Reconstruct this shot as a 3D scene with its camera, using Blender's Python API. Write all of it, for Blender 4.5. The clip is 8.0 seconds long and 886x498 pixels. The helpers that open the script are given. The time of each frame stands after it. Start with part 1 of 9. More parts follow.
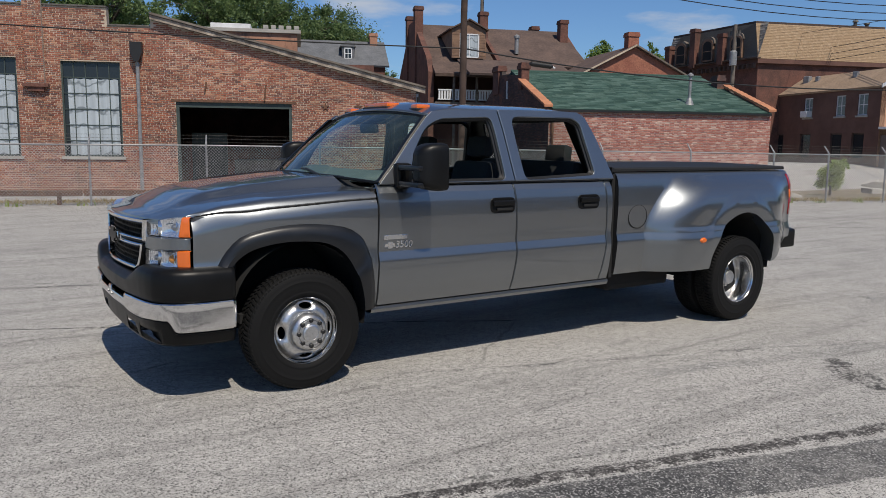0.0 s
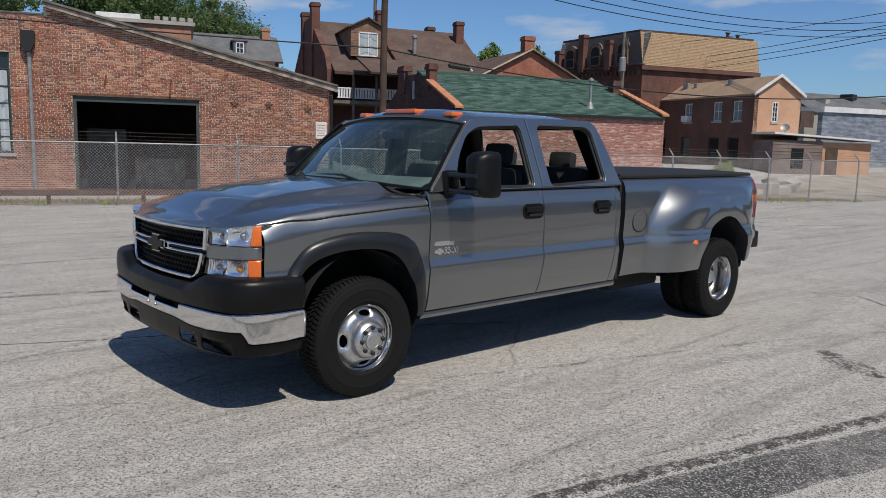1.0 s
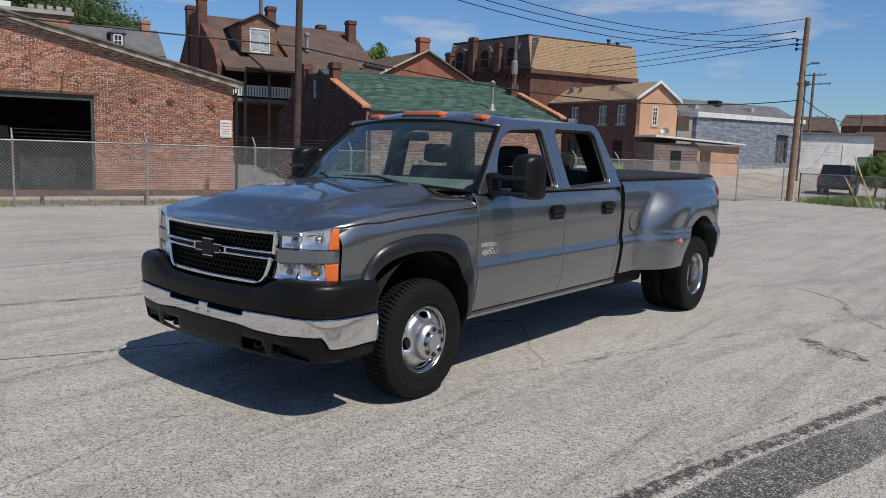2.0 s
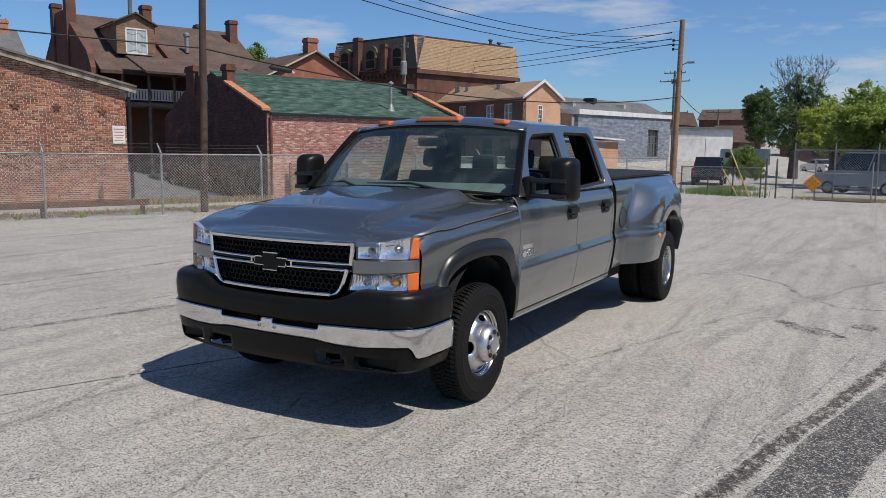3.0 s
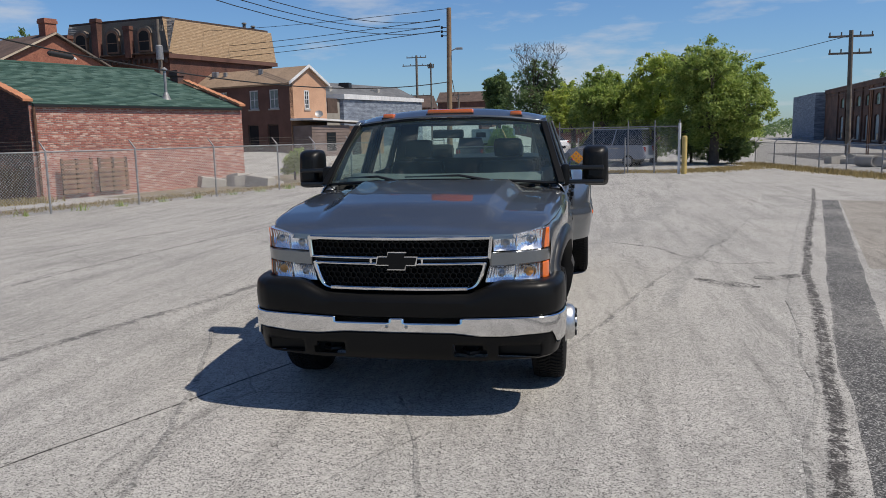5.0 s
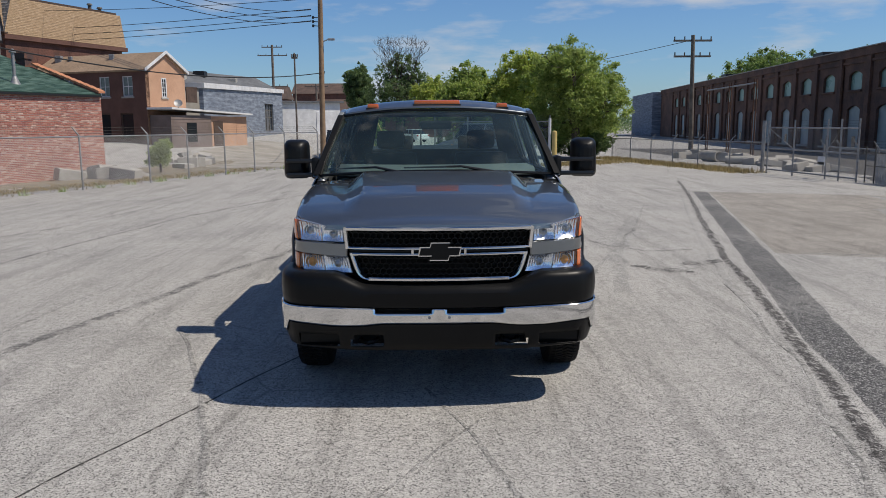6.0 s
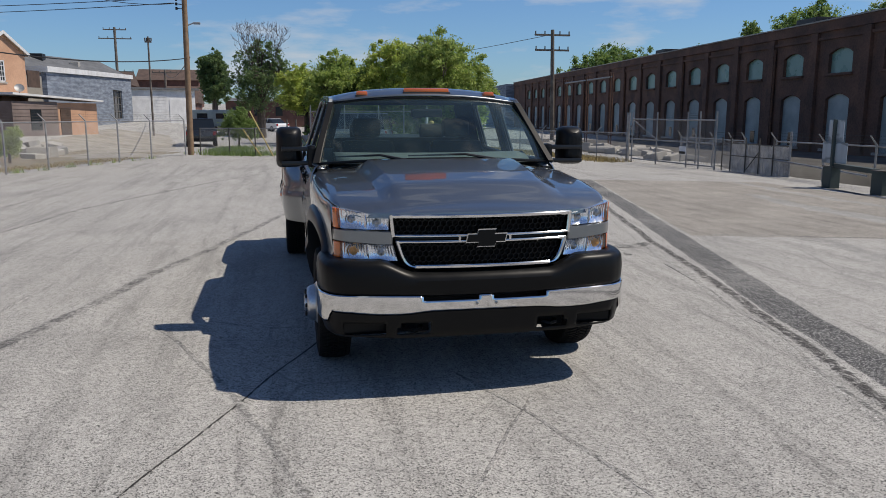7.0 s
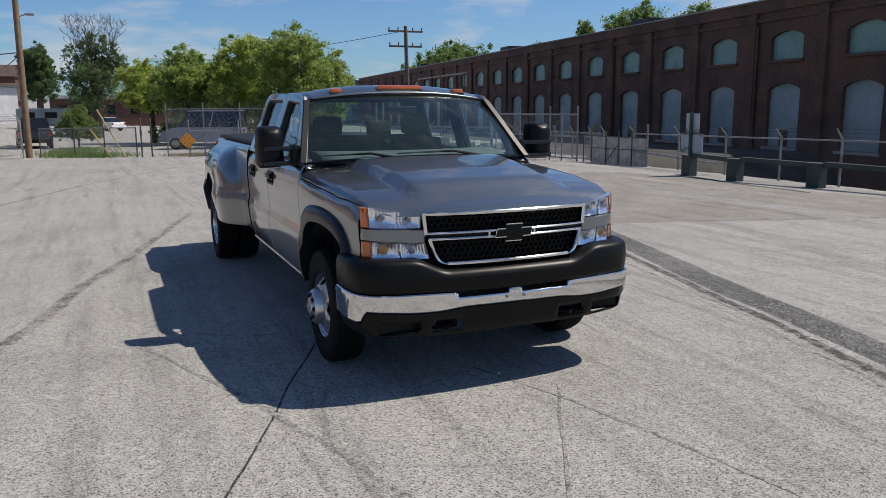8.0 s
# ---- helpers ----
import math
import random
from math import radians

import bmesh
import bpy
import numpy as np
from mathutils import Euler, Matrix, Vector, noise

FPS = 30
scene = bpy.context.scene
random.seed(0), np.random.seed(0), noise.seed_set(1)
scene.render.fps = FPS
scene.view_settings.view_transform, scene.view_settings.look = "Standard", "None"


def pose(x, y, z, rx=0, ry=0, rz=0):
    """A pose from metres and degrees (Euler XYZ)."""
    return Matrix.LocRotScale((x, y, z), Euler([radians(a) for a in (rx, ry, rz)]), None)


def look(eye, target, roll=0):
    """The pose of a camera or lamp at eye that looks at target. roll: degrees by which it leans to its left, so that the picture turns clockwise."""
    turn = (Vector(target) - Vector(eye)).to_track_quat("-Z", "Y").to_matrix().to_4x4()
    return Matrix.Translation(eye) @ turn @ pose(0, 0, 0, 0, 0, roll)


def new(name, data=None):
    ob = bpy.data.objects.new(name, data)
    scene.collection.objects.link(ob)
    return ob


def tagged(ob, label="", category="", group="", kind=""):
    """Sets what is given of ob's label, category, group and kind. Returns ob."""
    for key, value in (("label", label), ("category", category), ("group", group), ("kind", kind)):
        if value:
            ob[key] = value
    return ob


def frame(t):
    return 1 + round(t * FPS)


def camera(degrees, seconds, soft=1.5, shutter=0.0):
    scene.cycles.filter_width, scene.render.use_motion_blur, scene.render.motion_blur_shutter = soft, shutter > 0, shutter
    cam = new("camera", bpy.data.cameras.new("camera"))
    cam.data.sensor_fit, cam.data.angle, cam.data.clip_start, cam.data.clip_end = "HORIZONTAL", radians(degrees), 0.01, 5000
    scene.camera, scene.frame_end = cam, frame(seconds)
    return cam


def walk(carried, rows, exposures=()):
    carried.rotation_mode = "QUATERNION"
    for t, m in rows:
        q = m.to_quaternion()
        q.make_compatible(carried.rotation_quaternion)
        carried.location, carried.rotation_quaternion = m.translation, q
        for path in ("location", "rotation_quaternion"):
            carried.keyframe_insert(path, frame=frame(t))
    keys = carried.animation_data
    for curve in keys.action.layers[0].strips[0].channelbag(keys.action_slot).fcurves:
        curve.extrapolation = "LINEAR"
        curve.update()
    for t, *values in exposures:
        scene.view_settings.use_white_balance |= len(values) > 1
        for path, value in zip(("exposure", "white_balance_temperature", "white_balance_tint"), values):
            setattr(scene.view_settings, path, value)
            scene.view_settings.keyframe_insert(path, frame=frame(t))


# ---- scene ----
cam = camera(59.9, 8.0, soft=0.6)
PATH = [
    (0, (1.96, 5.538, 1.609), (0.866, 3.885, 1.337), 0.7),
    (0.5, (2.443, 5.23, 1.627), (1.229, 3.665, 1.354), 0.8),
    (1, (2.919, 4.908, 1.655), (1.585, 3.443, 1.384), 1.4),
    (1.5, (3.344, 4.501, 1.657), (1.892, 3.152, 1.389), 2.0),
    (1.7, (3.524, 4.348, 1.641), (2.032, 3.042, 1.378), 2.0),
    (2.8, (4.322, 3.374, 1.652), (2.627, 2.347, 1.387), 1.0),
    (3, (4.469, 3.181, 1.661), (2.741, 2.206, 1.404), 0.6),
    (3.5, (4.777, 2.688, 1.672), (2.98, 1.85, 1.41), -0.2),
    (4, (5.048, 2.134, 1.689), (3.192, 1.44, 1.417), -1.0),
    (4.5, (5.264, 1.634, 1.723), (3.359, 1.098, 1.437), -1.3),
    (4.7, (5.314, 1.42, 1.736), (3.391, 0.955, 1.443), -1.3),
    (5.8, (5.482, 0.192, 1.72), (3.507, 0.144, 1.406), -0.6),
    (6, (5.483, -0.035, 1.731), (3.509, -0.009, 1.409), -0.4),
    (6.5, (5.506, -0.629, 1.717), (3.547, -0.416, 1.379), -0.0),
    (7, (5.406, -1.184, 1.719), (3.477, -0.784, 1.371), 0.1),
    (7.5, (5.267, -1.746, 1.727), (3.388, -1.158, 1.375), -0.2),
    (8, (5.105, -2.254, 1.731), (3.298, -1.476, 1.372), -0.4),
]
walk(cam, [(t, look(eye, target, roll)) for t, eye, target, roll in PATH], [(0, -0.02), (1.5, 0.03), (3, 0.12), (4.5, 0.14), (6, 0.03), (8, 0.06)])

# ---- light ----
SUN_WAY = Vector((0.095, 0.545, 0.833)).normalized()
world = bpy.data.worlds.new("sky")
scene.world = world
world.use_nodes = True
wn, wl = world.node_tree.nodes, world.node_tree.links
sky = wn.new("ShaderNodeTexSky")
sky.sky_type, sky.sun_disc = "NISHITA", False
sky.sun_elevation = math.asin(SUN_WAY.z)
sky.sun_rotation = math.atan2(SUN_WAY.x, SUN_WAY.y)
sky.air_density, sky.dust_density, sky.ozone_density = 1.0, 0.35, 2.0
way = wn.new("ShaderNodeTexCoord")
flat = wn.new("ShaderNodeMapping")
flat.inputs["Scale"].default_value = (1.3, 1.3, 6.0)
puff = wn.new("ShaderNodeTexNoise")
puff.inputs["Scale"].default_value, puff.inputs["Detail"].default_value = 4.2, 8.0
puff.inputs["Roughness"].default_value = 0.55
ramp = wn.new("ShaderNodeValToRGB")
ramp.color_ramp.elements[0].position, ramp.color_ramp.elements[1].position = 0.54, 0.72
ramp.color_ramp.elements[1].color = (0.75, 0.75, 0.75, 1)
cloud = wn.new("ShaderNodeMixRGB")
cloud.inputs["Color2"].default_value = (7.0, 7.3, 7.8, 1)
wl.new(way.outputs["Generated"], flat.inputs["Vector"])
wl.new(flat.outputs["Vector"], puff.inputs["Vector"])
wl.new(puff.outputs["Fac"], ramp.inputs["Fac"])
wl.new(ramp.outputs["Color"], cloud.inputs["Fac"])
rich = wn.new("ShaderNodeHueSaturation")
rich.inputs["Saturation"].default_value = 1.0
wl.new(sky.outputs["Color"], rich.inputs["Color"])
tint = wn.new("ShaderNodeMixRGB")
tint.blend_type = "MULTIPLY"
tint.inputs["Fac"].default_value = 1.0
tint.inputs["Color2"].default_value = (0.69, 0.945, 1.28, 1)
wl.new(rich.outputs["Color"], tint.inputs["Color1"])
# a clear sky is deeper overhead
high = wn.new("ShaderNodeSeparateXYZ")
deep = wn.new("ShaderNodeMapRange")
deep.inputs["From Min"].default_value, deep.inputs["From Max"].default_value = 0.3, 1.0
deep.inputs["To Min"].default_value, deep.inputs["To Max"].default_value = 1.0, 0.62
zenith = wn.new("ShaderNodeMixRGB")
zenith.blend_type = "MULTIPLY"
zenith.inputs["Fac"].default_value = 1.0
wl.new(way.outputs["Generated"], high.inputs["Vector"])
wl.new(high.outputs["Z"], deep.inputs["Value"])
wl.new(tint.outputs["Color"], zenith.inputs["Color1"])
wl.new(deep.outputs["Result"], zenith.inputs["Color2"])
wl.new(zenith.outputs["Color"], cloud.inputs["Color1"])
wl.new(cloud.outputs["Color"], wn["Background"].inputs["Color"])
wn["Background"].inputs["Strength"].default_value = 0.076

sun_data = bpy.data.lights.new("sun", "SUN")
sun_data.energy, sun_data.angle, sun_data.color = 4.12, radians(0.53), (1.0, 0.915, 0.8)
sun = new("sun", sun_data)
sun.matrix_world = look((20, 60, 85), Vector((20, 60, 85)) - SUN_WAY)

# ---- materials ----
class Nodes:
    """A material with short calls for its nodes."""

    def __init__(self, name, color=(0.5, 0.5, 0.5), rough=0.6, metal=0.0):
        self.m = bpy.data.materials.new(name)
        self.m.use_nodes = True
        self.t = self.m.node_tree
        self.b = self.t.nodes["Principled BSDF"]
        self.b.inputs["Base Color"].default_value = (*color, 1)
        self.b.inputs["Roughness"].default_value = rough
        self.b.inputs["Metallic"].default_value = metal
        self.pos = None

    def node(self, kind, **sets):
        n = self.t.nodes.new("ShaderNode" + kind)
        for key, value in sets.items():
            n.inputs[key.replace("_", " ")].default_value = value
        return n

    def link(self, a, b):
        self.t.links.new(a, b)

    def place(self, scale=(1, 1, 1)):
        g = self.node("NewGeometry")
        mp = self.node("Mapping", Scale=scale)
        self.link(g.outputs["Position"], mp.inputs["Vector"])
        return mp.outputs["Vector"]

    def noise(self, scale, detail=4.0, rough=0.55, at=None):
        n = self.node("TexNoise", Scale=scale, Detail=detail, Roughness=rough)
        self.link(at or self.place(), n.inputs["Vector"])
        return n.outputs["Fac"]

    def ramp(self, fac, stops):
        r = self.node("ValToRGB")
        el = r.color_ramp.elements
        while len(el) < len(stops):
            el.new(0.5)
        for e, (p, c) in zip(el, stops):
            e.position = p
            e.color = (*c, 1) if len(c) == 3 else c
        self.link(fac, r.inputs["Fac"])
        return r.outputs["Color"]

    def mix(self, fac, a, b, kind="MIX"):
        n = self.t.nodes.new("ShaderNodeMixRGB")
        n.blend_type = kind
        for value, key in ((fac, "Fac"), (a, "Color1"), (b, "Color2")):
            if isinstance(value, (int, float)):
                n.inputs[key].default_value = value
            elif isinstance(value, tuple):
                n.inputs[key].default_value = (*value, 1)
            else:
                self.link(value, n.inputs[key])
        return n.outputs["Color"]

    def bump(self, height, strength=0.3, distance=0.01):
        n = self.node("Bump", Strength=strength, Distance=distance)
        self.link(height, n.inputs["Height"])
        self.link(n.outputs["Normal"], self.b.inputs["Normal"])

    def color(self, c):
        self.link(c, self.b.inputs["Base Color"])

    def roughness(self, fac, lo, hi):
        n = self.node("MapRange", To_Min=lo, To_Max=hi)
        self.link(fac, n.inputs["Value"])
        self.link(n.outputs["Result"], self.b.inputs["Roughness"])

    def random(self, island=True):
        if island:
            return self.node("NewGeometry").outputs["Random Per Island"]
        return self.node("ObjectInfo").outputs["Random"]


def gray(v):
    return (v, v, v)


def worn(name, a, b, scale=3.0, rough=0.7, metal=0.0, fine=60.0, grain=0.25, bump=0.2):
    """Two shades in blotches, with fine grain and relief."""
    k = Nodes(name, a, rough, metal)
    blot = k.noise(scale, 5)
    c = k.mix(k.ramp(blot, [(0.35, gray(0)), (0.65, gray(1))]), a, b)
    g = k.noise(fine, 3)
    k.color(k.mix(grain, c, k.ramp(g, [(0.3, gray(0.35)), (0.7, gray(1.3))]), "MULTIPLY"))
    k.roughness(blot, max(rough - 0.12, 0.05), min(rough + 0.12, 1))
    if bump:
        k.bump(g, bump, 0.004)
    return k.m


def plain(name, c, rough=0.5, metal=0.0, coat=0.0, spec=0.5):
    k = Nodes(name, c, rough, metal)
    n = k.noise(7.0, 4)
    k.color(k.mix(0.18, c, k.ramp(n, [(0.3, gray(0.55)), (0.7, gray(1.15))]), "MULTIPLY"))
    k.roughness(n, max(rough - 0.06, 0.02), min(rough + 0.08, 1))
    k.b.inputs["Coat Weight"].default_value = coat
    k.b.inputs["Specular IOR Level"].default_value = spec
    return k.m


def bricks(name, tones, soot=0.5, island=True):
    """Burnt clay; each brick takes a tone of its own, with soot in patches."""
    k = Nodes(name, tones[0], 0.85)
    step = 1.0 / len(tones)
    c = k.ramp(k.random(island), [(i * step, t) for i, t in enumerate(tones)])
    g = k.noise(45.0, 4)
    c = k.mix(0.45, c, k.ramp(g, [(0.3, gray(0.5)), (0.7, gray(1.25))]), "MULTIPLY")
    big = k.noise(0.55, 5)
    c = k.mix(soot, c, k.ramp(big, [(0.35, gray(0.45)), (0.6, gray(1.15))]), "MULTIPLY")
    if soot > 0.3:
        burnt = k.ramp(k.noise(1.1, 6, 0.7), [(0.55, gray(0)), (0.68, gray(0.65))])
        c = k.mix(burnt, c, (0.34, 0.125, 0.06))
        damp = k.ramp(k.noise(1.7, 6, 0.75, k.place((1, 1, 0.4))), [(0.33, gray(0.75)), (0.45, gray(0))])
        c = k.mix(damp, c, (0.09, 0.055, 0.045))
    k.color(c)
    k.bump(g, 0.5, 0.004)
    return k.m


def make_film():
    """Milky sheeting; the shade of sagging creases and folds is put into its colour."""
    k = Nodes("milky_sheeting", (0.5, 0.55, 0.58), 0.5)
    wave = k.node("TexWave", Scale=0.62, Distortion=5.0, Detail=3.0)
    wave.bands_direction = "Z"
    wave.inputs["Detail Scale"].default_value = 3.0
    k.link(k.place((1, 1, 1)), wave.inputs["Vector"])
    crease = k.ramp(wave.outputs["Fac"], [(0.0, gray(0.75)), (0.06, gray(0.3)), (0.12, gray(0))])
    folds = k.noise(2.0, 3, 0.5, k.place((4, 4, 0.2)))
    c = k.mix(0.6, (0.42, 0.47, 0.5), k.ramp(folds, [(0.3, gray(0.6)), (0.7, gray(1.15))]), "MULTIPLY")
    k.color(k.mix(crease, c, (0.1, 0.12, 0.13)))
    return k.m


def asphalt_tone(k, at):
    """Bleached aggregate with rolled streaks and stains; gives its colour and relief."""
    vor = k.node("TexVoronoi", Scale=150.0)
    k.link(at, vor.inputs["Vector"])
    stone = k.ramp(vor.outputs["Color"], [(0.0, (0.02, 0.02, 0.019)), (0.2, (0.1, 0.098, 0.093)), (0.38, (0.37, 0.361, 0.346)), (0.7, (0.43, 0.42, 0.402)), (1.0, (0.62, 0.605, 0.58))])
    mid = k.noise(16.0, 6, 0.75, at)
    c = k.mix(0.6, stone, k.ramp(mid, [(0.28, gray(0.6)), (0.7, gray(1.28))]), "MULTIPLY")
    big = k.noise(0.35, 6, 0.6, at)
    c = k.mix(0.55, c, k.ramp(big, [(0.3, (0.74, 0.73, 0.7)), (0.5, (1.01, 1, 0.96)), (0.72, (1.1, 1.08, 1.03))]), "MULTIPLY")
    turn = k.node("Mapping", Scale=(0.16, 2.4, 1.0))
    turn.inputs["Rotation"].default_value = (0, 0, radians(14))
    k.link(at, turn.inputs["Vector"])
    streak = k.noise(1.3, 7, 0.68, turn.outputs["Vector"])
    c = k.mix(0.6, c, k.ramp(streak, [(0.3, gray(0.5)), (0.5, gray(0.98)), (0.75, gray(1.08))]), "MULTIPLY")
    thin = k.node("Mapping", Scale=(0.35, 4.2, 1.0))
    thin.inputs["Rotation"].default_value = (0, 0, radians(10))
    k.link(at, thin.inputs["Vector"])
    torn = k.noise(1.5, 9, 0.72, thin.outputs["Vector"])
    c = k.mix(0.85, c, k.ramp(torn, [(0.25, gray(0.3)), (0.36, gray(0.72)), (0.42, gray(1.0))]), "MULTIPLY")
    smear = k.noise(0.9, 7, 0.75, at)
    c = k.mix(0.5, c, k.ramp(smear, [(0.3, gray(0.4)), (0.4, gray(0.82)), (0.5, gray(1.0))]), "MULTIPLY")
    return c, k.mix(0.5, vor.outputs["Distance"], mid)


def make_asphalt():
    k = Nodes("asphalt", (0.3, 0.29, 0.27), 0.9)
    at = k.place()
    c, rough = asphalt_tone(k, at)
    # fine crazing
    edge = k.node("TexVoronoi", Scale=0.36)
    edge.feature = "DISTANCE_TO_EDGE"
    warp = k.node("TexNoise", Scale=1.6, Detail=8.0)
    k.link(at, warp.inputs["Vector"])
    bent = k.mix(0.16, at, warp.outputs["Color"])
    k.link(bent, edge.inputs["Vector"])
    line = k.ramp(edge.outputs["Distance"], [(0.0, gray(1)), (0.004, gray(0))])
    gate = k.ramp(k.noise(0.5, 3, 0.5, at), [(0.52, gray(0)), (0.6, gray(0.6))])
    k.color(k.mix(k.mix(1.0, line, gate, "MULTIPLY"), c, (0.12, 0.118, 0.11)))
    k.bump(rough, 0.6, 0.006)
    return k.m


def make_seam(name, dark, grain, reach, soft=0.12):
    """Broken dark filling in the lot's asphalt; it frays towards the strip's edges."""
    k = Nodes(name, dark, 0.9)
    at = k.place()
    c, rough = asphalt_tone(k, at)
    vor = k.node("TexVoronoi", Scale=80.0)
    k.link(at, vor.inputs["Vector"])
    fill = k.ramp(vor.outputs["Color"], [(0.0, tuple(v * 0.45 for v in dark)), (0.5, dark), (0.78, tuple(min(v * 2.4, 1) for v in dark)), (1.0, tuple(min(v * 4.2, 0.75) for v in dark))])
    core = k.node("Attribute")
    core.attribute_name = "core"
    frays = k.mix(0.5, k.noise(grain, 7, 0.7, at), k.noise(grain * 6, 5, 0.7, at))
    total = k.t.nodes.new("ShaderNodeMath")
    total.operation = "MULTIPLY_ADD"
    k.link(core.outputs["Fac"], total.inputs[0])
    total.inputs[1].default_value = reach
    k.link(frays, total.inputs[2])
    mask = k.ramp(total.outputs["Value"], [(0.6, gray(0)), (0.6 + soft, gray(1))])
    k.color(k.mix(mask, c, fill))
    k.bump(rough, 0.8, 0.008)
    return k.m


def make_patch():
    """Coarse dark asphalt with pale stones in it, worn thin in places; its edges are crisp."""
    k = Nodes("coarse_dark_asphalt", (0.1, 0.1, 0.1), 0.9)
    at = k.place()
    c, rough = asphalt_tone(k, at)
    vor = k.node("TexVoronoi", Scale=125.0)
    k.link(at, vor.inputs["Vector"])
    grit = k.mix(0.45, vor.outputs["Color"], k.noise(40.0, 4, 0.7, at))
    fill = k.ramp(grit, [(0.25, (0.035, 0.035, 0.035)), (0.48, (0.048, 0.048, 0.049)), (0.59, (0.115, 0.115, 0.112)), (0.71, (0.42, 0.41, 0.395))])
    wear = k.ramp(k.mix(0.4, k.noise(0.7, 6, 0.65, at), k.noise(9.0, 5, 0.7, at)), [(0.47, gray(0.0)), (0.64, gray(0.45))])
    fill = k.mix(wear, fill, c)
    core = k.node("Attribute")
    core.attribute_name = "core"
    total = k.t.nodes.new("ShaderNodeMath")
    total.operation = "MULTIPLY_ADD"
    k.link(k.mix(0.35, k.noise(3.5, 9, 0.8, at), k.noise(50.0, 3, 0.7, at)), total.inputs[0])
    total.inputs[1].default_value = 1.2
    half = k.t.nodes.new("ShaderNodeMath")
    half.operation = "MULTIPLY"
    half.inputs[1].default_value = 0.35
    k.link(core.outputs["Fac"], half.inputs[0])
    k.link(half.outputs["Value"], total.inputs[2])
    mask = k.ramp(total.outputs["Value"], [(0.73, gray(0)), (0.78, gray(1))])
    k.color(k.mix(mask, c, fill))
    k.bump(rough, 0.8, 0.008)
    return k.m


def make_old_asphalt():
    """The older, browner paving on the factory side of the trench."""
    k = Nodes("old_brown_asphalt", (0.25, 0.24, 0.22), 0.9)
    at = k.place()
    c, rough = asphalt_tone(k, at)
    k.color(k.mix(1.0, c, k.ramp(k.noise(0.8, 6, 0.65, at), [(0.3, (0.66, 0.63, 0.59)), (0.55, (0.84, 0.8, 0.755)), (0.75, (0.96, 0.92, 0.86))]), "MULTIPLY"))
    k.bump(rough, 0.6, 0.006)
    return k.m


def make_paint():
    k = Nodes("grey_car_paint", (0.208, 0.222, 0.232), 0.36, 0.92)
    fleck = k.noise(900.0, 2)
    k.color(k.mix(0.35, (0.208, 0.222, 0.232), k.ramp(fleck, [(0.35, gray(0.65)), (0.7, gray(1.5))]), "MULTIPLY"))
    k.roughness(k.noise(1.5, 3), 0.34, 0.38)
    k.b.inputs["Coat IOR"].default_value = 1.65
    k.b.inputs["Coat Weight"].default_value = 1.0
    k.b.inputs["Coat Roughness"].default_value = 0.015
    return k.m


def make_glass(name, tint, gloss_rough=0.02, ior=1.5, haze=0.0):
    """A thin pane: clear with a tint, glossier at a slant."""
    k = Nodes(name)
    t = k.t
    clear = t.nodes.new("ShaderNodeBsdfTransparent")
    clear.inputs["Color"].default_value = (*tint, 1)
    gl = t.nodes.new("ShaderNodeBsdfGlossy")
    gl.inputs["Roughness"].default_value = gloss_rough
    lw = t.nodes.new("ShaderNodeLayerWeight")
    power = t.nodes.new("ShaderNodeMath")
    power.operation = "POWER"
    power.inputs[1].default_value = 4.0
    k.link(lw.outputs["Facing"], power.inputs[0])
    low = 2 * ((ior - 1) / (ior + 1)) ** 2
    fr = t.nodes.new("ShaderNodeMath")
    fr.operation = "MULTIPLY_ADD"
    fr.inputs[1].default_value, fr.inputs[2].default_value = 1 - low, low
    k.link(power.outputs["Value"], fr.inputs[0])
    mx = t.nodes.new("ShaderNodeMixShader")
    k.link(fr.outputs["Value"], mx.inputs["Fac"])
    k.link(clear.outputs["BSDF"], mx.inputs[1])
    k.link(gl.outputs["BSDF"], mx.inputs[2])
    # a thin teal diffuse layer stands in for the veil of reflections
    if haze:
        film = t.nodes.new("ShaderNodeBsdfDiffuse")
        film.inputs["Color"].default_value = (0.5, 0.74, 0.72, 1)
        veil = k.ramp(k.noise(2.5, 6, 0.65), [(0.35, gray(haze * 0.5)), (0.65, gray(haze * 1.5))])
        hazed = t.nodes.new("ShaderNodeMixShader")
        k.link(veil, hazed.inputs["Fac"])
        k.link(mx.outputs["Shader"], hazed.inputs[1])
        k.link(film.outputs["BSDF"], hazed.inputs[2])
        mx = hazed
    k.link(mx.outputs["Shader"], t.nodes["Material Output"].inputs["Surface"])
    return k.m


def make_leaf(name, a, b):
    k = Nodes(name, a, 0.6)
    c = k.ramp(k.random(True), [(0.0, a), (1.0, b)])
    c = k.mix(0.5, c, k.ramp(k.noise(0.6, 3), [(0.3, gray(0.6)), (0.7, gray(1.25))]), "MULTIPLY")
    k.color(c)
    k.b.inputs["Subsurface Weight"].default_value = 0.0
    tr = k.t.nodes.new("ShaderNodeBsdfTranslucent")
    k.link(c, tr.inputs["Color"])
    mx = k.t.nodes.new("ShaderNodeMixShader")
    mx.inputs["Fac"].default_value = 0.5
    k.link(k.b.outputs["BSDF"], mx.inputs[1])
    k.link(tr.outputs["BSDF"], mx.inputs[2])
    k.link(mx.outputs["Shader"], k.t.nodes["Material Output"].inputs["Surface"])
    return k.m


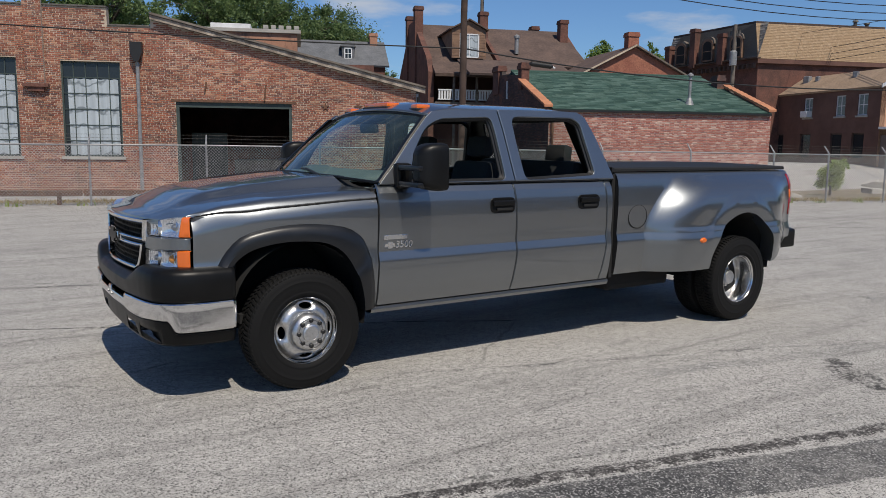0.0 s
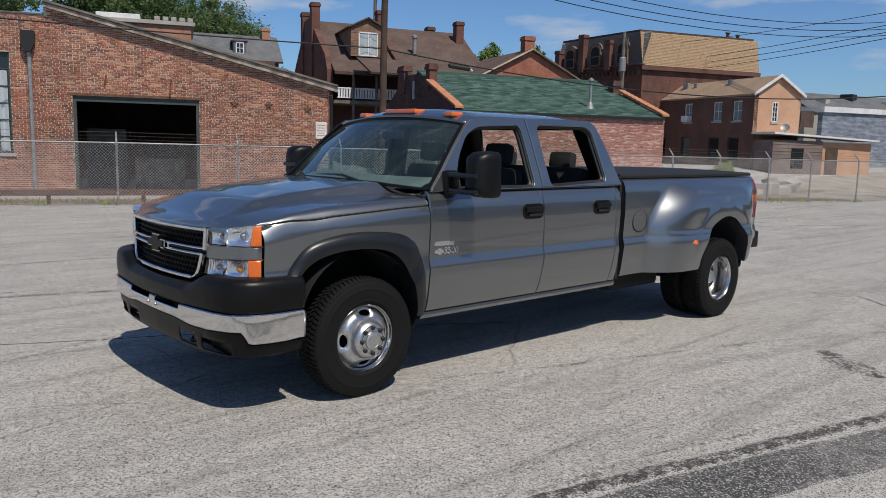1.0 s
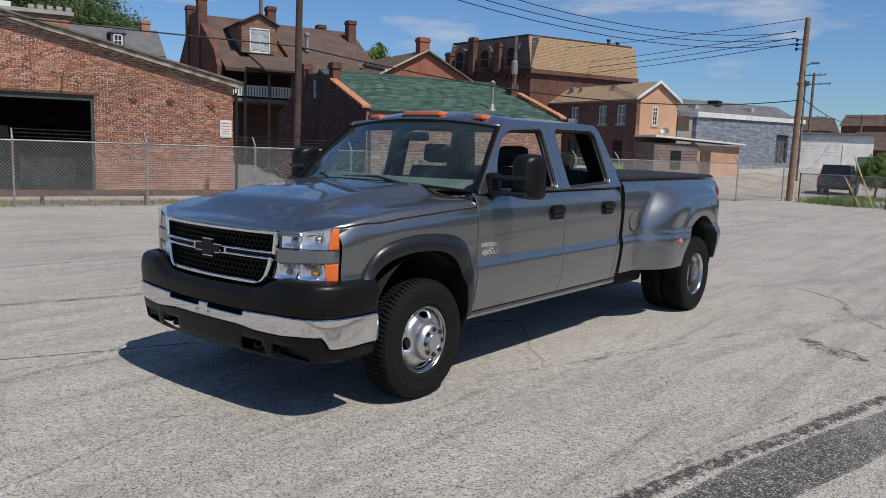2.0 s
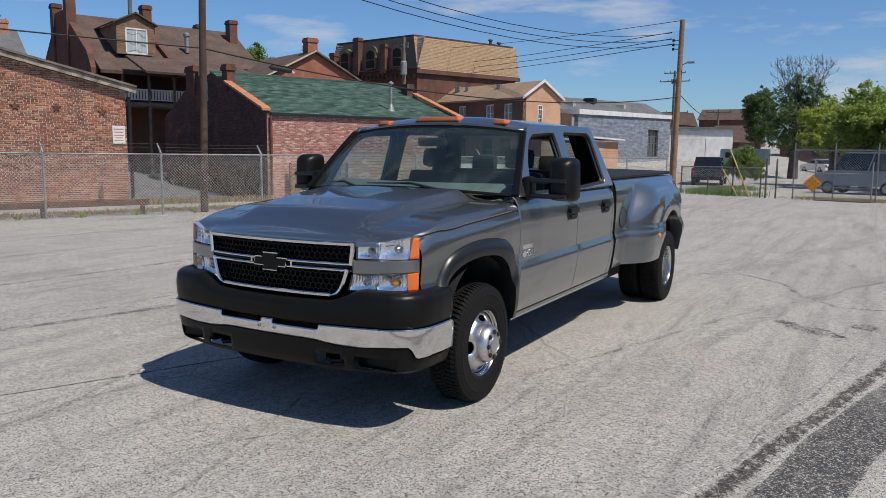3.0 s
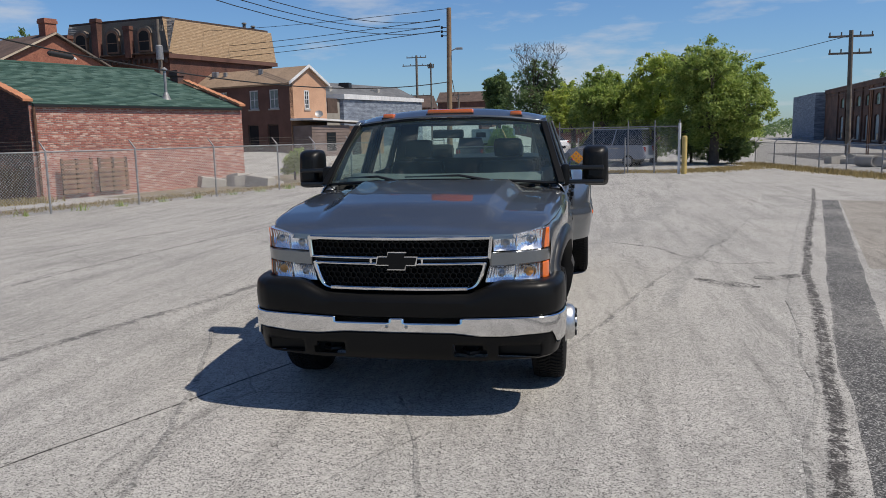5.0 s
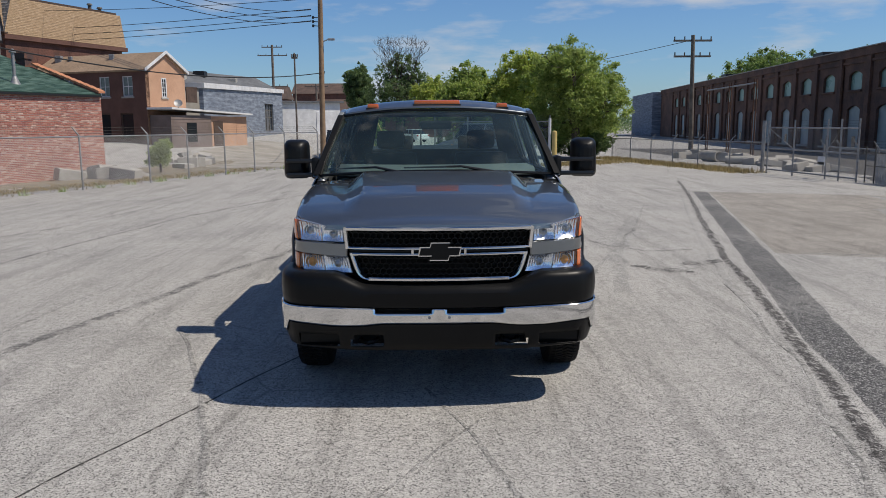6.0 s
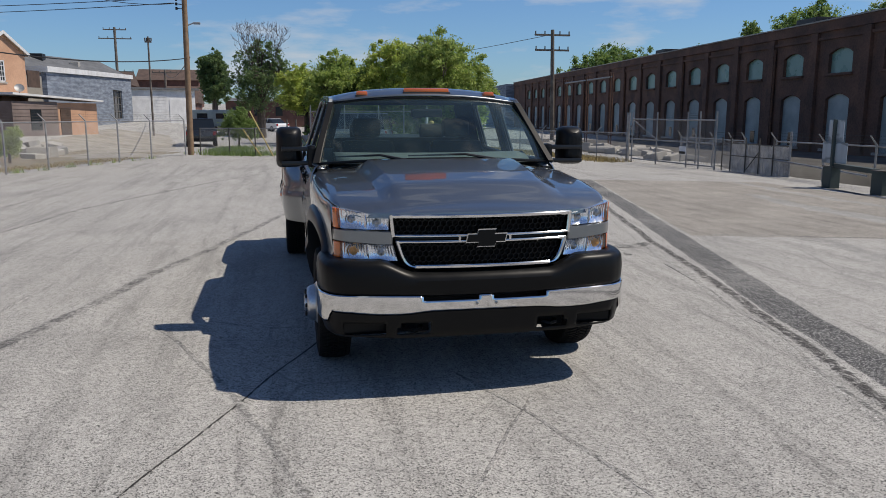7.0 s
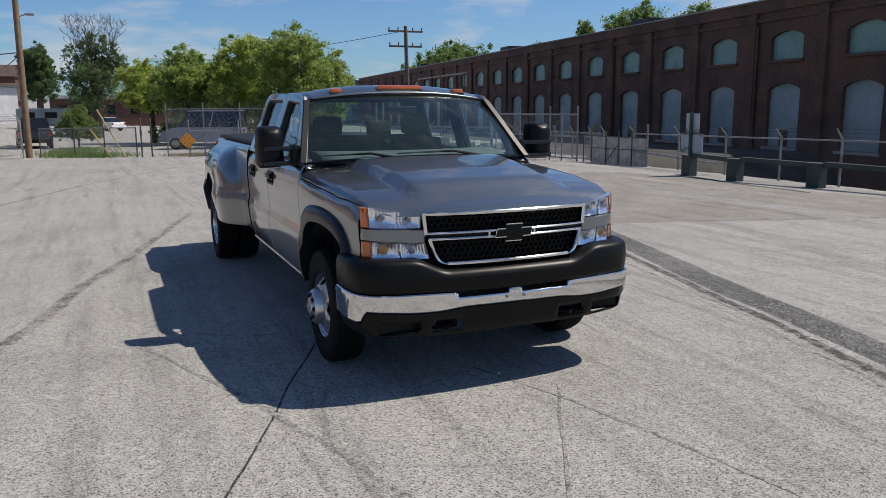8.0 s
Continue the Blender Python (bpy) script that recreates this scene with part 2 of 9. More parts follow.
def make_shingle(name, a, b, c3):
    k = Nodes(name, a, 0.9)
    c = k.ramp(k.random(True), [(0.0, a), (0.5, b), (1.0, c3)])
    g = k.noise(55.0, 3)
    k.color(k.mix(0.5, c, k.ramp(g, [(0.3, gray(0.5)), (0.7, gray(1.3))]), "MULTIPLY"))
    k.bump(g, 0.4, 0.004)
    return k.m


def make_blocks():
    """Painted block courses with rubbed and stained rows."""
    k = Nodes("blue_grey_block", (0.2, 0.23, 0.28), 0.9)
    rows = k.noise(1.6, 5, 0.6, k.place((0.5, 0.5, 3.2)))
    c = k.ramp(rows, [(0.3, (0.09, 0.105, 0.14)), (0.5, (0.18, 0.21, 0.26)), (0.68, (0.3, 0.34, 0.39))])
    g = k.noise(9.0, 4, 0.6, k.place((1, 1, 2)))
    k.color(k.mix(0.5, c, k.ramp(g, [(0.3, gray(0.6)), (0.7, gray(1.25))]), "MULTIPLY"))
    k.bump(g, 0.3, 0.01)
    return k.m


M = {
    "asphalt": make_asphalt(),
    "patch": make_patch(),
    "old_asphalt": make_old_asphalt(),
    "sharp_crack": make_seam("sharp_dark_crack", (0.022, 0.021, 0.02), 14.0, 0.2, 0.06),
    "tar_strip": make_seam("ragged_tar_strip", (0.045, 0.042, 0.04), 12.0, 0.15, 0.04),
    "seam": make_seam("tarred_crack", (0.085, 0.083, 0.08), 5.0, 0.155, 0.1),
    "pale_seam": make_seam("scraped_pale_asphalt", (0.24, 0.235, 0.222), 8.0, 0.12, 0.1),
    "torn": make_seam("torn_streak", (0.06, 0.058, 0.055), 5.0, 0.125, 0.06),
    "hairline": make_seam("fine_crack", (0.14, 0.137, 0.13), 2.5, 0.145, 0.1),
    "scuff": make_seam("worn_dark_asphalt", (0.17, 0.168, 0.16), 1.6, 0.2, 0.25),
    "tar": worn("old_tar", gray(0.045), gray(0.09), 6, 0.8),
    "concrete": worn("concrete", (0.42, 0.4, 0.36), (0.33, 0.31, 0.28), 1.2, 0.9),
    "slat_grey": worn("grey_privacy_slat", (0.62, 0.6, 0.56), (0.36, 0.35, 0.33), 5, 0.8),
    "link_wire": worn("dull_zinc_wire", gray(0.46), gray(0.34), 6, 0.55, 0.3, bump=0),
    "yard_dirt": worn("pale_yard_dirt", (0.34, 0.315, 0.27), (0.23, 0.21, 0.175), 0.7, 0.95, bump=0.6),
    "shaded_gravel": worn("shade_dark_weedy_gravel", (0.05, 0.047, 0.038), (0.022, 0.025, 0.017), 0.9, 0.95, bump=0.6),
    "gravel": worn("dark_gravel", (0.1, 0.094, 0.085), (0.055, 0.052, 0.047), 0.8, 0.95, bump=0.6),
    "bank_gravel": worn("grey_bank_gravel", (0.16, 0.165, 0.17), (0.1, 0.103, 0.105), 2.0, 0.95, fine=30, grain=0.5, bump=0.6),
    "dry_brush": make_leaf("dry_brown_brush", (0.05, 0.032, 0.02), (0.12, 0.08, 0.045)),
    "dry_soil": worn("dry_soil", (0.23, 0.19, 0.13), (0.14, 0.12, 0.08), 2.0, 0.95, bump=0.6),
    "mortar": worn("mortar", (0.6, 0.49, 0.39), (0.38, 0.3, 0.22), 1.5, 0.95),
    "mortar_pale": worn("pale_mortar", (0.52, 0.43, 0.37), (0.42, 0.34, 0.29), 1.5, 0.95),
    "mortar_dark": worn("shade_dark_mortar", (0.11, 0.085, 0.075), (0.07, 0.055, 0.048), 1.5, 0.95),
    "brick": bricks("red_brick", [(0.31, 0.104, 0.062), (0.24, 0.078, 0.05), (0.37, 0.137, 0.078), (0.13, 0.056, 0.042), (0.335, 0.11, 0.06), (0.225, 0.1, 0.07), (0.45, 0.23, 0.145)]),
    "brick_pale": bricks("pale_red_brick", [(0.38, 0.14, 0.105), (0.43, 0.17, 0.125), (0.33, 0.115, 0.09), (0.62, 0.43, 0.35), (0.4, 0.15, 0.11), (0.3, 0.105, 0.085), (0.47, 0.22, 0.165)], 0.15),
    "brick_pale_piece": bricks("loose_pale_brick", [(0.38, 0.14, 0.105), (0.43, 0.17, 0.125), (0.33, 0.115, 0.09), (0.62, 0.43, 0.35), (0.4, 0.15, 0.11)], 0.15, island=False),
    "brick_dark": bricks("shade_dark_brick", [(0.15, 0.075, 0.062), (0.1, 0.055, 0.048), (0.2, 0.095, 0.075), (0.12, 0.065, 0.055), (0.085, 0.05, 0.045)]),
    "brick_piece": bricks("loose_tone_brick", [(0.31, 0.104, 0.062), (0.24, 0.078, 0.05), (0.37, 0.137, 0.078), (0.13, 0.056, 0.042), (0.335, 0.11, 0.06)], island=False),
    "clay_brick": worn("warm_clay_brick", (0.36, 0.145, 0.09), (0.27, 0.1, 0.065), 1.6, 0.9, fine=14, grain=0.5),
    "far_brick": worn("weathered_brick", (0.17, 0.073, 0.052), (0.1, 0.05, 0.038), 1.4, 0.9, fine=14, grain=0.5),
    "factory_brick": worn("factory_brick", (0.175, 0.09, 0.06), (0.095, 0.058, 0.045), 0.7, 0.9, fine=9, grain=0.4),
    "tan_brick": worn("tan_brick", (0.54, 0.325, 0.21), (0.47, 0.275, 0.175), 1.2, 0.9, fine=14),
    "clapboard": worn("grey_brown_clapboard", (0.2, 0.155, 0.14), (0.15, 0.115, 0.1), 1.2, 0.85),
    "tan_render": worn("brown_paint", (0.15, 0.075, 0.056), (0.11, 0.055, 0.042), 1.0, 0.85),
    "shingle_green": make_shingle("green_shingle", (0.022, 0.062, 0.048), (0.05, 0.105, 0.083), (0.095, 0.16, 0.13)),
    "shingle_brown": worn("brown_shingle", (0.125, 0.083, 0.066), (0.085, 0.058, 0.048), 0.9, 0.9, fine=8, grain=0.5),
    "shingle_dun": worn("dun_shingle", (0.34, 0.245, 0.17), (0.28, 0.2, 0.135), 0.9, 0.9, fine=8, grain=0.4),
    "shingle_tan": make_shingle("tan_shingle", (0.4, 0.28, 0.165), (0.36, 0.245, 0.145), (0.45, 0.32, 0.2)),
    "shingle_grey": worn("grey_slate", (0.15, 0.156, 0.165), (0.105, 0.11, 0.117), 1.1, 0.85, fine=9, grain=0.4),
    "slate": make_shingle("patterned_slate", (0.36, 0.335, 0.3), (0.2, 0.188, 0.17), (0.48, 0.44, 0.39)),
    "cream_trim": worn("faded_cream_trim", (0.55, 0.45, 0.34), (0.42, 0.33, 0.24), 2, 0.8),
    "coping": worn("terracotta_coping", (0.5, 0.22, 0.11), (0.4, 0.17, 0.09), 3, 0.8),
    "wood_grey": worn("weathered_wood", (0.2, 0.17, 0.14), (0.11, 0.09, 0.075), 2.5, 0.9),
    "verge_wood": worn("bleached_verge_wood", (0.44, 0.37, 0.3), (0.17, 0.135, 0.11), 3.5, 0.9, fine=25, grain=0.5),
    "wood_pole": worn("pole_wood", (0.3, 0.2, 0.12), (0.2, 0.13, 0.08), 2.5, 0.9),
    "wood_dark": worn("creosote_wood", (0.095, 0.06, 0.045), (0.055, 0.036, 0.028), 2.5, 0.9),
    "wood_brown": worn("brown_boards", (0.27, 0.16, 0.1), (0.17, 0.1, 0.065), 2.5, 0.8),
    "white": worn("white_paint", gray(0.75), gray(0.6), 1.5, 0.6, bump=0.1),
    "green_trim": worn("dark_green_paint", (0.05, 0.07, 0.065), (0.035, 0.05, 0.045), 2, 0.6),
    "steel": worn("galvanised_steel", gray(0.36), gray(0.25), 6, 0.55, 0.5, bump=0.1),
    "steel_dark": worn("weathered_steel", (0.16, 0.15, 0.13), (0.1, 0.09, 0.08), 5, 0.7, 0.4),
    "rust": worn("rusty_steel", (0.16, 0.08, 0.045), (0.09, 0.045, 0.03), 6, 0.85),
    "black": plain("black_plastic", gray(0.012), 0.5),
    "dark_inside": plain("dark_room", gray(0.012), 0.9),
    "yellow": worn("faded_yellow_paint", (0.58, 0.44, 0.16), (0.5, 0.36, 0.12), 3, 0.6),
    "orange_sign": plain("amber_sign_face", (0.75, 0.3, 0.01), 0.5),
    "blue_block": make_blocks(),
    "pane": plain("dusty_pane", (0.2, 0.25, 0.24), 0.25),
    "pane_dark": plain("dark_pane", (0.02, 0.024, 0.028), 0.08),
    "film": make_film(),
    "factory_pane": worn("green_grey_pane", (0.19, 0.31, 0.26), (0.25, 0.37, 0.32), 0.9, 0.3),
    "factory_board": worn("milky_blue_pane", (0.24, 0.295, 0.295), (0.4, 0.45, 0.445), 0.6, 0.5),
    "leaf": make_leaf("green_leaf", (0.2, 0.3, 0.068), (0.46, 0.54, 0.15)),
    "leaf_bright": make_leaf("yellow_green_leaf", (0.35, 0.46, 0.085), (0.6, 0.64, 0.16)),
    "leaf_mid": make_leaf("mid_green_leaf", (0.13, 0.21, 0.055), (0.28, 0.38, 0.11)),
    "leaf_dark": make_leaf("dark_leaf", (0.09, 0.15, 0.06), (0.2, 0.28, 0.1)),
    "grass": make_leaf("dry_grass", (0.26, 0.2, 0.08), (0.48, 0.38, 0.18)),
    "bark": worn("bark", (0.12, 0.095, 0.075), (0.07, 0.055, 0.045), 4, 0.95, bump=0.7),
    # vehicle
    "paint": make_paint(),
    "trim": plain("charcoal_trim", gray(0.007), 0.36, spec=0.18),
    "flare": plain("flare_plastic", (0.01, 0.011, 0.013), 0.34, spec=0.5),
    "rubber": plain("tyre_rubber", gray(0.008), 0.72, spec=0.18),
    "chrome": plain("chrome", gray(0.75), 0.06, 1.0),
    "alloy": worn("bright_wheel_metal", gray(0.72), gray(0.6), 10, 0.2, 1.0, bump=0.05),
    "satin": worn("satin_wheel_metal", gray(0.7), gray(0.6), 10, 0.36, 1.0, bump=0.05),
    "steel_hub": worn("hub_metal", gray(0.4), gray(0.3), 10, 0.35, 1.0),
    "glass": make_glass("clear_glass", (0.82, 0.9, 0.87), 0.015, 1.5),
    "windshield": make_glass("tinted_windshield", (0.72, 0.9, 0.87), 0.012, 1.5, 0.022),
    "lens": make_glass("lamp_lens", (0.97, 0.98, 1.0), 0.02, 1.4),
    "amber": plain("amber_lens", (0.75, 0.15, 0.015), 0.15, 0.0, 1.0),
    "red_lens": plain("red_lens", (0.28, 0.008, 0.01), 0.15, 0.0, 1.0),
    "reflector": plain("lamp_reflector", (0.95, 0.97, 1.0), 0.2, 0.9),
    "amber_glow": plain("amber_bulb_plastic", (0.72, 0.3, 0.06), 0.3),
    "mirror_black": plain("mirror_plastic", gray(0.006), 0.4, spec=0.25),
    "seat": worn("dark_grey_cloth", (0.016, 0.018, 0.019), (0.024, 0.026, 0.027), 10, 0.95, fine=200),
    "dash": plain("dash_plastic", (0.09, 0.112, 0.11), 0.7),
    "badge": plain("silver_badge", gray(0.7), 0.25, 0.9),
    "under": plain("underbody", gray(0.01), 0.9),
    "vinyl": plain("black_vinyl", gray(0.016), 0.6, spec=0.3),
    "silver": plain("silver_paint", gray(0.55), 0.3, 0.5, 0.8),
    "van_paint": plain("dull_van_paint", (0.2, 0.23, 0.28), 0.35, 0.0, 0.5),
    "white_car": plain("white_car_paint", gray(0.75), 0.3, 0.0, 0.8),
    "black_car": plain("black_car_paint", gray(0.02), 0.2, 0.0, 0.8),
}

# ---- building blocks ----
def thing(name, label, category, at=(0, 0, 0), turn=0, group="", kind=""):
    """A thing: an Empty at its base, to which its parts are parented."""
    ob = new(name)
    ob.matrix_basis = pose(*at, 0, 0, turn)
    return tagged(ob, label, category, group, kind)


def mesh_of(name, verts, faces, material=None, smooth=False, sharp=0.6):
    me = bpy.data.meshes.new(name)
    me.from_pydata([tuple(v) for v in verts], [], [tuple(f) for f in faces])
    if material:
        me.materials.append(M[material])
    if smooth:
        me.shade_smooth()
        me.set_sharp_from_angle(angle=sharp)
    me.update()
    return me


def flatpart(name, verts, faces, material, parent=None, label="", smooth=False, sharp=0.6, kind=""):
    ob = new(name, mesh_of(name, verts, faces, material, smooth, sharp))
    ob.parent = parent
    return tagged(ob, label, "", "", kind)


def part(name, bm, material, parent=None, label="", smooth=False, sharp=0.6, kind=""):
    me = bpy.data.meshes.new(name)
    bmesh.ops.recalc_face_normals(bm, faces=bm.faces[:])
    bm.to_mesh(me)
    bm.free()
    me.materials.append(M[material])
    if smooth:
        me.shade_smooth()
        me.set_sharp_from_angle(angle=sharp)
    ob = new(name, me)
    ob.parent = parent
    return tagged(ob, label, "", "", kind)


def box(bm, lo, hi, m=None, bevel=0.0):
    """A box from corner to corner, bevelled where asked, moved by m."""
    got = bmesh.ops.create_cube(bm, size=1.0)["verts"]
    mid = (Vector(lo) + Vector(hi)) / 2
    size = [max(abs(h - l), 1e-4) for l, h in zip(lo, hi)]
    for v in got:
        v.co = Vector((v.co.x * size[0], v.co.y * size[1], v.co.z * size[2])) + mid
    if bevel:
        edges = {e for v in got for e in v.link_edges}
        made = bmesh.ops.bevel(bm, geom=list(edges), offset=bevel, segments=2, affect="EDGES", profile=0.6)
        got = list({v for f in made["faces"] for v in f.verts} | {v for v in got if v.is_valid})
    if m is not None:
        for v in got:
            v.co = m @ v.co
    return got


def tube(bm, points, radii, sides=8, caps=True):
    """A round bar through the points."""
    pts = [Vector(p) for p in points]
    if isinstance(radii, (int, float)):
        radii = [radii] * len(pts)
    rings, side = [], None
    for i, p in enumerate(pts):
        d = (pts[min(i + 1, len(pts) - 1)] - pts[max(i - 1, 0)]).normalized()
        if side is None:
            side = d.orthogonal().normalized()
        side = (side - d * side.dot(d)).normalized()
        up = d.cross(side)
        rings.append([bm.verts.new(p + radii[i] * (math.cos(a) * side + math.sin(a) * up)) for a in (math.tau * k / sides for k in range(sides))])
    for a, b in zip(rings, rings[1:]):
        for k in range(sides):
            bm.faces.new((a[k], a[(k + 1) % sides], b[(k + 1) % sides], b[k]))
    if caps:
        bm.faces.new(rings[0][::-1])
        bm.faces.new(rings[-1])
    return bm


def lathe(bm, profile, sides=32, m=None, closed=False):
    """Turns (radius, height) points round the z axis."""
    rings = []
    for r, h in profile:
        rings.append([bm.verts.new((r * math.cos(a), r * math.sin(a), h)) for a in (math.tau * k / sides for k in range(sides))])
    pairs = list(zip(rings, rings[1:])) + ([(rings[-1], rings[0])] if closed else [])
    for a, b in pairs:
        for k in range(sides):
            bm.faces.new((a[k], a[(k + 1) % sides], b[(k + 1) % sides], b[k]))
    if m is not None:
        for ring in rings:
            for v in ring:
                v.co = m @ v.co
    return rings


def sheet(bm, rows, thick=0.0):
    """A skin through rows of points; with a thickness it is closed behind."""
    grid = [[bm.verts.new(p) for p in row] for row in rows]
    made = []
    for a, b in zip(grid, grid[1:]):
        for k in range(len(a) - 1):
            made.append(bm.faces.new((a[k], a[k + 1], b[k + 1], b[k])))
    if thick:
        bmesh.ops.recalc_face_normals(bm, faces=made)
        bmesh.ops.solidify(bm, geom=made, thickness=thick)
    return grid


def prism(bm, outline, lift):
    """A flat outline (points in space) drawn out along the vector lift."""
    a = [bm.verts.new(p) for p in outline]
    b = [bm.verts.new(Vector(p) + Vector(lift)) for p in outline]
    bm.faces.new(a[::-1])
    bm.faces.new(b)
    for k in range(len(a)):
        j = (k + 1) % len(a)
        bm.faces.new((a[k], a[j], b[j], b[k]))


class Wall:
    """A standing plane: u along it, z up, d out of it towards the viewer's side."""

    def __init__(self, at, along):
        self.o = Vector((at[0], at[1], 0))
        self.e = Vector((along[0], along[1], 0)).normalized()
        self.n = Vector((-self.e.y, self.e.x, 0))
        self.m = Matrix(((self.e.x, self.n.x, 0, at[0]), (self.e.y, self.n.y, 0, at[1]), (0, 0, 1, 0), (0, 0, 0, 1)))

    def p(self, u, z, d=0.0):
        return self.o + self.e * u + self.n * d + Vector((0, 0, z))


def lerp_line(points):
    """A broken line: value over position."""
    xs, ys = [p[0] for p in points], [p[1] for p in points]
    return lambda x: float(np.interp(x, xs, ys))


def holed_wall(name, wall, u0, u1, z0, top, holes, thick, material, parent, d=0.0, breaks=(), label=""):
    """A wall with real openings (u0, u1, z0, z1); top is a height or a function of u. The outer face lies at depth d."""
    f = top if callable(top) else (lambda u: top)
    us = sorted({u0, u1, *breaks, *[h[i] for h in holes for i in (0, 1)]})
    us = [u for u in us if u0 <= u <= u1]
    zs = sorted({z0, *[h[i] for h in holes for i in (2, 3)]})
    verts, faces, seen = [], [], {}

    def v(u, z, back):
        key = (round(u, 4), round(z, 4), back)
        if key not in seen:
            seen[key] = len(verts)
            verts.append(wall.p(u, z, d - (thick if back else 0)))
        return seen[key]

    def solid(u, z):
        return not any(h[0] < u < h[1] and h[2] < z < h[3] for h in holes)

    for a, b in zip(us, us[1:]):
        for i, lo in enumerate(zs):
            last = i == len(zs) - 1
            hi_a, hi_b = (f(a + 1e-5), f(b - 1e-5)) if last else (zs[i + 1], zs[i + 1])
            if last or solid((a + b) / 2, (lo + zs[i + 1]) / 2):
                lo_a, lo_b = min(lo, f(a + 1e-5)), min(lo, f(b - 1e-5))
                hi_a, hi_b = min(hi_a, f(a + 1e-5)), min(hi_b, f(b - 1e-5))
                if hi_a - lo_a < 1e-4 and hi_b - lo_b < 1e-4:
                    continue
                for back in (False, True):
                    q = list(dict.fromkeys((v(a, lo_a, back), v(b, lo_b, back), v(b, hi_b, back), v(a, hi_a, back))))
                    faces.append(q if back else q[::-1])
                if last:
                    faces.append((v(a, hi_a, False), v(b, hi_b, False), v(b, hi_b, True), v(a, hi_a, True)))
    for h in holes:
        c = [(h[0], h[2]), (h[1], h[2]), (h[1], h[3]), (h[0], h[3])]
        for k in range(4):
            (ua, za), (ub, zb) = c[k], c[(k + 1) % 4]
            faces.append((v(ua, za, False), v(ub, zb, False), v(ub, zb, True), v(ua, za, True)))
    for u in (u0, u1):
        t = f(u + (1e-5 if u == u0 else -1e-5))
        faces.append((v(u, z0, False), v(u, t, False), v(u, t, True), v(u, z0, True)))
    ob = flatpart(name, verts, faces, material, parent, label)
    return ob


def brick_skin(wall, u0, u1, z0, top, holes, d=0.0, size=(0.19, 0.05), joint=0.012, proud=0.009, seed=1):
    """Vertices and faces of a running bond laid on the wall's outer face."""
    rng = random.Random(seed)
    f = top if callable(top) else (lambda u: top)
    verts, faces = [], []
    course, n = z0, 0
    highest = max(f(u0 + (u1 - u0) * k / 40) for k in range(41))
    while course + size[1] < highest:
        header = n % 6 == 5
        length = size[0] / 2 if header else size[0]
        u = u0 - (length / 2 if n % 2 else 0) - rng.random() * 0.03
        while u < u1:
            a, b = max(u, u0), min(u + length, u1)
            lo, hi = course, course + size[1]
            u += length + joint
            if b - a < 0.03 or hi > min(f(a), f(b)):
                continue
            if any(h[0] < b and a < h[1] and h[2] < hi and lo < h[3] for h in holes):
                cut = [h for h in holes if h[0] < b and a < h[1] and h[2] < hi and lo < h[3]][0]
                if a < cut[0] - 0.03:
                    b = cut[0]
                elif b > cut[1] + 0.03:
                    a = cut[1]
                else:
                    continue
            out = d + proud + rng.uniform(-0.004, 0.004)
            j = [rng.uniform(-0.003, 0.003) for _ in range(4)]
            k = len(verts)
            for uu, zz in ((a, lo + j[0]), (b, lo + j[1]), (b, hi + j[2]), (a, hi + j[3])):
                verts.append(wall.p(uu, zz, d - 0.01))
            for uu, zz in ((a + 0.004, lo + 0.004 + j[0]), (b - 0.004, lo + 0.004 + j[1]), (b - 0.004, hi - 0.004 + j[2]), (a + 0.004, hi - 0.004 + j[3])):
                verts.append(wall.p(uu, zz, out))
            faces += [(k + 4, k + 5, k + 6, k + 7), (k, k + 1, k + 5, k + 4), (k + 1, k + 2, k + 6, k + 5), (k + 2, k + 3, k + 7, k + 6), (k + 3, k, k + 4, k + 7)]
        course += size[1] + joint
        n += 1
    return verts, faces


def lay_bricks(parent, material, wall, u0, u1, z0, top, holes, singles=None, piece="brick_piece", **kw):
    """Brickwork; bricks whose middle lies within singles (u0, u1, z0, z1) are objects of their own, the rest is one mesh."""
    verts, faces = brick_skin(wall, u0, u1, z0, top, holes, **kw)
    if singles is None:
        return flatpart("brickwork", verts, faces, material, parent, kind="stuff")
    keep_v, keep_f, count = [], [], 0
    base = wall.o
    for k in range(0, len(verts), 8):
        quad = [Vector(v) for v in verts[k:k + 8]]
        mid = sum(quad, Vector()) / 8
        u, z = (mid - base).dot(wall.e), mid.z
        local = [(0, 1, 2, 3), (4, 5, 1, 0), (5, 6, 2, 1), (6, 7, 3, 2), (7, 4, 0, 3)]
        if singles[0] < u < singles[1] and singles[2] < z < singles[3] and count < 290:
            count += 1
            me = mesh_of("brick", [v - mid for v in quad], [(4, 5, 6, 7), (0, 1, 5, 4), (1, 2, 6, 5), (2, 3, 7, 6), (3, 0, 4, 7)], piece)
            ob = new("brick", me)
            ob.location = mid
            ob.parent = parent
        else:
            n = len(keep_v)
            keep_v += quad
            keep_f += [(n + 4, n + 5, n + 6, n + 7), (n, n + 1, n + 5, n + 4), (n + 1, n + 2, n + 6, n + 5), (n + 2, n + 3, n + 7, n + 6), (n + 3, n, n + 4, n + 7)]
    return flatpart("brickwork", keep_v, keep_f, material, parent, kind="stuff")


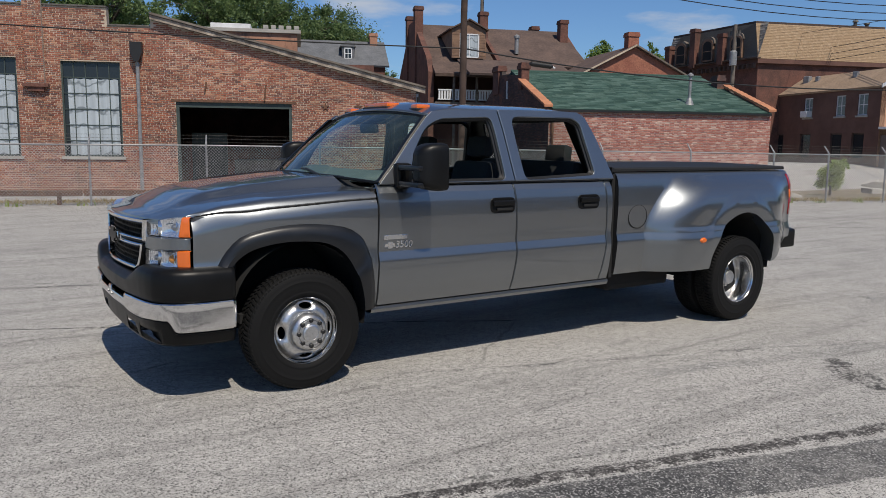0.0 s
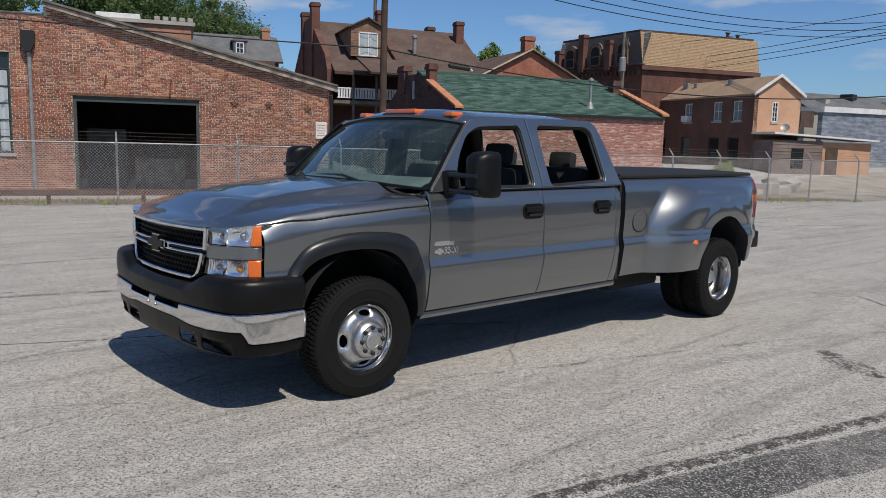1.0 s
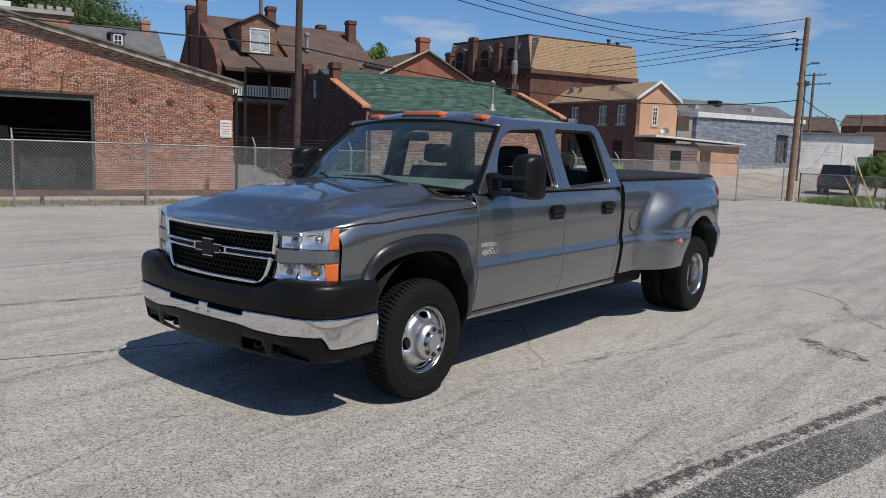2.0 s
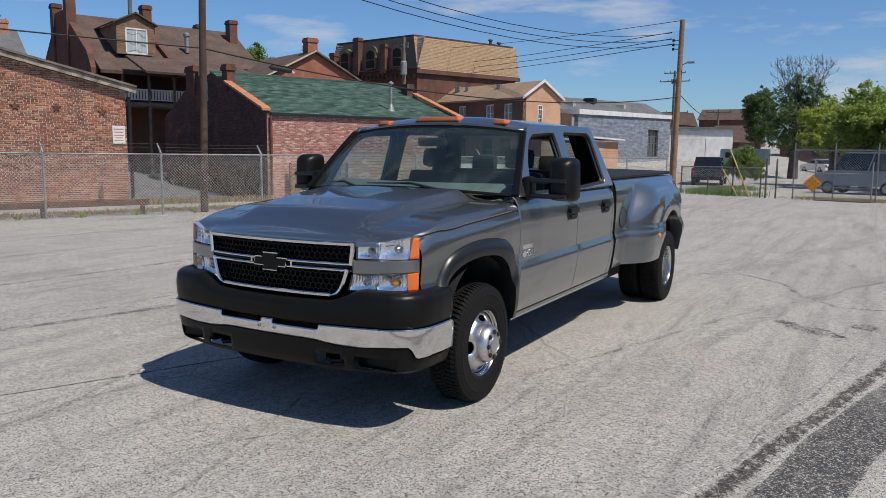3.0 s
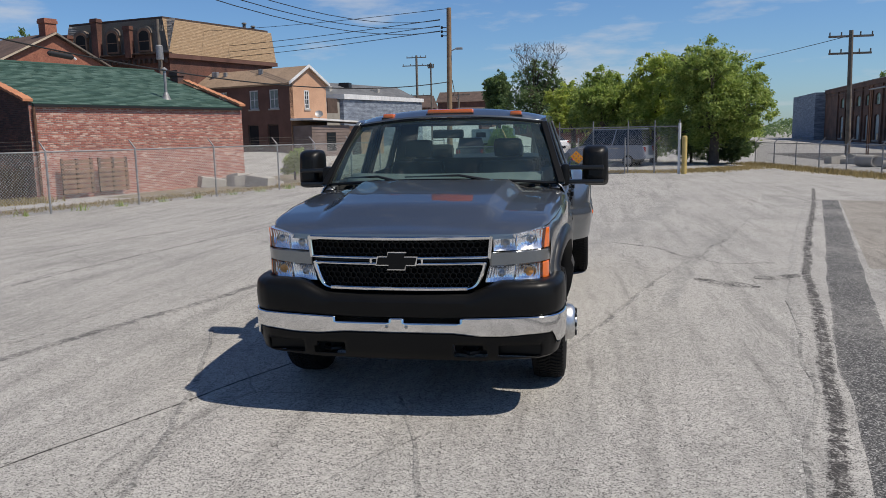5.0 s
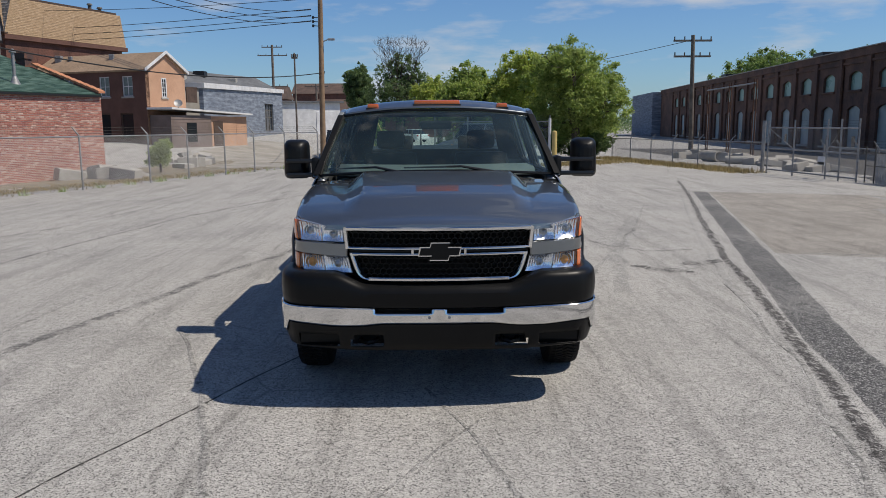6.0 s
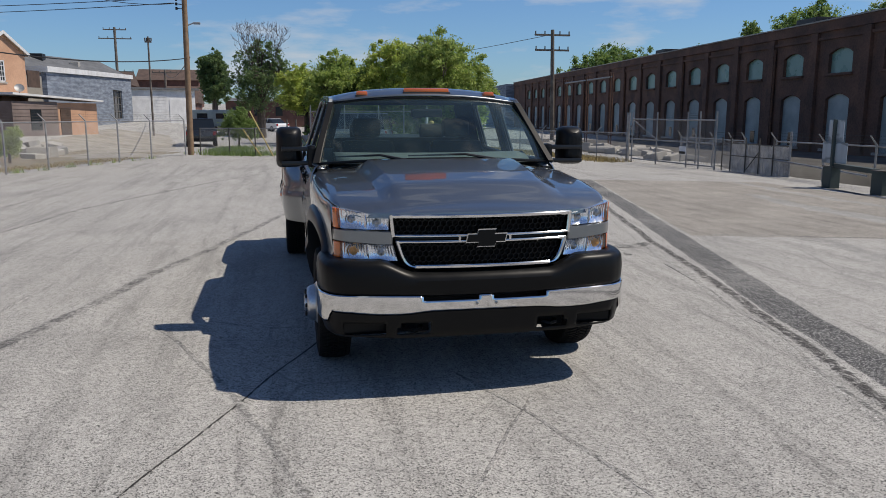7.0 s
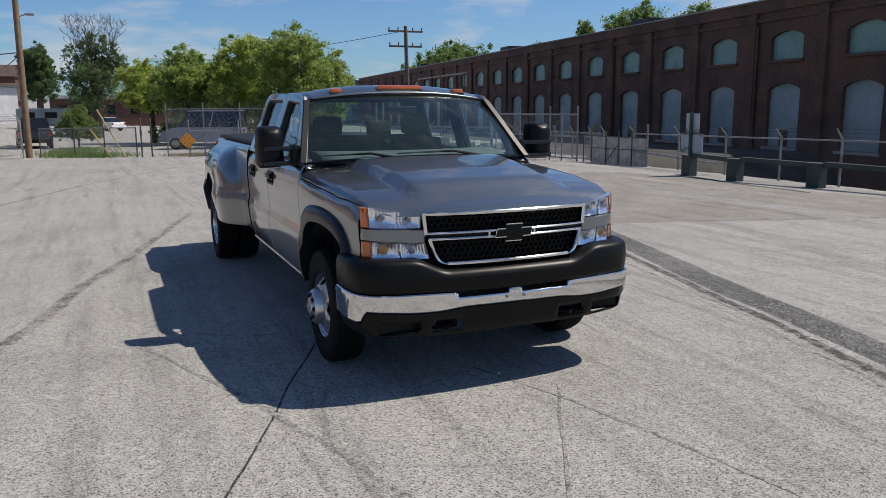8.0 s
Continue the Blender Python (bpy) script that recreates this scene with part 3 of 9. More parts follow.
def shingle_skin(p00, p10, p01, rows, per_row, lift=0.02, seed=3):
    """Overlapping shingles on the roof plane from p00 along p10 and up to p01."""
    rng = random.Random(seed)
    a, b = Vector(p10) - Vector(p00), Vector(p01) - Vector(p00)
    n = a.cross(b).normalized()
    if n.z < 0:
        n = -n
    verts, faces = [], []
    for r in range(rows):
        s = -rng.random() / per_row
        while s < 1:
            w = (0.7 + 0.6 * rng.random()) / per_row
            lo, hi = max(s, 0), min(s + w * 0.985, 1)
            s += w
            if hi <= lo:
                continue
            k = len(verts)
            up = lift * (0.75 + 0.5 * rng.random())
            for u, t, h in ((lo, r / rows, up), (hi, r / rows, up), (hi, (r + 1.15) / rows, 0.0), (lo, (r + 1.15) / rows, 0.0)):
                verts.append(Vector(p00) + a * u + b * min(t, 1) + n * (h + 0.004))
            for u in (lo, hi):
                verts.append(Vector(p00) + a * u + b * (r / rows) - n * 0.004)
            faces += [(k, k + 1, k + 2, k + 3), (k + 4, k + 5, k + 1, k)]
    return verts, faces


def roof_slab(name, parent, material, p00, p10, p01, thick=0.12, label=""):
    """A flat roof plane with its thickness below."""
    a, b = Vector(p10) - Vector(p00), Vector(p01) - Vector(p00)
    n = a.cross(b).normalized()
    if n.z < 0:
        n = -n
    bm = bmesh.new()
    prism(bm, [Vector(p00), Vector(p00) + a, Vector(p00) + a + b, Vector(p00) + b], -n * thick)
    return part(name, bm, material, parent, label)


def sash(parent, wall, u0, u1, z0, z1, d, cols, rows, bar="white", pane="pane_dark", width=0.05, sill="concrete", name="window"):
    """A window under parent: its border, glazing bars, sill and one pane for each light, all set at depth d."""
    win = new(name)
    win.parent = parent
    bm = bmesh.new()
    for a, b, c, e in ((u0, u0 + width, z0, z1), (u1 - width, u1, z0, z1), (u0, u1, z0, z0 + width), (u0, u1, z1 - width, z1)):
        box(bm, (a, d - 0.04, c), (b, d + 0.03, e), wall.m)
    part("window_border", bm, bar, win)
    for k in range(1, cols):
        bm = bmesh.new()
        u = u0 + (u1 - u0) * k / cols
        box(bm, (u - width * 0.3, d - 0.02, z0), (u + width * 0.3, d + 0.02, z1), wall.m)
        part("glazing_bar", bm, bar, win)
    for k in range(1, rows):
        bm = bmesh.new()
        z = z0 + (z1 - z0) * k / rows
        box(bm, (u0, d - 0.018, z - width * 0.3), (u1, d + 0.022, z + width * 0.3), wall.m)
        part("glazing_bar", bm, bar, win)
    me = None
    for i in range(cols):
        for j in range(rows):
            a, b = u0 + (u1 - u0) * i / cols, u0 + (u1 - u0) * (i + 1) / cols
            c, e = z0 + (z1 - z0) * j / rows, z0 + (z1 - z0) * (j + 1) / rows
            bm = bmesh.new()
            box(bm, (a, d - 0.012, c), (b, d - 0.006, e), wall.m)
            part("pane", bm, pane, win)
    if sill:
        bm = bmesh.new()
        box(bm, (u0 - 0.08, d - 0.02, z0 - 0.1), (u1 + 0.08, 0.06, z0), wall.m)
        part("window_sill", bm, sill, win)
    return win


def smooth(a, b, x):
    t = min(max((x - a) / (b - a), 0.0), 1.0)
    return t * t * (3 - 2 * t)


def ground_z(x, y):
    """The lot is level round the truck, falls gently outwards, and the yards behind the fence rise."""
    z = -0.0085 * min(max(0, -x - 4), 45) - 0.012 * min(max(0, abs(y) - 4), 25)
    beyond = (-15.7 - 0.352 * (x + 4.3) - y) * 0.943
    z += 1.25 * smooth(5, 17, beyond) * smooth(-24, -38, x) * smooth(-2.5, -9, y)
    z += 3.0 * smooth(22, 60, beyond) * smooth(30, 0, x)
    z -= 2.4 * smooth(14.5, 15.5, y + 0.089 * (x + 16.5)) * smooth(-22, -18.5, x) * smooth(34, 30, y)
    return z


def grounded(x, y, dz=0.0):
    return (x, y, ground_z(x, y) + dz)


def rounded(points, r=0.05, n=4):
    """The closed outline with its corners rounded."""
    out = []
    for i, p in enumerate(points):
        p = Vector(p)
        a, b = Vector(points[i - 1]), Vector(points[(i + 1) % len(points)])
        da, db = a - p, b - p
        rr = min(r, da.length * 0.45, db.length * 0.45)
        s, e = p + da.normalized() * rr, p + db.normalized() * rr
        for k in range(n + 1):
            t = k / n
            out.append(((1 - t) ** 2 * s + 2 * t * (1 - t) * p + t * t * e)[:])
    return out


def skin(name, rows, material, parent=None, label="", thick=0.006, sharp=0.5, skip=None):
    bm = bmesh.new()
    grid = [[bm.verts.new(p) for p in row] for row in rows]
    for i, (a, b) in enumerate(zip(grid, grid[1:])):
        for k in range(len(a) - 1):
            if skip and skip((Vector(rows[i][k]) + Vector(rows[i][k + 1]) + Vector(rows[i + 1][k]) + Vector(rows[i + 1][k + 1])) / 4):
                continue
            bm.faces.new((a[k], a[k + 1], b[k + 1], b[k]))
    bmesh.ops.remove_doubles(bm, verts=bm.verts[:], dist=0.0005)
    ob = part(name, bm, material, parent or truck, label, True, sharp)
    if thick:
        md = ob.modifiers.new("thickness", "SOLIDIFY")
        md.thickness, md.offset = thick, 0.0
    return ob


def tblock(name, lo, hi, material, parent=None, bevel=0.0, label="", smooth_it=False):
    bm = bmesh.new()
    box(bm, lo, hi, None, bevel)
    return part(name, bm, material, parent or truck, label, smooth_it)


def rounded_line(points, times=2):
    """The open line with its corners cut, again and again."""
    for _ in range(times):
        out = [points[0]]
        for a, b in zip(points, points[1:]):
            out += [tuple(0.75 * p + 0.25 * q for p, q in zip(a, b)), tuple(0.25 * p + 0.75 * q for p, q in zip(a, b))]
        points = out + [points[-1]]
    return points

# ---- ground ----
def make_ground():
    xs = sorted({*np.linspace(-60, 16, 96).tolist(), *np.linspace(-900, -60, 22).tolist(), *np.linspace(16, 900, 20).tolist()})
    ys = sorted({*np.linspace(-40, 40, 81).tolist(), *np.linspace(11.5, 17.5, 31).tolist(), *np.linspace(-900, -40, 22).tolist(), *np.linspace(40, 900, 20).tolist()})
    verts = [(x, y, ground_z(x, y)) for y in ys for x in xs]
    w = len(xs)
    faces = [(j * w + i, j * w + i + 1, (j + 1) * w + i + 1, (j + 1) * w + i) for j in range(len(ys) - 1) for i in range(w - 1)]
    ob = flatpart("ground", verts, faces, "asphalt", None, smooth=True, sharp=3)
    tagged(ob, "bleached grey asphalt lot with cracks and stains", "ground", kind="structure")


def ribbon(name, points, widths, material, label, category, lift=0.005, wobble=0.0, seed=1, kind="structure"):
    """A strip that lies on the ground along the points."""
    rng = random.Random(seed)
    pts = [Vector((p[0], p[1], 0)) for p in points]
    fine = []
    for a, b in zip(pts, pts[1:]):
        n = max(2, int((b - a).length / 0.12))
        fine += [a.lerp(b, k / n) for k in range(n)]
    fine.append(pts[-1])
    verts, faces = [], []
    wave = [[rng.uniform(-1, 1) for _ in range(len(fine) + 8)] for _ in range(3)]
    soft = lambda row, i: (row[i] + 2 * row[i + 1] + 3 * row[i + 2] + 2 * row[i + 3] + row[i + 4]) / 5
    for i, p in enumerate(fine):
        d = (fine[min(i + 1, len(fine) - 1)] - fine[max(i - 1, 0)]).normalized()
        s = Vector((-d.y, d.x, 0))
        w = float(np.interp(i / (len(fine) - 1), np.linspace(0, 1, len(widths)), widths)) / 2
        drift = soft(wave[0], i) * wobble
        for k in (-1, -0.33, 0.33, 1):
            q = p + s * (k * w + drift + (soft(wave[1 if k < 0 else 2], i) * min(w * 0.4, wobble) if abs(k) == 1 else 0))
            verts.append((q.x, q.y, ground_z(q.x, q.y) + (lift * 0.6 if abs(k) < 1 else -0.004)))
    for i in range(len(fine) - 1):
        for k in range(3):
            a = i * 4 + k
            faces.append((a, a + 1, a + 5, a + 4))
    ob = flatpart(name, verts, faces, material, None)
    layer = ob.data.attributes.new("core", "FLOAT", "POINT")
    layer.data.foreach_set("value", [v for _ in fine for v in (0.0, 1.0, 1.0, 0.0)])
    return tagged(ob, label, category, kind=kind)


make_ground()
# the dark trench patch that runs past the truck's left side, with the crack along it
ribbon("trench_patch", [(18, -1.75), (9, 0.67), (1.24, 2.76), (-0.69, 3.2), (-2.3, 3.63), (-3.92, 4.07), (-7.15, 4.98), (-15.2, 7.21)], [0.56, 0.56, 0.58, 0.58, 0.62, 0.58, 0.56], "patch", "rough dark asphalt trench patch across the lot", "patch", 0.006, 0.012, 2)
# older, browner paving between the trench and the factory fence
edge_a, edge_b = (Vector((-4.6, 4.55)), Vector((-2.6, 12.0))), (Vector((-15.1, 7.4)), Vector((-14.0, 11.9)))
verts = []
for i in range(25):
    for j in range(17):
        q = edge_a[0].lerp(edge_a[1], j / 16).lerp(edge_b[0].lerp(edge_b[1], j / 16), i / 24)
        verts.append((q.x, q.y, ground_z(q.x, q.y) + 0.0016))
tagged(flatpart("old_paving", verts, [(i * 17 + j, i * 17 + j + 1, i * 17 + j + 18, i * 17 + j + 17) for i in range(24) for j in range(16)], "old_asphalt", None), "older brownish asphalt paving beside the trench", "paving", kind="structure")
ribbon("crack", [(18, -2.2), (9, 0.3), (1.67, 2.31), (1.19, 2.44), (0.45, 2.65), (-0.19, 2.79), (-1.2, 3.05), (-2.3, 3.31), (-4.25, 3.74), (-8.31, 4.86), (-14.7, 6.7), (-19.5, 8.0)], [0.17, 0.19, 0.2, 0.18, 0.18, 0.18, 0.17, 0.16], "tar_strip", "ragged dark tar strip beside the trench patch", "crack", 0.009, 0.014, 3)
ribbon("scraped_edge", [(18, -2.38), (9, 0.12), (1.63, 2.15), (1.15, 2.28), (0.41, 2.49), (-0.23, 2.63), (-1.24, 2.89), (-2.34, 3.15), (-4.3, 3.58), (-8.35, 4.7), (-14.7, 6.54)], [0.16, 0.16, 0.17, 0.18, 0.18, 0.16], "pale_seam", "pale scraped asphalt edge beside the trench patch", "patch", 0.007, 0.02, 16)
ribbon("crack", [(9, -0.15), (3.0, 1.72), (1.9, 2.07), (1.26, 2.28), (0.64, 2.5), (-0.02, 2.64), (-1.1, 2.84), (-2.6, 3.1)], [0.07, 0.08, 0.09, 0.08, 0.06], "hairline", "narrow dark crack in pale asphalt", "crack", 0.01, 0.03, 26)
ribbon("crack", [(2.6, -2.24), (1.74, -1.88), (1.05, -1.58), (0.3, -1.26), (-0.5, -0.9), (-1.06, -0.57), (-2.4, 0.1)], [0.018, 0.024, 0.024, 0.022, 0.02, 0.018], "sharp_crack", "narrow dark crack in pale asphalt", "crack", 0.006, 0.012, 5)
ribbon("crack", [(1.5, -3.9), (-0.42, -3.35), (-1.29, -3.1), (-2.06, -2.87), (-3.35, -2.56), (-4.76, -2.12), (-9, -1.0)], [0.2, 0.24, 0.26, 0.22, 0.18], "seam", "dark worn seam across the lot", "crack", 0.006, 0.02, 6)
ribbon("crack", [(-1.07, -2.25), (0.21, -1.71), (1.33, -1.34), (2.11, -1.12), (3.4, -0.8)], [0.05, 0.09, 0.09, 0.06], "hairline", "faint crack in pale asphalt", "crack", 0.0065, 0.012, 4)
ribbon("crack", [(-1.09, -1.84), (-0.79, -1.36), (-0.6, -0.4)], [0.06, 0.06, 0.04], "hairline", "faint crack in pale asphalt", "crack", 0.0055, 0.01, 14)
ribbon("crack", [(-4.63, 4.9), (-4.47, 5.6), (-4.15, 6.52), (-3.4, 9.5)], [0.12, 0.14, 0.12], "seam", "dark joint across the far side of the lot", "crack", 0.006, 0.02, 15)
ribbon("crack", [(1.5, -6.2), (-5.0, -5.6), (-10.0, -4.9), (-16.0, -3.0), (-23.0, 0.0)], [0.12, 0.16, 0.14], "seam", "dark worn seam across the lot", "crack", 0.006, 0.02, 7)
ribbon("worn_patch", [(-6.5, 1.2), (-8.5, 1.9), (-12, 2.8), (-16, 3.6)], [0.5, 0.9, 0.8, 0.4], "scuff", "scuffed darker asphalt with torn streaks", "patch", 0.005, 0.08, 8)
ribbon("worn_patch", [(-2.2, 1.9), (-5.0, 2.5), (-8.6, 3.6)], [0.3, 0.5, 0.3], "scuff", "scuffed darker asphalt with torn streaks", "patch", 0.0045, 0.05, 9)
ribbon("worn_patch", [(-10.5, 9.4), (-8.3, 8.9), (-5.4, 8.9), (-2.0, 8.2)], [0.7, 1.2, 1.4, 0.8], "scuff", "dark weathered asphalt before the factory", "patch", 0.005, 0.1, 10)
ribbon("worn_patch", [(-14, 11.2), (-10, 10.6), (-6, 10.6)], [0.5, 0.8, 0.6], "scuff", "dark weathered asphalt before the factory", "patch", 0.005, 0.1, 11)
ribbon("crack", [(-0.63, 0.95), (-1.55, 1.3), (-2.96, 1.72), (-4.3, 2.22), (-5.23, 2.6), (-7.82, 3.55), (-11.3, 4.6)], [0.07, 0.1, 0.1, 0.12, 0.1, 0.07], "hairline", "long crooked crack in pale asphalt", "crack", 0.0062, 0.03, 31)
ribbon("crack", [(-6.8, 1.6), (-6.3, 2.15), (-5.22, 2.58), (-4.84, 2.86), (-4.95, 3.53)], [0.07, 0.1, 0.12, 0.1, 0.06], "seam", "dark branching crack in pale asphalt", "crack", 0.0068, 0.03, 32)
ribbon("crack", [(-3.75, 2.4), (-3.6, 2.52), (-3.42, 2.72), (-3.36, 2.84), (-3.26, 3.0)], [0.2, 0.5, 0.6, 0.5, 0.2], "torn", "short dark tear in pale asphalt", "crack", 0.0072, 0.02, 33)
ribbon("crack", [(-3.8, 3.05), (-3.82, 3.18), (-3.8, 3.32), (-3.94, 3.44), (-4.1, 3.58)], [0.2, 0.5, 0.6, 0.5, 0.2], "torn", "short dark tear in pale asphalt", "crack", 0.0072, 0.02, 34)
ribbon("crack", [(0.6, -0.1), (1.43, 0.19), (2.0, 0.33), (2.8, 0.5)], [0.04, 0.07, 0.05], "hairline", "faint crack in pale asphalt", "crack", 0.006, 0.015, 35)
ribbon("crack", [(1.1, 0.24), (1.85, -0.16), (2.35, -0.46), (3.2, -1.0)], [0.04, 0.06, 0.05], "hairline", "faint crack in pale asphalt", "crack", 0.0058, 0.015, 36)
ribbon("crack", [(-3.8, -7.75), (-6.3, -7.5), (-8.5, -6.7), (-12.0, -6.4)], [0.08, 0.14, 0.08], "seam", "dark worn seam across the lot", "crack", 0.0062, 0.03, 37)
ribbon("crack", [(1.45, -4.12), (0.77, -3.95), (-0.6, -3.72), (-2.4, -3.6)], [0.06, 0.1, 0.06], "hairline", "faint crack in pale asphalt", "crack", 0.006, 0.02, 38)
ribbon("worn_patch", [(4.5, 3.9), (0.0, 5.2), (-4.0, 6.3)], [0.5, 0.8, 0.5], "scuff", "scuffed darker asphalt with torn streaks", "patch", 0.005, 0.08, 12)

FENCE = lambda x: -15.7 - 0.352 * (x + 4.3)
# dry soil and concrete apron behind the fence
ribbon("yard_soil", [(10, FENCE(10) - 2.0), (-10, FENCE(-10) - 2.0), (-33, FENCE(-33) - 2.0)], [1.9, 1.9, 2.6], "dry_soil", "dry yellow weedy soil behind the fence", "soil", 0.012, 0.06, 9)


ribbon("yard_soil", [(-18.5, FENCE(-18.5) - 4.0), (-27, FENCE(-27) - 4.6), (-38, FENCE(-38) - 5.0)], [1.5, 6.5, 7.0], "dry_soil", "dry stony soil in the yard behind the fence", "soil", 0.02, 0.1, 13)


ribbon("yard_dirt", [(-31.5, -9.0), (-38, -10.2), (-46, -11.2), (-54, -11.5)], [5.0, 7.5, 7.0, 6.0], "yard_dirt", "pale stony dirt before the sheds", "soil", 0.03, 0.12, 17)
# shade behind the factory fence is put into this gravel's dark colour
ribbon("yard_gravel", [(12, 21.3), (-8, 23.3), (-18.4, 24.0)], [11.6, 12.2, 12.4], "shaded_gravel", "weedy gravel between the fence and the factory, darkened as if shaded", "gravel", 0.02, 0.06, 29)
ribbon("yard_bank", [(14, 15.4 - 0.089 * 30.5), (-4, 15.4 - 0.089 * 12.5), (-18.2, 15.4 + 0.089 * 1.7)], [2.0, 2.0, 2.0], "shaded_gravel", "weedy bank that falls away behind the factory fence, darkened as if shaded", "gravel", 0.05, 0.05, 39)
ribbon("yard_gravel", [(-18.6, 22.6), (-32, 22.9), (-46, 23.5), (-62, 24.2)], [14.0, 15.5, 17.0, 18.5], "gravel", "dark gravel in the factory yard", "gravel", 0.03, 0.1, 19)


# ---- chain-link fences ----
def chain_link(parent, a, b, za, zb, high, pitch=0.06, gauge=0.0027, material="link_wire"):
    """Crossed wires between two posts."""
    a, b = Vector((*a, za)), Vector((*b, zb))
    e = b - a
    length = e.length
    e.normalize()
    side = Vector((-e.y, e.x, 0)) * gauge
    verts, faces = [], []
    step = pitch * 1.414
    for slope in (1, -1):
        s = -high
        while s < length + high:
            u0, z0, u1, z1 = s, 0.03, s + slope * high, high
            if slope < 0:
                u0, u1 = s + high, s
            lo, hi = min(u0, u1), max(u0, u1)
            if hi > 0 and lo < length:
                def cut(u):
                    return z0 + (u - u0) / (u1 - u0) * (z1 - z0)
                p, q = max(lo, 0), min(hi, length)
                k = len(verts)
                for u in (p, q):
                    c = a + e * u + Vector((0, 0, cut(u)))
                    t = Vector((0, 0, gauge)) - e * gauge * slope * 0.5
                    verts += [c + t, c - t + side * slope, c - t * 0.4 - side]
                faces += [(k, k + 1, k + 4, k + 3), (k + 1, k + 2, k + 5, k + 4), (k + 2, k, k + 3, k + 5)]
            s += step
    flatpart("chain_link_mesh", verts, faces, material, parent, kind="stuff")


def chain_fence(label, posts, high, name="chain_link_fence", rail=True, arms=True, wires=3, pitch=0.06, out=(0, 0), post_r=0.03, dark=False, dz=None, gauge=0.0027, mesh="link_wire"):
    fen = thing(name, label, "fence")
    zs = [ground_z(*p) for p in posts]
    if dz:
        zs = [z + d for z, d in zip(zs, dz)]
    o = Vector((*out, 0))
    tops = []
    for p, z in zip(posts, zs):
        bm = bmesh.new()
        pts = [Vector((*p, z - 0.1)), Vector((*p, z + high + 0.03))]
        if arms:
            pts.append(Vector((*p, z + high + 0.28)) + o * 0.24)
        tube(bm, pts, [post_r, post_r, post_r * 0.6][:len(pts)], 8)
        part("post", bm, "steel_dark" if dark else "steel", fen, smooth=True)
        tops.append((Vector((*p, z + high)), o))
    for i in range(len(posts) - 1):
        a, b = tops[i][0], tops[i + 1][0]
        if rail:
            bm = bmesh.new()
            tube(bm, [a, b], 0.021, 8)
            part("top_rail", bm, "steel", fen, smooth=True)
        chain_link(fen, posts[i], posts[i + 1], zs[i], zs[i + 1], high, pitch, gauge, mesh)
        for w in range(wires if arms else 0):
            k = (w + 1) / wires
            bm = bmesh.new()
            lift = Vector((0, 0, 0.28 * k)) + o * 0.24 * k
            p, q = a + lift, b + lift
            mid = (p + q) / 2 - Vector((0, 0, 0.015))
            tube(bm, [p, mid, q], 0.0035, 4, False)
            for t in np.arange(0.03, 1, 0.12 / max((q - p).length, 0.2)):
                c = p.lerp(q, float(t)) - Vector((0, 0, 0.06 * t * (1 - t)))
                tube(bm, [c - Vector((0.012, 0, 0.02)), c + Vector((0.012, 0, 0.02))], 0.003, 3, False)
            part("barbed_wire", bm, "steel_dark", fen)
    return fen


N_POSTS = [(x, FENCE(x)) for x in (7.5, 4.5, 1.5, -1.5, -4.3, -7.2, -9.95, -12.75, -15.4, -18.3, -21.2, -23.2, -25.4, -27.4, -29.8, -32.8)]
chain_fence("galvanised chain-link fence with barbed wire along the lot", N_POSTS, 1.62, out=(-0.33, -0.94))


# ---- poles and wires ----
def timber_pole(x, y, high, r0, r1, lean, material, label, name="utility_pole"):
    ob = thing(name, label, "utility pole", grounded(x, y, -0.2))
    bm = bmesh.new()
    n = 7
    tube(bm, [(lean[0] * k / n + 0.01 * math.sin(k * 2.1), lean[1] * k / n, (high + 0.2) * k / n) for k in range(n + 1)], [r0 + (r1 - r0) * k / n for k in range(n + 1)], 14)
    part("shaft", bm, material, ob, smooth=True)
    return ob


def bar_on(pole, name, a, b, r, material="steel_dark", sides=6):
    bm = bmesh.new()
    tube(bm, [a, b], r, sides)
    return part(name, bm, material, pole, smooth=True)


def block_on(pole, name, lo, hi, material, turn=0.0, bevel=0.0):
    bm = bmesh.new()
    box(bm, lo, hi, pose(0, 0, 0, 0, 0, turn), bevel)
    return part(name, bm, material, pole)


def wire(points, sag, r=0.012, label="black overhead cable between poles", name="overhead_cable", n=24):
    bm = bmesh.new()
    pts = []
    for a, b in zip(points, points[1:]):
        a, b = Vector(a), Vector(b)
        for k in range(n + 1):
            t = k / n
            pts.append(a.lerp(b, t) - Vector((0, 0, 4 * sag * t * (1 - t))))
    keep = [pts[0]] + [q for p, q in zip(pts, pts[1:]) if (q - p).length > 1e-4]
    tube(bm, keep, r, 5)
    ob = part(name, bm, "black", None)
    return tagged(ob, label, "cable")


near_pole = timber_pole(-11.26, -13.53, 9.6, 0.11, 0.085, (0.35, 0.62), "wood_dark", "dark weathered timber utility pole behind the fence")
tall_pole = timber_pole(-33.3, -5.48, 8.1, 0.145, 0.115, (-0.25, 0.05), "wood_pole", "tan timber utility pole at the fence corner")
for k, z in enumerate((6.95, 7.15, 7.35)):
    bar_on(tall_pole, "insulator_arm", (-0.2, -0.08, z), (-0.22, -0.3, z + 0.02), 0.022)
    block_on(tall_pole, "insulator", (-0.27, -0.37, z - 0.05), (-0.17, -0.27, z + 0.08), "black", 0, 0.02)
bar_on(tall_pole, "lamp_arm", (-0.2, 0.1, 6.2), (-0.15, 0.42, 6.32), 0.03, "steel")
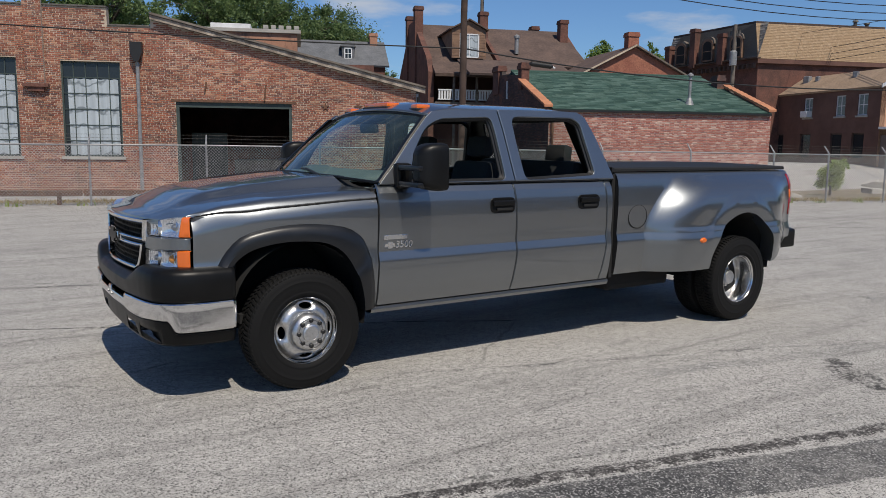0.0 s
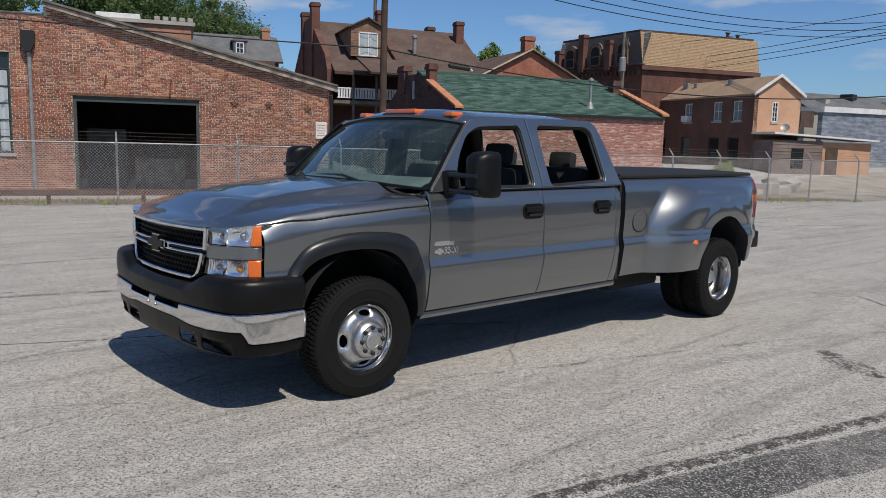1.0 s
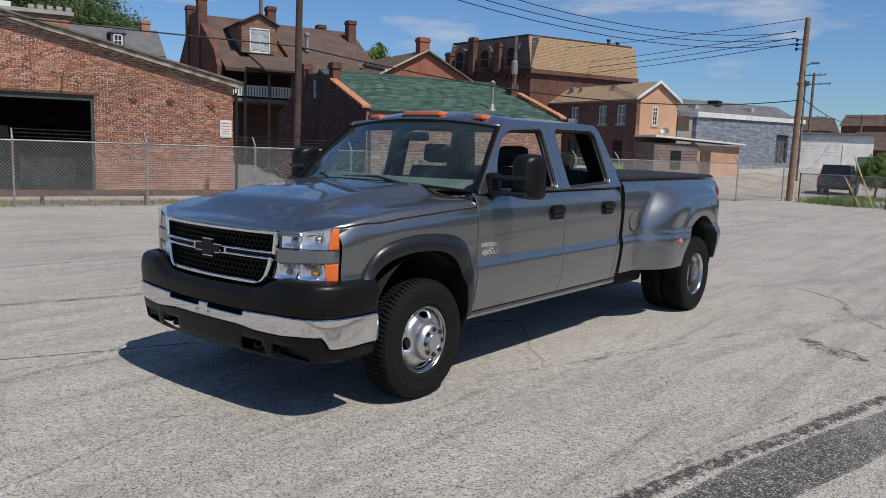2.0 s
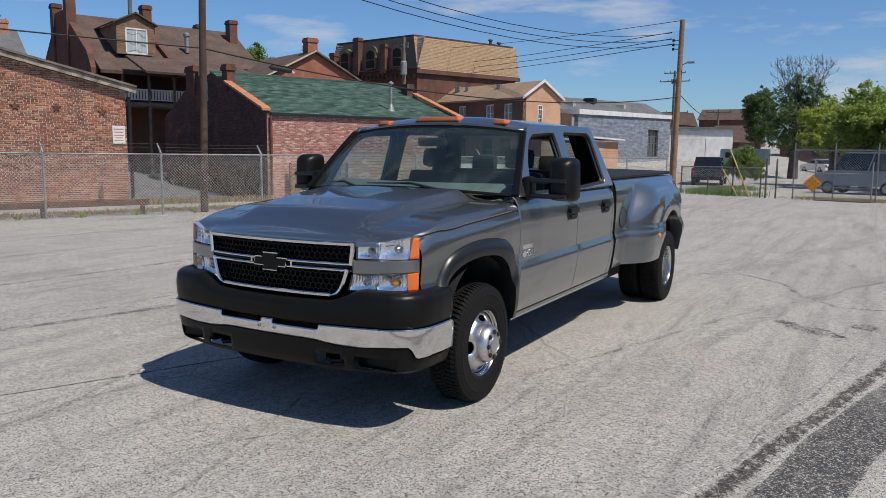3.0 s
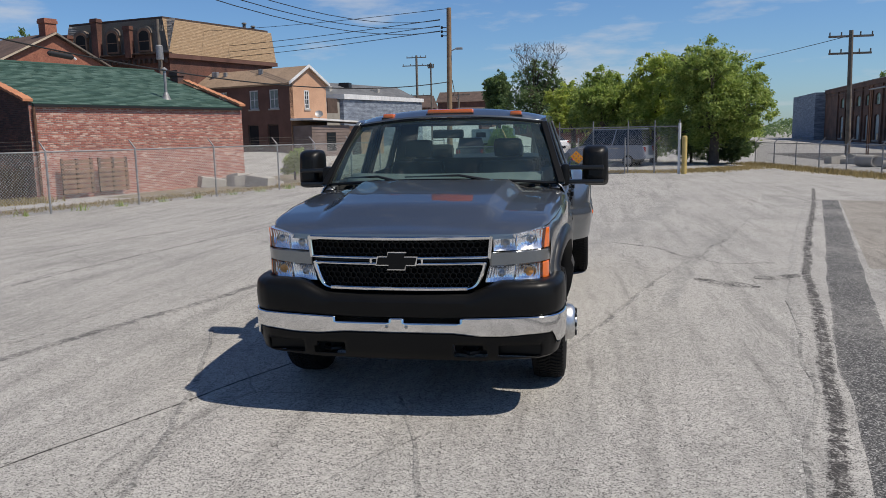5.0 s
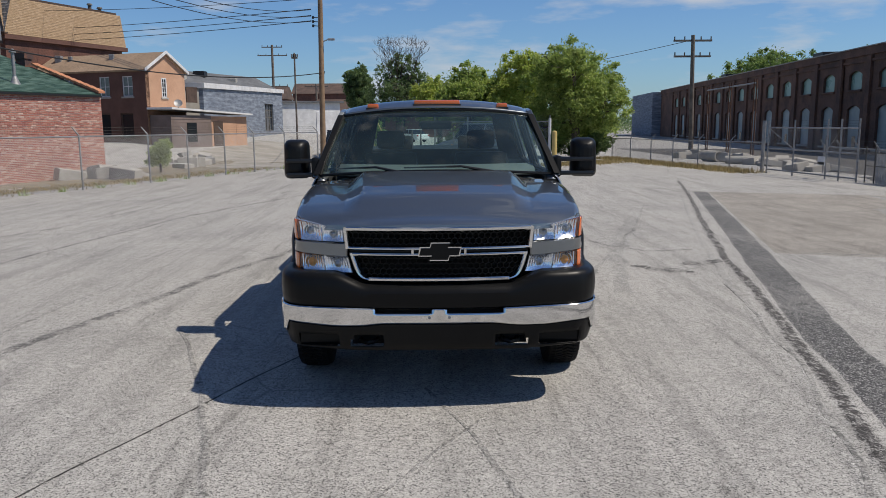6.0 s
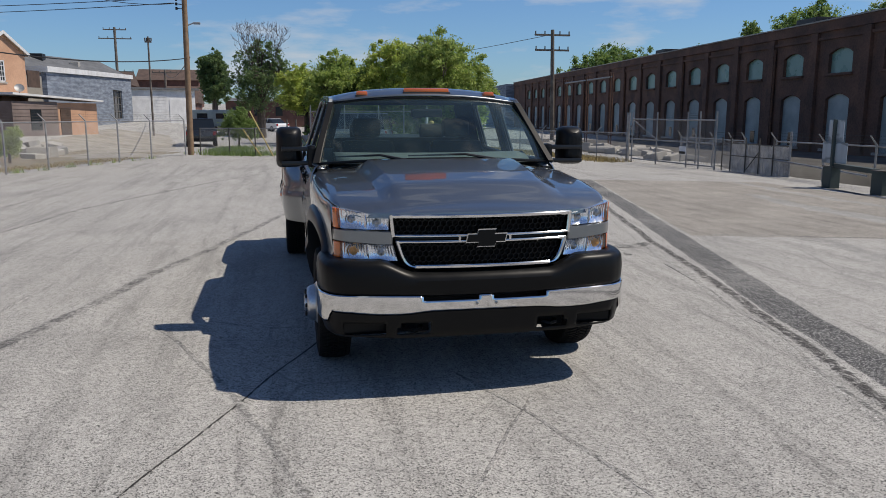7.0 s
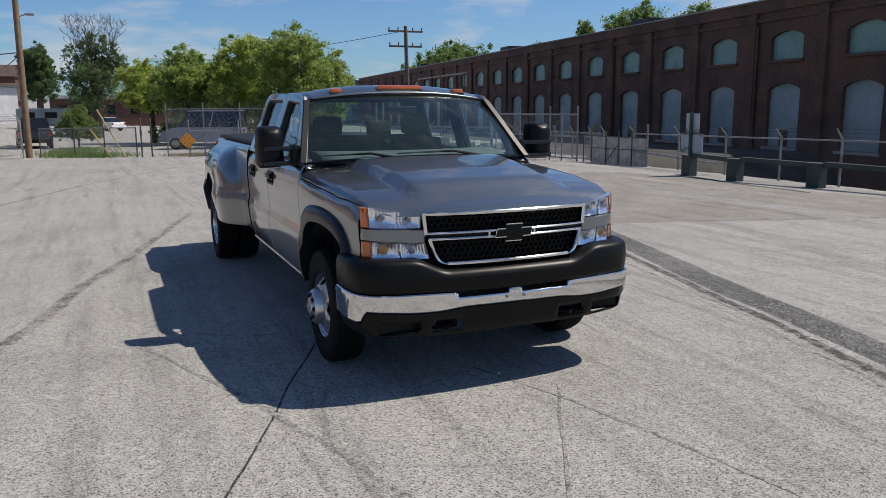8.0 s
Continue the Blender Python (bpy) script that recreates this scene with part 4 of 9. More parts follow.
block_on(tall_pole, "lamp_head", (-0.24, 0.38, 6.26), (-0.06, 0.72, 6.36), "steel", 0, 0.03)

# ---- brick garage ----
def corner_box(parent, wall, name, u0, u1, d0, d1, z0, z1, material, bevel=0.0, label=""):
    bm = bmesh.new()
    box(bm, (u0, d0, z0), (u1, d1, z1), wall.m, bevel)
    return part(name, bm, material, parent, label)


def brick_garage():
    ob = thing("brick_garage", "red brick garage with a sloping gable and steel windows", "building")
    w = Wall((-12.8, -18.65), (0.922, -0.387))
    top = lerp_line([(-1, 3.45), (0, 3.45), (9.05, 5.6), (9.06, 5.36), (10.43, 5.36), (10.44, 5.94), (22, 5.94)])
    door = (4.42, 8.32, -0.6, 2.92)
    wins = [(10.08, 11.95, 1.03, 4.18), (13.3, 15.2, 1.03, 4.25), (16.6, 18.5, 1.03, 4.25)]
    holes = [door] + wins
    holed_wall("wall", w, 0, 22, -0.6, top, holes, 0.35, "mortar", ob, breaks=(9.05, 9.06, 10.43, 10.44))
    lay_bricks(ob, "brick", w, 0, 22, -0.3, top, holes, singles=(8.5, 10.0, 1.0, 3.2), seed=11)
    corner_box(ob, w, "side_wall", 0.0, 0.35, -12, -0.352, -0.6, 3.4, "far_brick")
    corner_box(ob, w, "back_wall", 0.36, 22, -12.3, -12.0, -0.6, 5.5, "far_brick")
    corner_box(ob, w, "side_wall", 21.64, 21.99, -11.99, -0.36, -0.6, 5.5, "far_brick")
    # roof over the gable, with its worn verge boards
    bm = bmesh.new()
    prism(bm, [w.p(-0.25, 3.46, 0.16), w.p(9.06, 5.68, 0.16), w.p(9.06, 5.8, 0.16), w.p(-0.25, 3.58, 0.16)], -w.n * 12.4)
    part("roof", bm, "shingle_grey", ob)
    bm = bmesh.new()
    prism(bm, [w.p(-0.3, 3.38, 0.162), w.p(9.04, 5.6, 0.162), w.p(9.04, 5.74, 0.162), w.p(-0.3, 3.56, 0.162)], w.n * 0.05)
    part("verge_board", bm, "verge_wood", ob)
    bm = bmesh.new()
    prism(bm, [w.p(-0.3, 3.57, 0.1), w.p(9.04, 5.76, 0.1), w.p(9.04, 5.83, 0.1), w.p(-0.3, 3.64, 0.1)], w.n * 0.17)
    part("verge_cap", bm, "wood_grey", ob)
    corner_box(ob, w, "flat_roof", 9.1, 21.6, -11.98, -0.36, 4.9, 5.05, "shingle_grey")
    corner_box(ob, w, "parapet_cap", 10.43, 22, -0.37, 0.05, 5.945, 6.0, "steel_dark", 0.01)
    corner_box(ob, w, "parapet_cap", 9.07, 10.42, -0.37, 0.04, 5.365, 5.42, "steel_dark", 0.01)
    # pier with corbelled foot
    pw = Wall(w.p(0, 0, 0.16)[:2], (0.922, -0.387))
    corner_box(ob, w, "pier", 12.42, 12.98, 0.012, 0.16, 3.42, 6.25, "mortar")
    lay_bricks(ob, "brick", pw, 12.42, 12.98, 3.44, 6.25, [], seed=12)
    corner_box(ob, w, "corbel", 12.3, 13.1, 0.012, 0.2, 3.3, 3.42, "far_brick", 0.01)
    corner_box(ob, w, "corbel", 12.45, 12.95, 0.012, 0.14, 3.16, 3.3, "far_brick", 0.01)
    # window lintels, sills and milky sheeting behind steel bars
    for u0, u1, z0, z1 in wins:
        win = sash(ob, w, u0, u1, z0, z1, -0.1, 5, 6, "green_trim", "pane_dark", 0.05, "concrete")
        rng = random.Random(int(u0 * 10))
        rows = []
        for i in range(13):
            z = z0 + 0.05 + (z1 - z0 - 0.62) * i / 12
            rows.append([w.p(u0 + 0.1 + (u1 - u0 - 0.28) * j / 24, z + 0.02 * math.sin(j * 1.3), -0.094 + 0.008 * math.sin(j * 0.9 + 0.4 * i) + rng.uniform(-0.004, 0.004)) for j in range(25)])
        bm = bmesh.new()
        sheet(bm, rows)
        part("plastic_sheeting", bm, "film", win, "milky crumpled plastic sheeting", smooth=True)
    # garage opening, half shut
    corner_box(ob, w, "door_head", door[0], door[1], -0.2, -0.06, 2.74, 2.92, "green_trim")
    corner_box(ob, w, "door_jamb", door[0], door[0] + 0.1, -0.2, -0.06, -0.5, 2.74, "green_trim")
    corner_box(ob, w, "door_jamb", door[1] - 0.1, door[1], -0.2, -0.06, -0.5, 2.74, "green_trim")
    corner_box(ob, w, "lintel", door[0] - 0.15, door[1] + 0.15, -0.03, 0.016, 2.92, 3.0, "rust")
    corner_box(ob, w, "inner_partition", 6.9, 8.2, -3.0, -2.9, -0.5, 1.9, "green_trim")
    corner_box(ob, w, "stored_crate", 4.9, 6.6, -3.6, -2.4, -0.5, 0.9, "steel_dark", 0.03)
    corner_box(ob, w, "inner_floor", 0.4, 21.6, -11.9, -0.36, -0.6, -0.45, "concrete")
    # downpipe with hopper, stars of the tie rods, hooks
    bm = bmesh.new()
    tube(bm, [w.p(9.5, -0.3, 0.1), w.p(9.5, 4.2, 0.1)], 0.065, 10)
    part("downpipe", bm, "steel", ob, smooth=True)
    bm = bmesh.new()
    prism(bm, [w.p(9.32, 4.85, 0.02), w.p(9.7, 4.85, 0.02), w.p(9.7, 4.5, 0.02), w.p(9.58, 4.2, 0.02), w.p(9.44, 4.2, 0.02), w.p(9.32, 4.5, 0.02)], w.n * 0.24)
    part("hopper", bm, "black", ob, "dark rainwater hopper")
    for u, z in ((0.75, 2.75), (2.1, 2.85), (3.25, 2.85)):
        bm = bmesh.new()
        ring = []
        for k in range(10):
            r = 0.15 if k % 2 == 0 else 0.055
            ring.append(w.p(u + r * math.sin(math.tau * k / 10), z + r * math.cos(math.tau * k / 10), 0.015))
        prism(bm, ring, w.n * 0.03)
        part("tie_star", bm, "rust", ob, "rusty star-shaped wall anchor")
    for u, z0, z1 in ((5.35, 3.0, 3.55), (7.35, 3.25, 3.6)):
        bm = bmesh.new()
        tube(bm, [w.p(u, z0, 0.04), w.p(u - 0.05, z1, 0.04)], 0.025, 6)
        part("hook", bm, "rust", ob)
    bm = bmesh.new()
    tube(bm, [w.p(-0.05, 3.25, 0.12), w.p(-0.1, 2.9, 0.05), w.p(-0.1, -0.2, 0.05)], 0.06, 8)
    part("downpipe", bm, "black", ob, smooth=True)
    sign = thing("notice_board", "small white notice on the brick garage wall", "sign")
    bm = bmesh.new()
    box(bm, (0.06, 0.016, 1.72), (0.46, 0.035, 2.32), w.m, 0.006)
    part("board", bm, "white", sign)
    for k, (z, l) in enumerate(((2.2, 0.3), (2.1, 0.26), (2.0, 0.3), (1.92, 0.22), (1.84, 0.28))):
        bm = bmesh.new()
        box(bm, (0.26 - l / 2, 0.036, z), (0.26 + l / 2, 0.039, z + 0.024), w.m)
        part("text_bar", bm, "coping", sign)
    return w


gw = brick_garage()
# rusty guard beam on short posts before the garage
beam = thing("guard_beam", "rusty steel guard beam on short posts behind the fence", "guard rail")
gb = Wall((-9.9, FENCE(-9.9) - 0.45), (0.943, -0.332))
for a, b in ((0, 9.0), (9.05, 18)):
    corner_box(beam, gb, "rail", a, b, -0.05, 0.03, 0.08, 0.24, "rust", 0.01)
for u in (0.1, 2.6, 5.1, 7.4, 9.6, 12, 14.5, 17):
    corner_box(beam, gb, "post", u, u + 0.1, -0.16, -0.052, -0.4, 0.22, "rust", 0.01)


# ---- brick cottage with green roof ----
E1, B1 = Vector((-0.928, 0.371)), Vector((-0.371, -0.928))


def brick_chimney(parent, base, along, size, z0, z1, material="brick", name="chimney"):
    """A chimney with a stepped head."""
    w = Wall(base, along)
    ch = new(name)
    ch.parent = parent
    a, b = size
    corner_box(ch, w, "chimney_shaft", -a / 2, a / 2, -b / 2, b / 2, z0, z1 - 0.25, material)
    corner_box(ch, w, "chimney_head", -a / 2 - 0.05, a / 2 + 0.05, -b / 2 - 0.05, b / 2 + 0.05, z1 - 0.252, z1 - 0.1, material)
    corner_box(ch, w, "chimney_cap", -a / 2 - 0.02, a / 2 + 0.02, -b / 2 - 0.02, b / 2 + 0.02, z1 - 0.102, z1, material)
    return ch


def green_cottage():
    ob = thing("brick_cottage", "low red brick building with green shingle roof", "building")
    c = Vector((-17.62, -16.9))
    f = Wall(c, -E1)
    # u runs back from the near corner, so the front spans u from -9.4 to 0
    holed_wall("wall", f, -9.4, 0, -0.6, 2.92, [], 0.35, "mortar_pale", ob)
    lay_bricks(ob, "brick_pale", f, -9.4, 0, -0.5, 2.9, [], singles=(-1.6, -0.02, 1.1, 2.9), piece="brick_pale_piece", seed=21)
    g = Wall(c, B1)
    # the gable end faces the lot's left end; its shade is coloured in
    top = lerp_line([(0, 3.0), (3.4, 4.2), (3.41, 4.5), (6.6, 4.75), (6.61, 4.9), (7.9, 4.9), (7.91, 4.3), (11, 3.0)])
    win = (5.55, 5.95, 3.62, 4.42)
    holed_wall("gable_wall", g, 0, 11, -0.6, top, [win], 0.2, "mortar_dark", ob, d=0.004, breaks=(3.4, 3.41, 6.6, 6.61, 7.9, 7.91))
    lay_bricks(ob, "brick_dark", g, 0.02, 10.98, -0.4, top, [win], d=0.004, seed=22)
    sash(ob, g, *win, -0.05, 1, 1, "white", "film", 0.05, None)
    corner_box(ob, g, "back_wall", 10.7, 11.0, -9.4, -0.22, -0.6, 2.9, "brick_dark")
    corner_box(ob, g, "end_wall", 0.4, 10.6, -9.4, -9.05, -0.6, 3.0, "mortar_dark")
    # roof: front slope with shingles, back slope plain
    fe = lambda s, dz=0.0, back=0.0: Vector((*(c + E1 * s + B1 * back), dz))
    lo0, lo1 = fe(0.12, 2.96, -0.1), fe(9.35, 2.96, -0.1)
    hi0, hi1 = fe(0.12, 4.82, 5.5), fe(9.35, 4.82, 5.5)
    roof_slab("roof", ob, "shingle_green", lo0, lo1, hi0, 0.1)
    v, q = shingle_skin(lo0, lo1, hi0, 34, 22, 0.016, 5)
    flatpart("shingles", v, q, "shingle_green", ob, kind="stuff")
    roof_slab("roof", ob, "shingle_green", fe(0.12, 3.2, 11.2), fe(9.35, 3.2, 11.2), hi0, 0.1)
    bm = bmesh.new()
    tube(bm, [fe(0.1, 4.84, 5.5), fe(9.35, 4.84, 5.5)], 0.06, 6)
    part("ridge_cap", bm, "shingle_green", ob)
    bm = bmesh.new()
    prism(bm, [lo0 + Vector((0, 0, -0.02)), lo1 + Vector((0, 0, -0.02)), lo1 + Vector((0, 0, -0.1)), lo0 + Vector((0, 0, -0.1))], Vector((0.371, 0.928, 0)) * 0.03)
    part("gutter", bm, "black", ob)
    # tiled copings at both ends
    for s, z in ((-0.05, 0.0), (9.4, 0.0)):
        n = 11
        for k in range(n):
            a, b = k / n, (k + 0.96) / n
            bm = bmesh.new()
            p, q2 = fe(s, 3.03 + 1.2 * a, -0.1 + 3.5 * a), fe(s, 3.06 + 1.2 * b, -0.1 + 3.5 * b)
            side = Vector((*E1, 0)) * 0.17
            prism(bm, [p - side, p + side, q2 + side, q2 - side], (0, 0, 0.085))
            part("coping_tile", bm, "coping", ob)
    brick_chimney(ob, c + E1 * 0.1 + B1 * 3.62, E1, (0.34, 0.5), 3.9, 5.0, "far_brick")
    brick_chimney(ob, c + E1 * 0.1 + B1 * 7.4, E1, (0.36, 0.95), 3.9, 5.2, "far_brick")
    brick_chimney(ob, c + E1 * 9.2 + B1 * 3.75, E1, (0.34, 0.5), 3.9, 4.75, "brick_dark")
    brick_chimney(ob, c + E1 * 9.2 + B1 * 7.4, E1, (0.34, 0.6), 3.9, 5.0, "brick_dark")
    # flue pipe
    bm = bmesh.new()
    base = fe(6.3, 3.3, 0.95)
    lathe(bm, [(0.2, -0.06), (0.075, 0.26), (0.06, 0.27), (0.06, 1.1), (0.12, 1.12), (0.12, 1.18), (0.02, 1.26)], 16, Matrix.Translation(base))
    part("flue_pipe", bm, "steel", ob, "galvanised flue pipe", smooth=True)
    bm = bmesh.new()
    tube(bm, [Vector((*(c + E1 * 0.12 + B1 * -0.1), 2.85)), Vector((*(c + E1 * 0.12 + B1 * -0.1), -0.2))], 0.05, 8)
    part("downpipe", bm, "rust", ob, smooth=True)


green_cottage()


# ---- gravel bank between the garage and the cottage ----
def gravel_bank():
    verts, faces = [], []
    n, m = 28, 14
    rng = random.Random(8)
    for i in range(n + 1):
        u = -1.2 + 17.0 * i / n
        for j in range(m + 1):
            q = j / m
            p = Vector((-17.6, -16.9)) + B1 * u - E1 * (0.02 + q * (5.0 - 0.04 * u))
            rise = smooth(-0.9, 1.2, u) * (0.045 * u + (0.1 + 0.11 * max(u, 0)) * smooth(0.15, 1.0, q))
            verts.append((p.x, p.y, ground_z(p.x, p.y) - 0.03 + 0.06 * smooth(-1.2, -0.8, u) + rise + rng.uniform(-0.03, 0.03) * smooth(-1.2, 0, u)))
    for i in range(n):
        for j in range(m):
            k = i * (m + 1) + j
            faces.append((k, k + 1, k + m + 2, k + m + 1))
    return tagged(flatpart("gravel_bank", verts, faces, "bank_gravel", None, smooth=True), "grey gravel bank rising between the brick buildings", "gravel", kind="structure")


gravel_bank()


# ---- old pallets leaning on the cottage ----
def pallet(u, lean, label):
    ob = thing("wooden_pallet", label, "pallet", group="pallets against the cottage")
    c = Vector((-17.62, -16.9)) + E1 * u - B1 * 0.35
    w = Wall(c, -E1)
    for k in range(7):
        z = 0.02 + k * 0.17
        corner_box(ob, w, "slat", -0.6, 0.6, lean * z - 0.02, lean * z + 0.0, z - 0.1, z + 0.02, "wood_brown", 0.004)
    for x in (-0.58, -0.04, 0.5):
        corner_box(ob, w, "runner", x, x + 0.07, -0.12, -0.025, -0.12, 1.1, "wood_dark", 0.004)


for u, lean in ((1.35, -0.02), (2.75, -0.03)):
    pallet(u, lean, "weathered brown wooden pallet leaning on the brick wall")


# ---- brown house with dormer and porch ----
def brown_house():
    ob = thing("brown_house", "tall brown brick house with shingle roof and dormer", "house")
    c = Vector((-25.4, -35.1))
    w = Wall(c, -E1)            # u is minus the distance along E1
    U = lambda s: -s
    F = lambda s, z, back=0.0: Vector((*(c + E1 * s + B1 * back), z))
    # main block: left gable end with chimney pair
    corner_box(ob, w, "wall", U(8.9), U(-1.5), -12.2, -2.6, -1, 6.2, "far_brick")
    bm = bmesh.new()
    prism(bm, [F(-1.5, -1, -0.2), F(-1.5, -1, 12.4), F(-1.5, 6.2, 12.4), F(-1.5, 9.2, 7.9), F(-1.5, 9.85, 7.9), F(-1.5, 9.85, 4.7), F(-1.5, 9.2, 4.6), F(-1.5, 7.0, 0.6), F(-1.5, 6.0, -0.2)], (*(E1 * 0.35), 0))
    part("gable_wall", bm, "far_brick", ob)
    # roof slopes with a lower pitch over the porch
    def slope(s0, s1, z0, z1, b0, b1, name="roof"):
        roof_slab(name, ob, "shingle_brown", F(s0, z0, b0), F(s1, z0, b0), F(s0, z1, b1), 0.14)
    slope(-1.2, 3.0, 6.9, 9.75, 0.9, 6.1)
    slope(-1.2, 3.0, 5.85, 6.9, -1.0, 0.9)
    slope(3.0, 4.4, 5.85, 6.9, -1.0, 0.9)
    slope(3.0, 9.4, 6.6, 9.65, 0.4, 6.1)
    slope(-1.2, 9.4, 6.1, 9.65, 12.5, 6.1)
    bm = bmesh.new()
    prism(bm, [F(9.5, 5.9, 0.0), F(9.5, 5.9, 12.2), F(9.5, 9.85, 6.1)], (*(-E1 * 0.3), 0))
    part("gable_wall", bm, "far_brick", ob)
    bm = bmesh.new()
    prism(bm, [F(3.0, 6.4, 0.4), F(3.0, 9.5, 6.1), F(3.0, 10.0, 6.1), F(3.0, 6.9, 0.3)], (*(E1 * 0.25), 0))
    part("fire_wall", bm, "far_brick", ob)
    # dormer
    dor = new("dormer")
    dor.parent = ob
    dw = Wall(c, -E1)
    holed_wall("dormer_face", dw, U(2.25), U(0.1), 6.95, lerp_line([(U(2.25), 8.7), (U(1.18), 9.25), (U(0.1), 8.7)]), [(U(1.85), U(0.6), 6.98, 8.45)], 0.1, "wood_brown", dor, d=-0.4, breaks=(U(1.18),))
    for z in np.arange(7.1, 8.7, 0.16):
        corner_box(dor, dw, "board", U(2.25), U(1.9), -0.4, -0.385, float(z), float(z) + 0.14, "wood_brown")
        corner_box(dor, dw, "board", U(0.56), U(0.1), -0.4, -0.385, float(z), float(z) + 0.14, "wood_brown")
    sash(dor, dw, U(1.85), U(0.6), 6.98, 8.45, -0.42, 2, 1, "white", "film", 0.08, None)
    for s in (0.1, 2.25):
        bm = bmesh.new()
        prism(bm, [F(s, 6.95, 0.5), F(s, 8.7, 0.5), F(s, 8.7, 4.0)], (*(E1 * 0.08), 0))
        part("dormer_cheek", bm, "wood_brown", dor)
    roof_slab("dormer_roof", dor, "shingle_brown", F(-0.1, 8.72, 0.2), F(-0.1, 8.72, 4.4), F(1.18, 9.36, 0.2), 0.08)
    roof_slab("dormer_roof", dor, "shingle_brown", F(2.46, 8.72, 0.2), F(2.46, 8.72, 4.4), F(1.18, 9.36, 0.2), 0.08)
    # chimneys
    for s, back, z1, mat in ((-1.35, 4.5, 10.65, "far_brick"), (-1.35, 7.9, 10.5, "far_brick"), (3.15, 4.6, 10.5, "far_brick"), (8.9, 4.6, 10.2, "far_brick"), (7.8, 7.6, 10.15, "far_brick")):
        brick_chimney(ob, c + E1 * s + B1 * back, E1, (0.55, 0.7), 5.5, z1, mat)
    bm = bmesh.new()
    lathe(bm, [(0.14, 0), (0.14, 1.0), (0.2, 1.02), (0.2, 1.15), (0.05, 1.25)], 12, Matrix.Translation(F(4.8, 7.5, 2.0)))
    part("roof_vent", bm, "steel", ob, smooth=True)
    # porch: posts, balcony floor, railing
    corner_box(ob, w, "porch_back_wall", U(4.2), U(-1.2), -2.6, -2.3, -1, 6.0, "tan_render")
    corner_box(ob, w, "porch_eave", U(4.4), U(-1.2), 0.85, 1.0, 5.68, 5.86, "wood_dark")
    corner_box(ob, w, "balcony_floor", U(4.2), U(-1.2), -2.28, 0.9, 3.95, 4.15, "wood_grey")
    for s in (0.0, 1.45, 2.9, 4.1):
        corner_box(ob, w, "porch_post", U(s) - 0.07, U(s) + 0.07, 0.72, 0.86, -1, 5.68, "wood_grey", 0.01)
    corner_box(ob, w, "rail", U(4.2), U(-1.0), 0.75, 0.83, 4.84, 4.92, "white")
    corner_box(ob, w, "rail", U(4.2), U(-1.0), 0.75, 0.83, 4.28, 4.34, "white")
    for s in np.arange(-0.9, 4.2, 0.17):
        bm = bmesh.new()
        box(bm, (U(float(s)) - 0.055, 0.77, 4.34), (U(float(s)) + 0.055, 0.81, 4.84), w.m)
        part("baluster", bm, "white", ob)
    # tall windows in the near gable wall
    gw2 = Wall(c + E1 * -1.5, B1)
    if gw2.n.x < 0:
        gw2 = Wall(c + E1 * -1.5 + B1 * 8.8, -B1)
    for u, z in ((3.2, 3.9), (5.6, 4.0), (4.4, 7.0)):
        sash(ob, gw2, u, u + 0.55, z, z + 1.3, 0.06, 1, 2, "white", "pane_dark", 0.06, None)


brown_house()


# ---- brick gable house with chimney ----
def gable_house():
    ob = thing("brick_gable_house", "red brick gable house with white verge and chimney", "house")
    c = Vector((-32.8, -26.5))
    F = lambda s, z, back=0.0: Vector((*(c + E1 * s + B1 * back), z))
    bm = bmesh.new()
    prism(bm, [F(-3.4, 0), F(2.9, 0), F(2.9, 5.75), F(-0.3, 7.3), F(-3.4, 5.75)], (*(B1 * 7), 0))
    part("wall", bm, "clay_brick", ob)
    for a, b, name in ((-3.6, -0.3, "roof"), (3.1, -0.3, "roof")):
        roof_slab(name, ob, "shingle_brown", F(a, 5.72, -0.2), F(a, 5.72, 7.2), F(b, 7.42, -0.2), 0.12)
    for a in (-3.65, 3.15):
        bm = bmesh.new()
        prism(bm, [F(a, 5.6, -0.21), F(-0.3, 7.32, -0.21), F(-0.3, 7.42, -0.21), F(a, 5.7, -0.21)], (*(-B1 * 0.06), 0))
        part("verge_board", bm, "cream_trim" if a < 0 else "wood_grey", ob)
    roof_slab("side_roof", ob, "shingle_brown", F(-10, 5.6, 0.6), F(-3.6, 5.6, 0.6), F(-10, 6.7, 4), 0.12)
    brick_chimney(ob, c + E1 * -0.35 + B1 * 0.4, E1, (0.65, 0.6), 6.8, 8.15, "clay_brick")


gable_house()


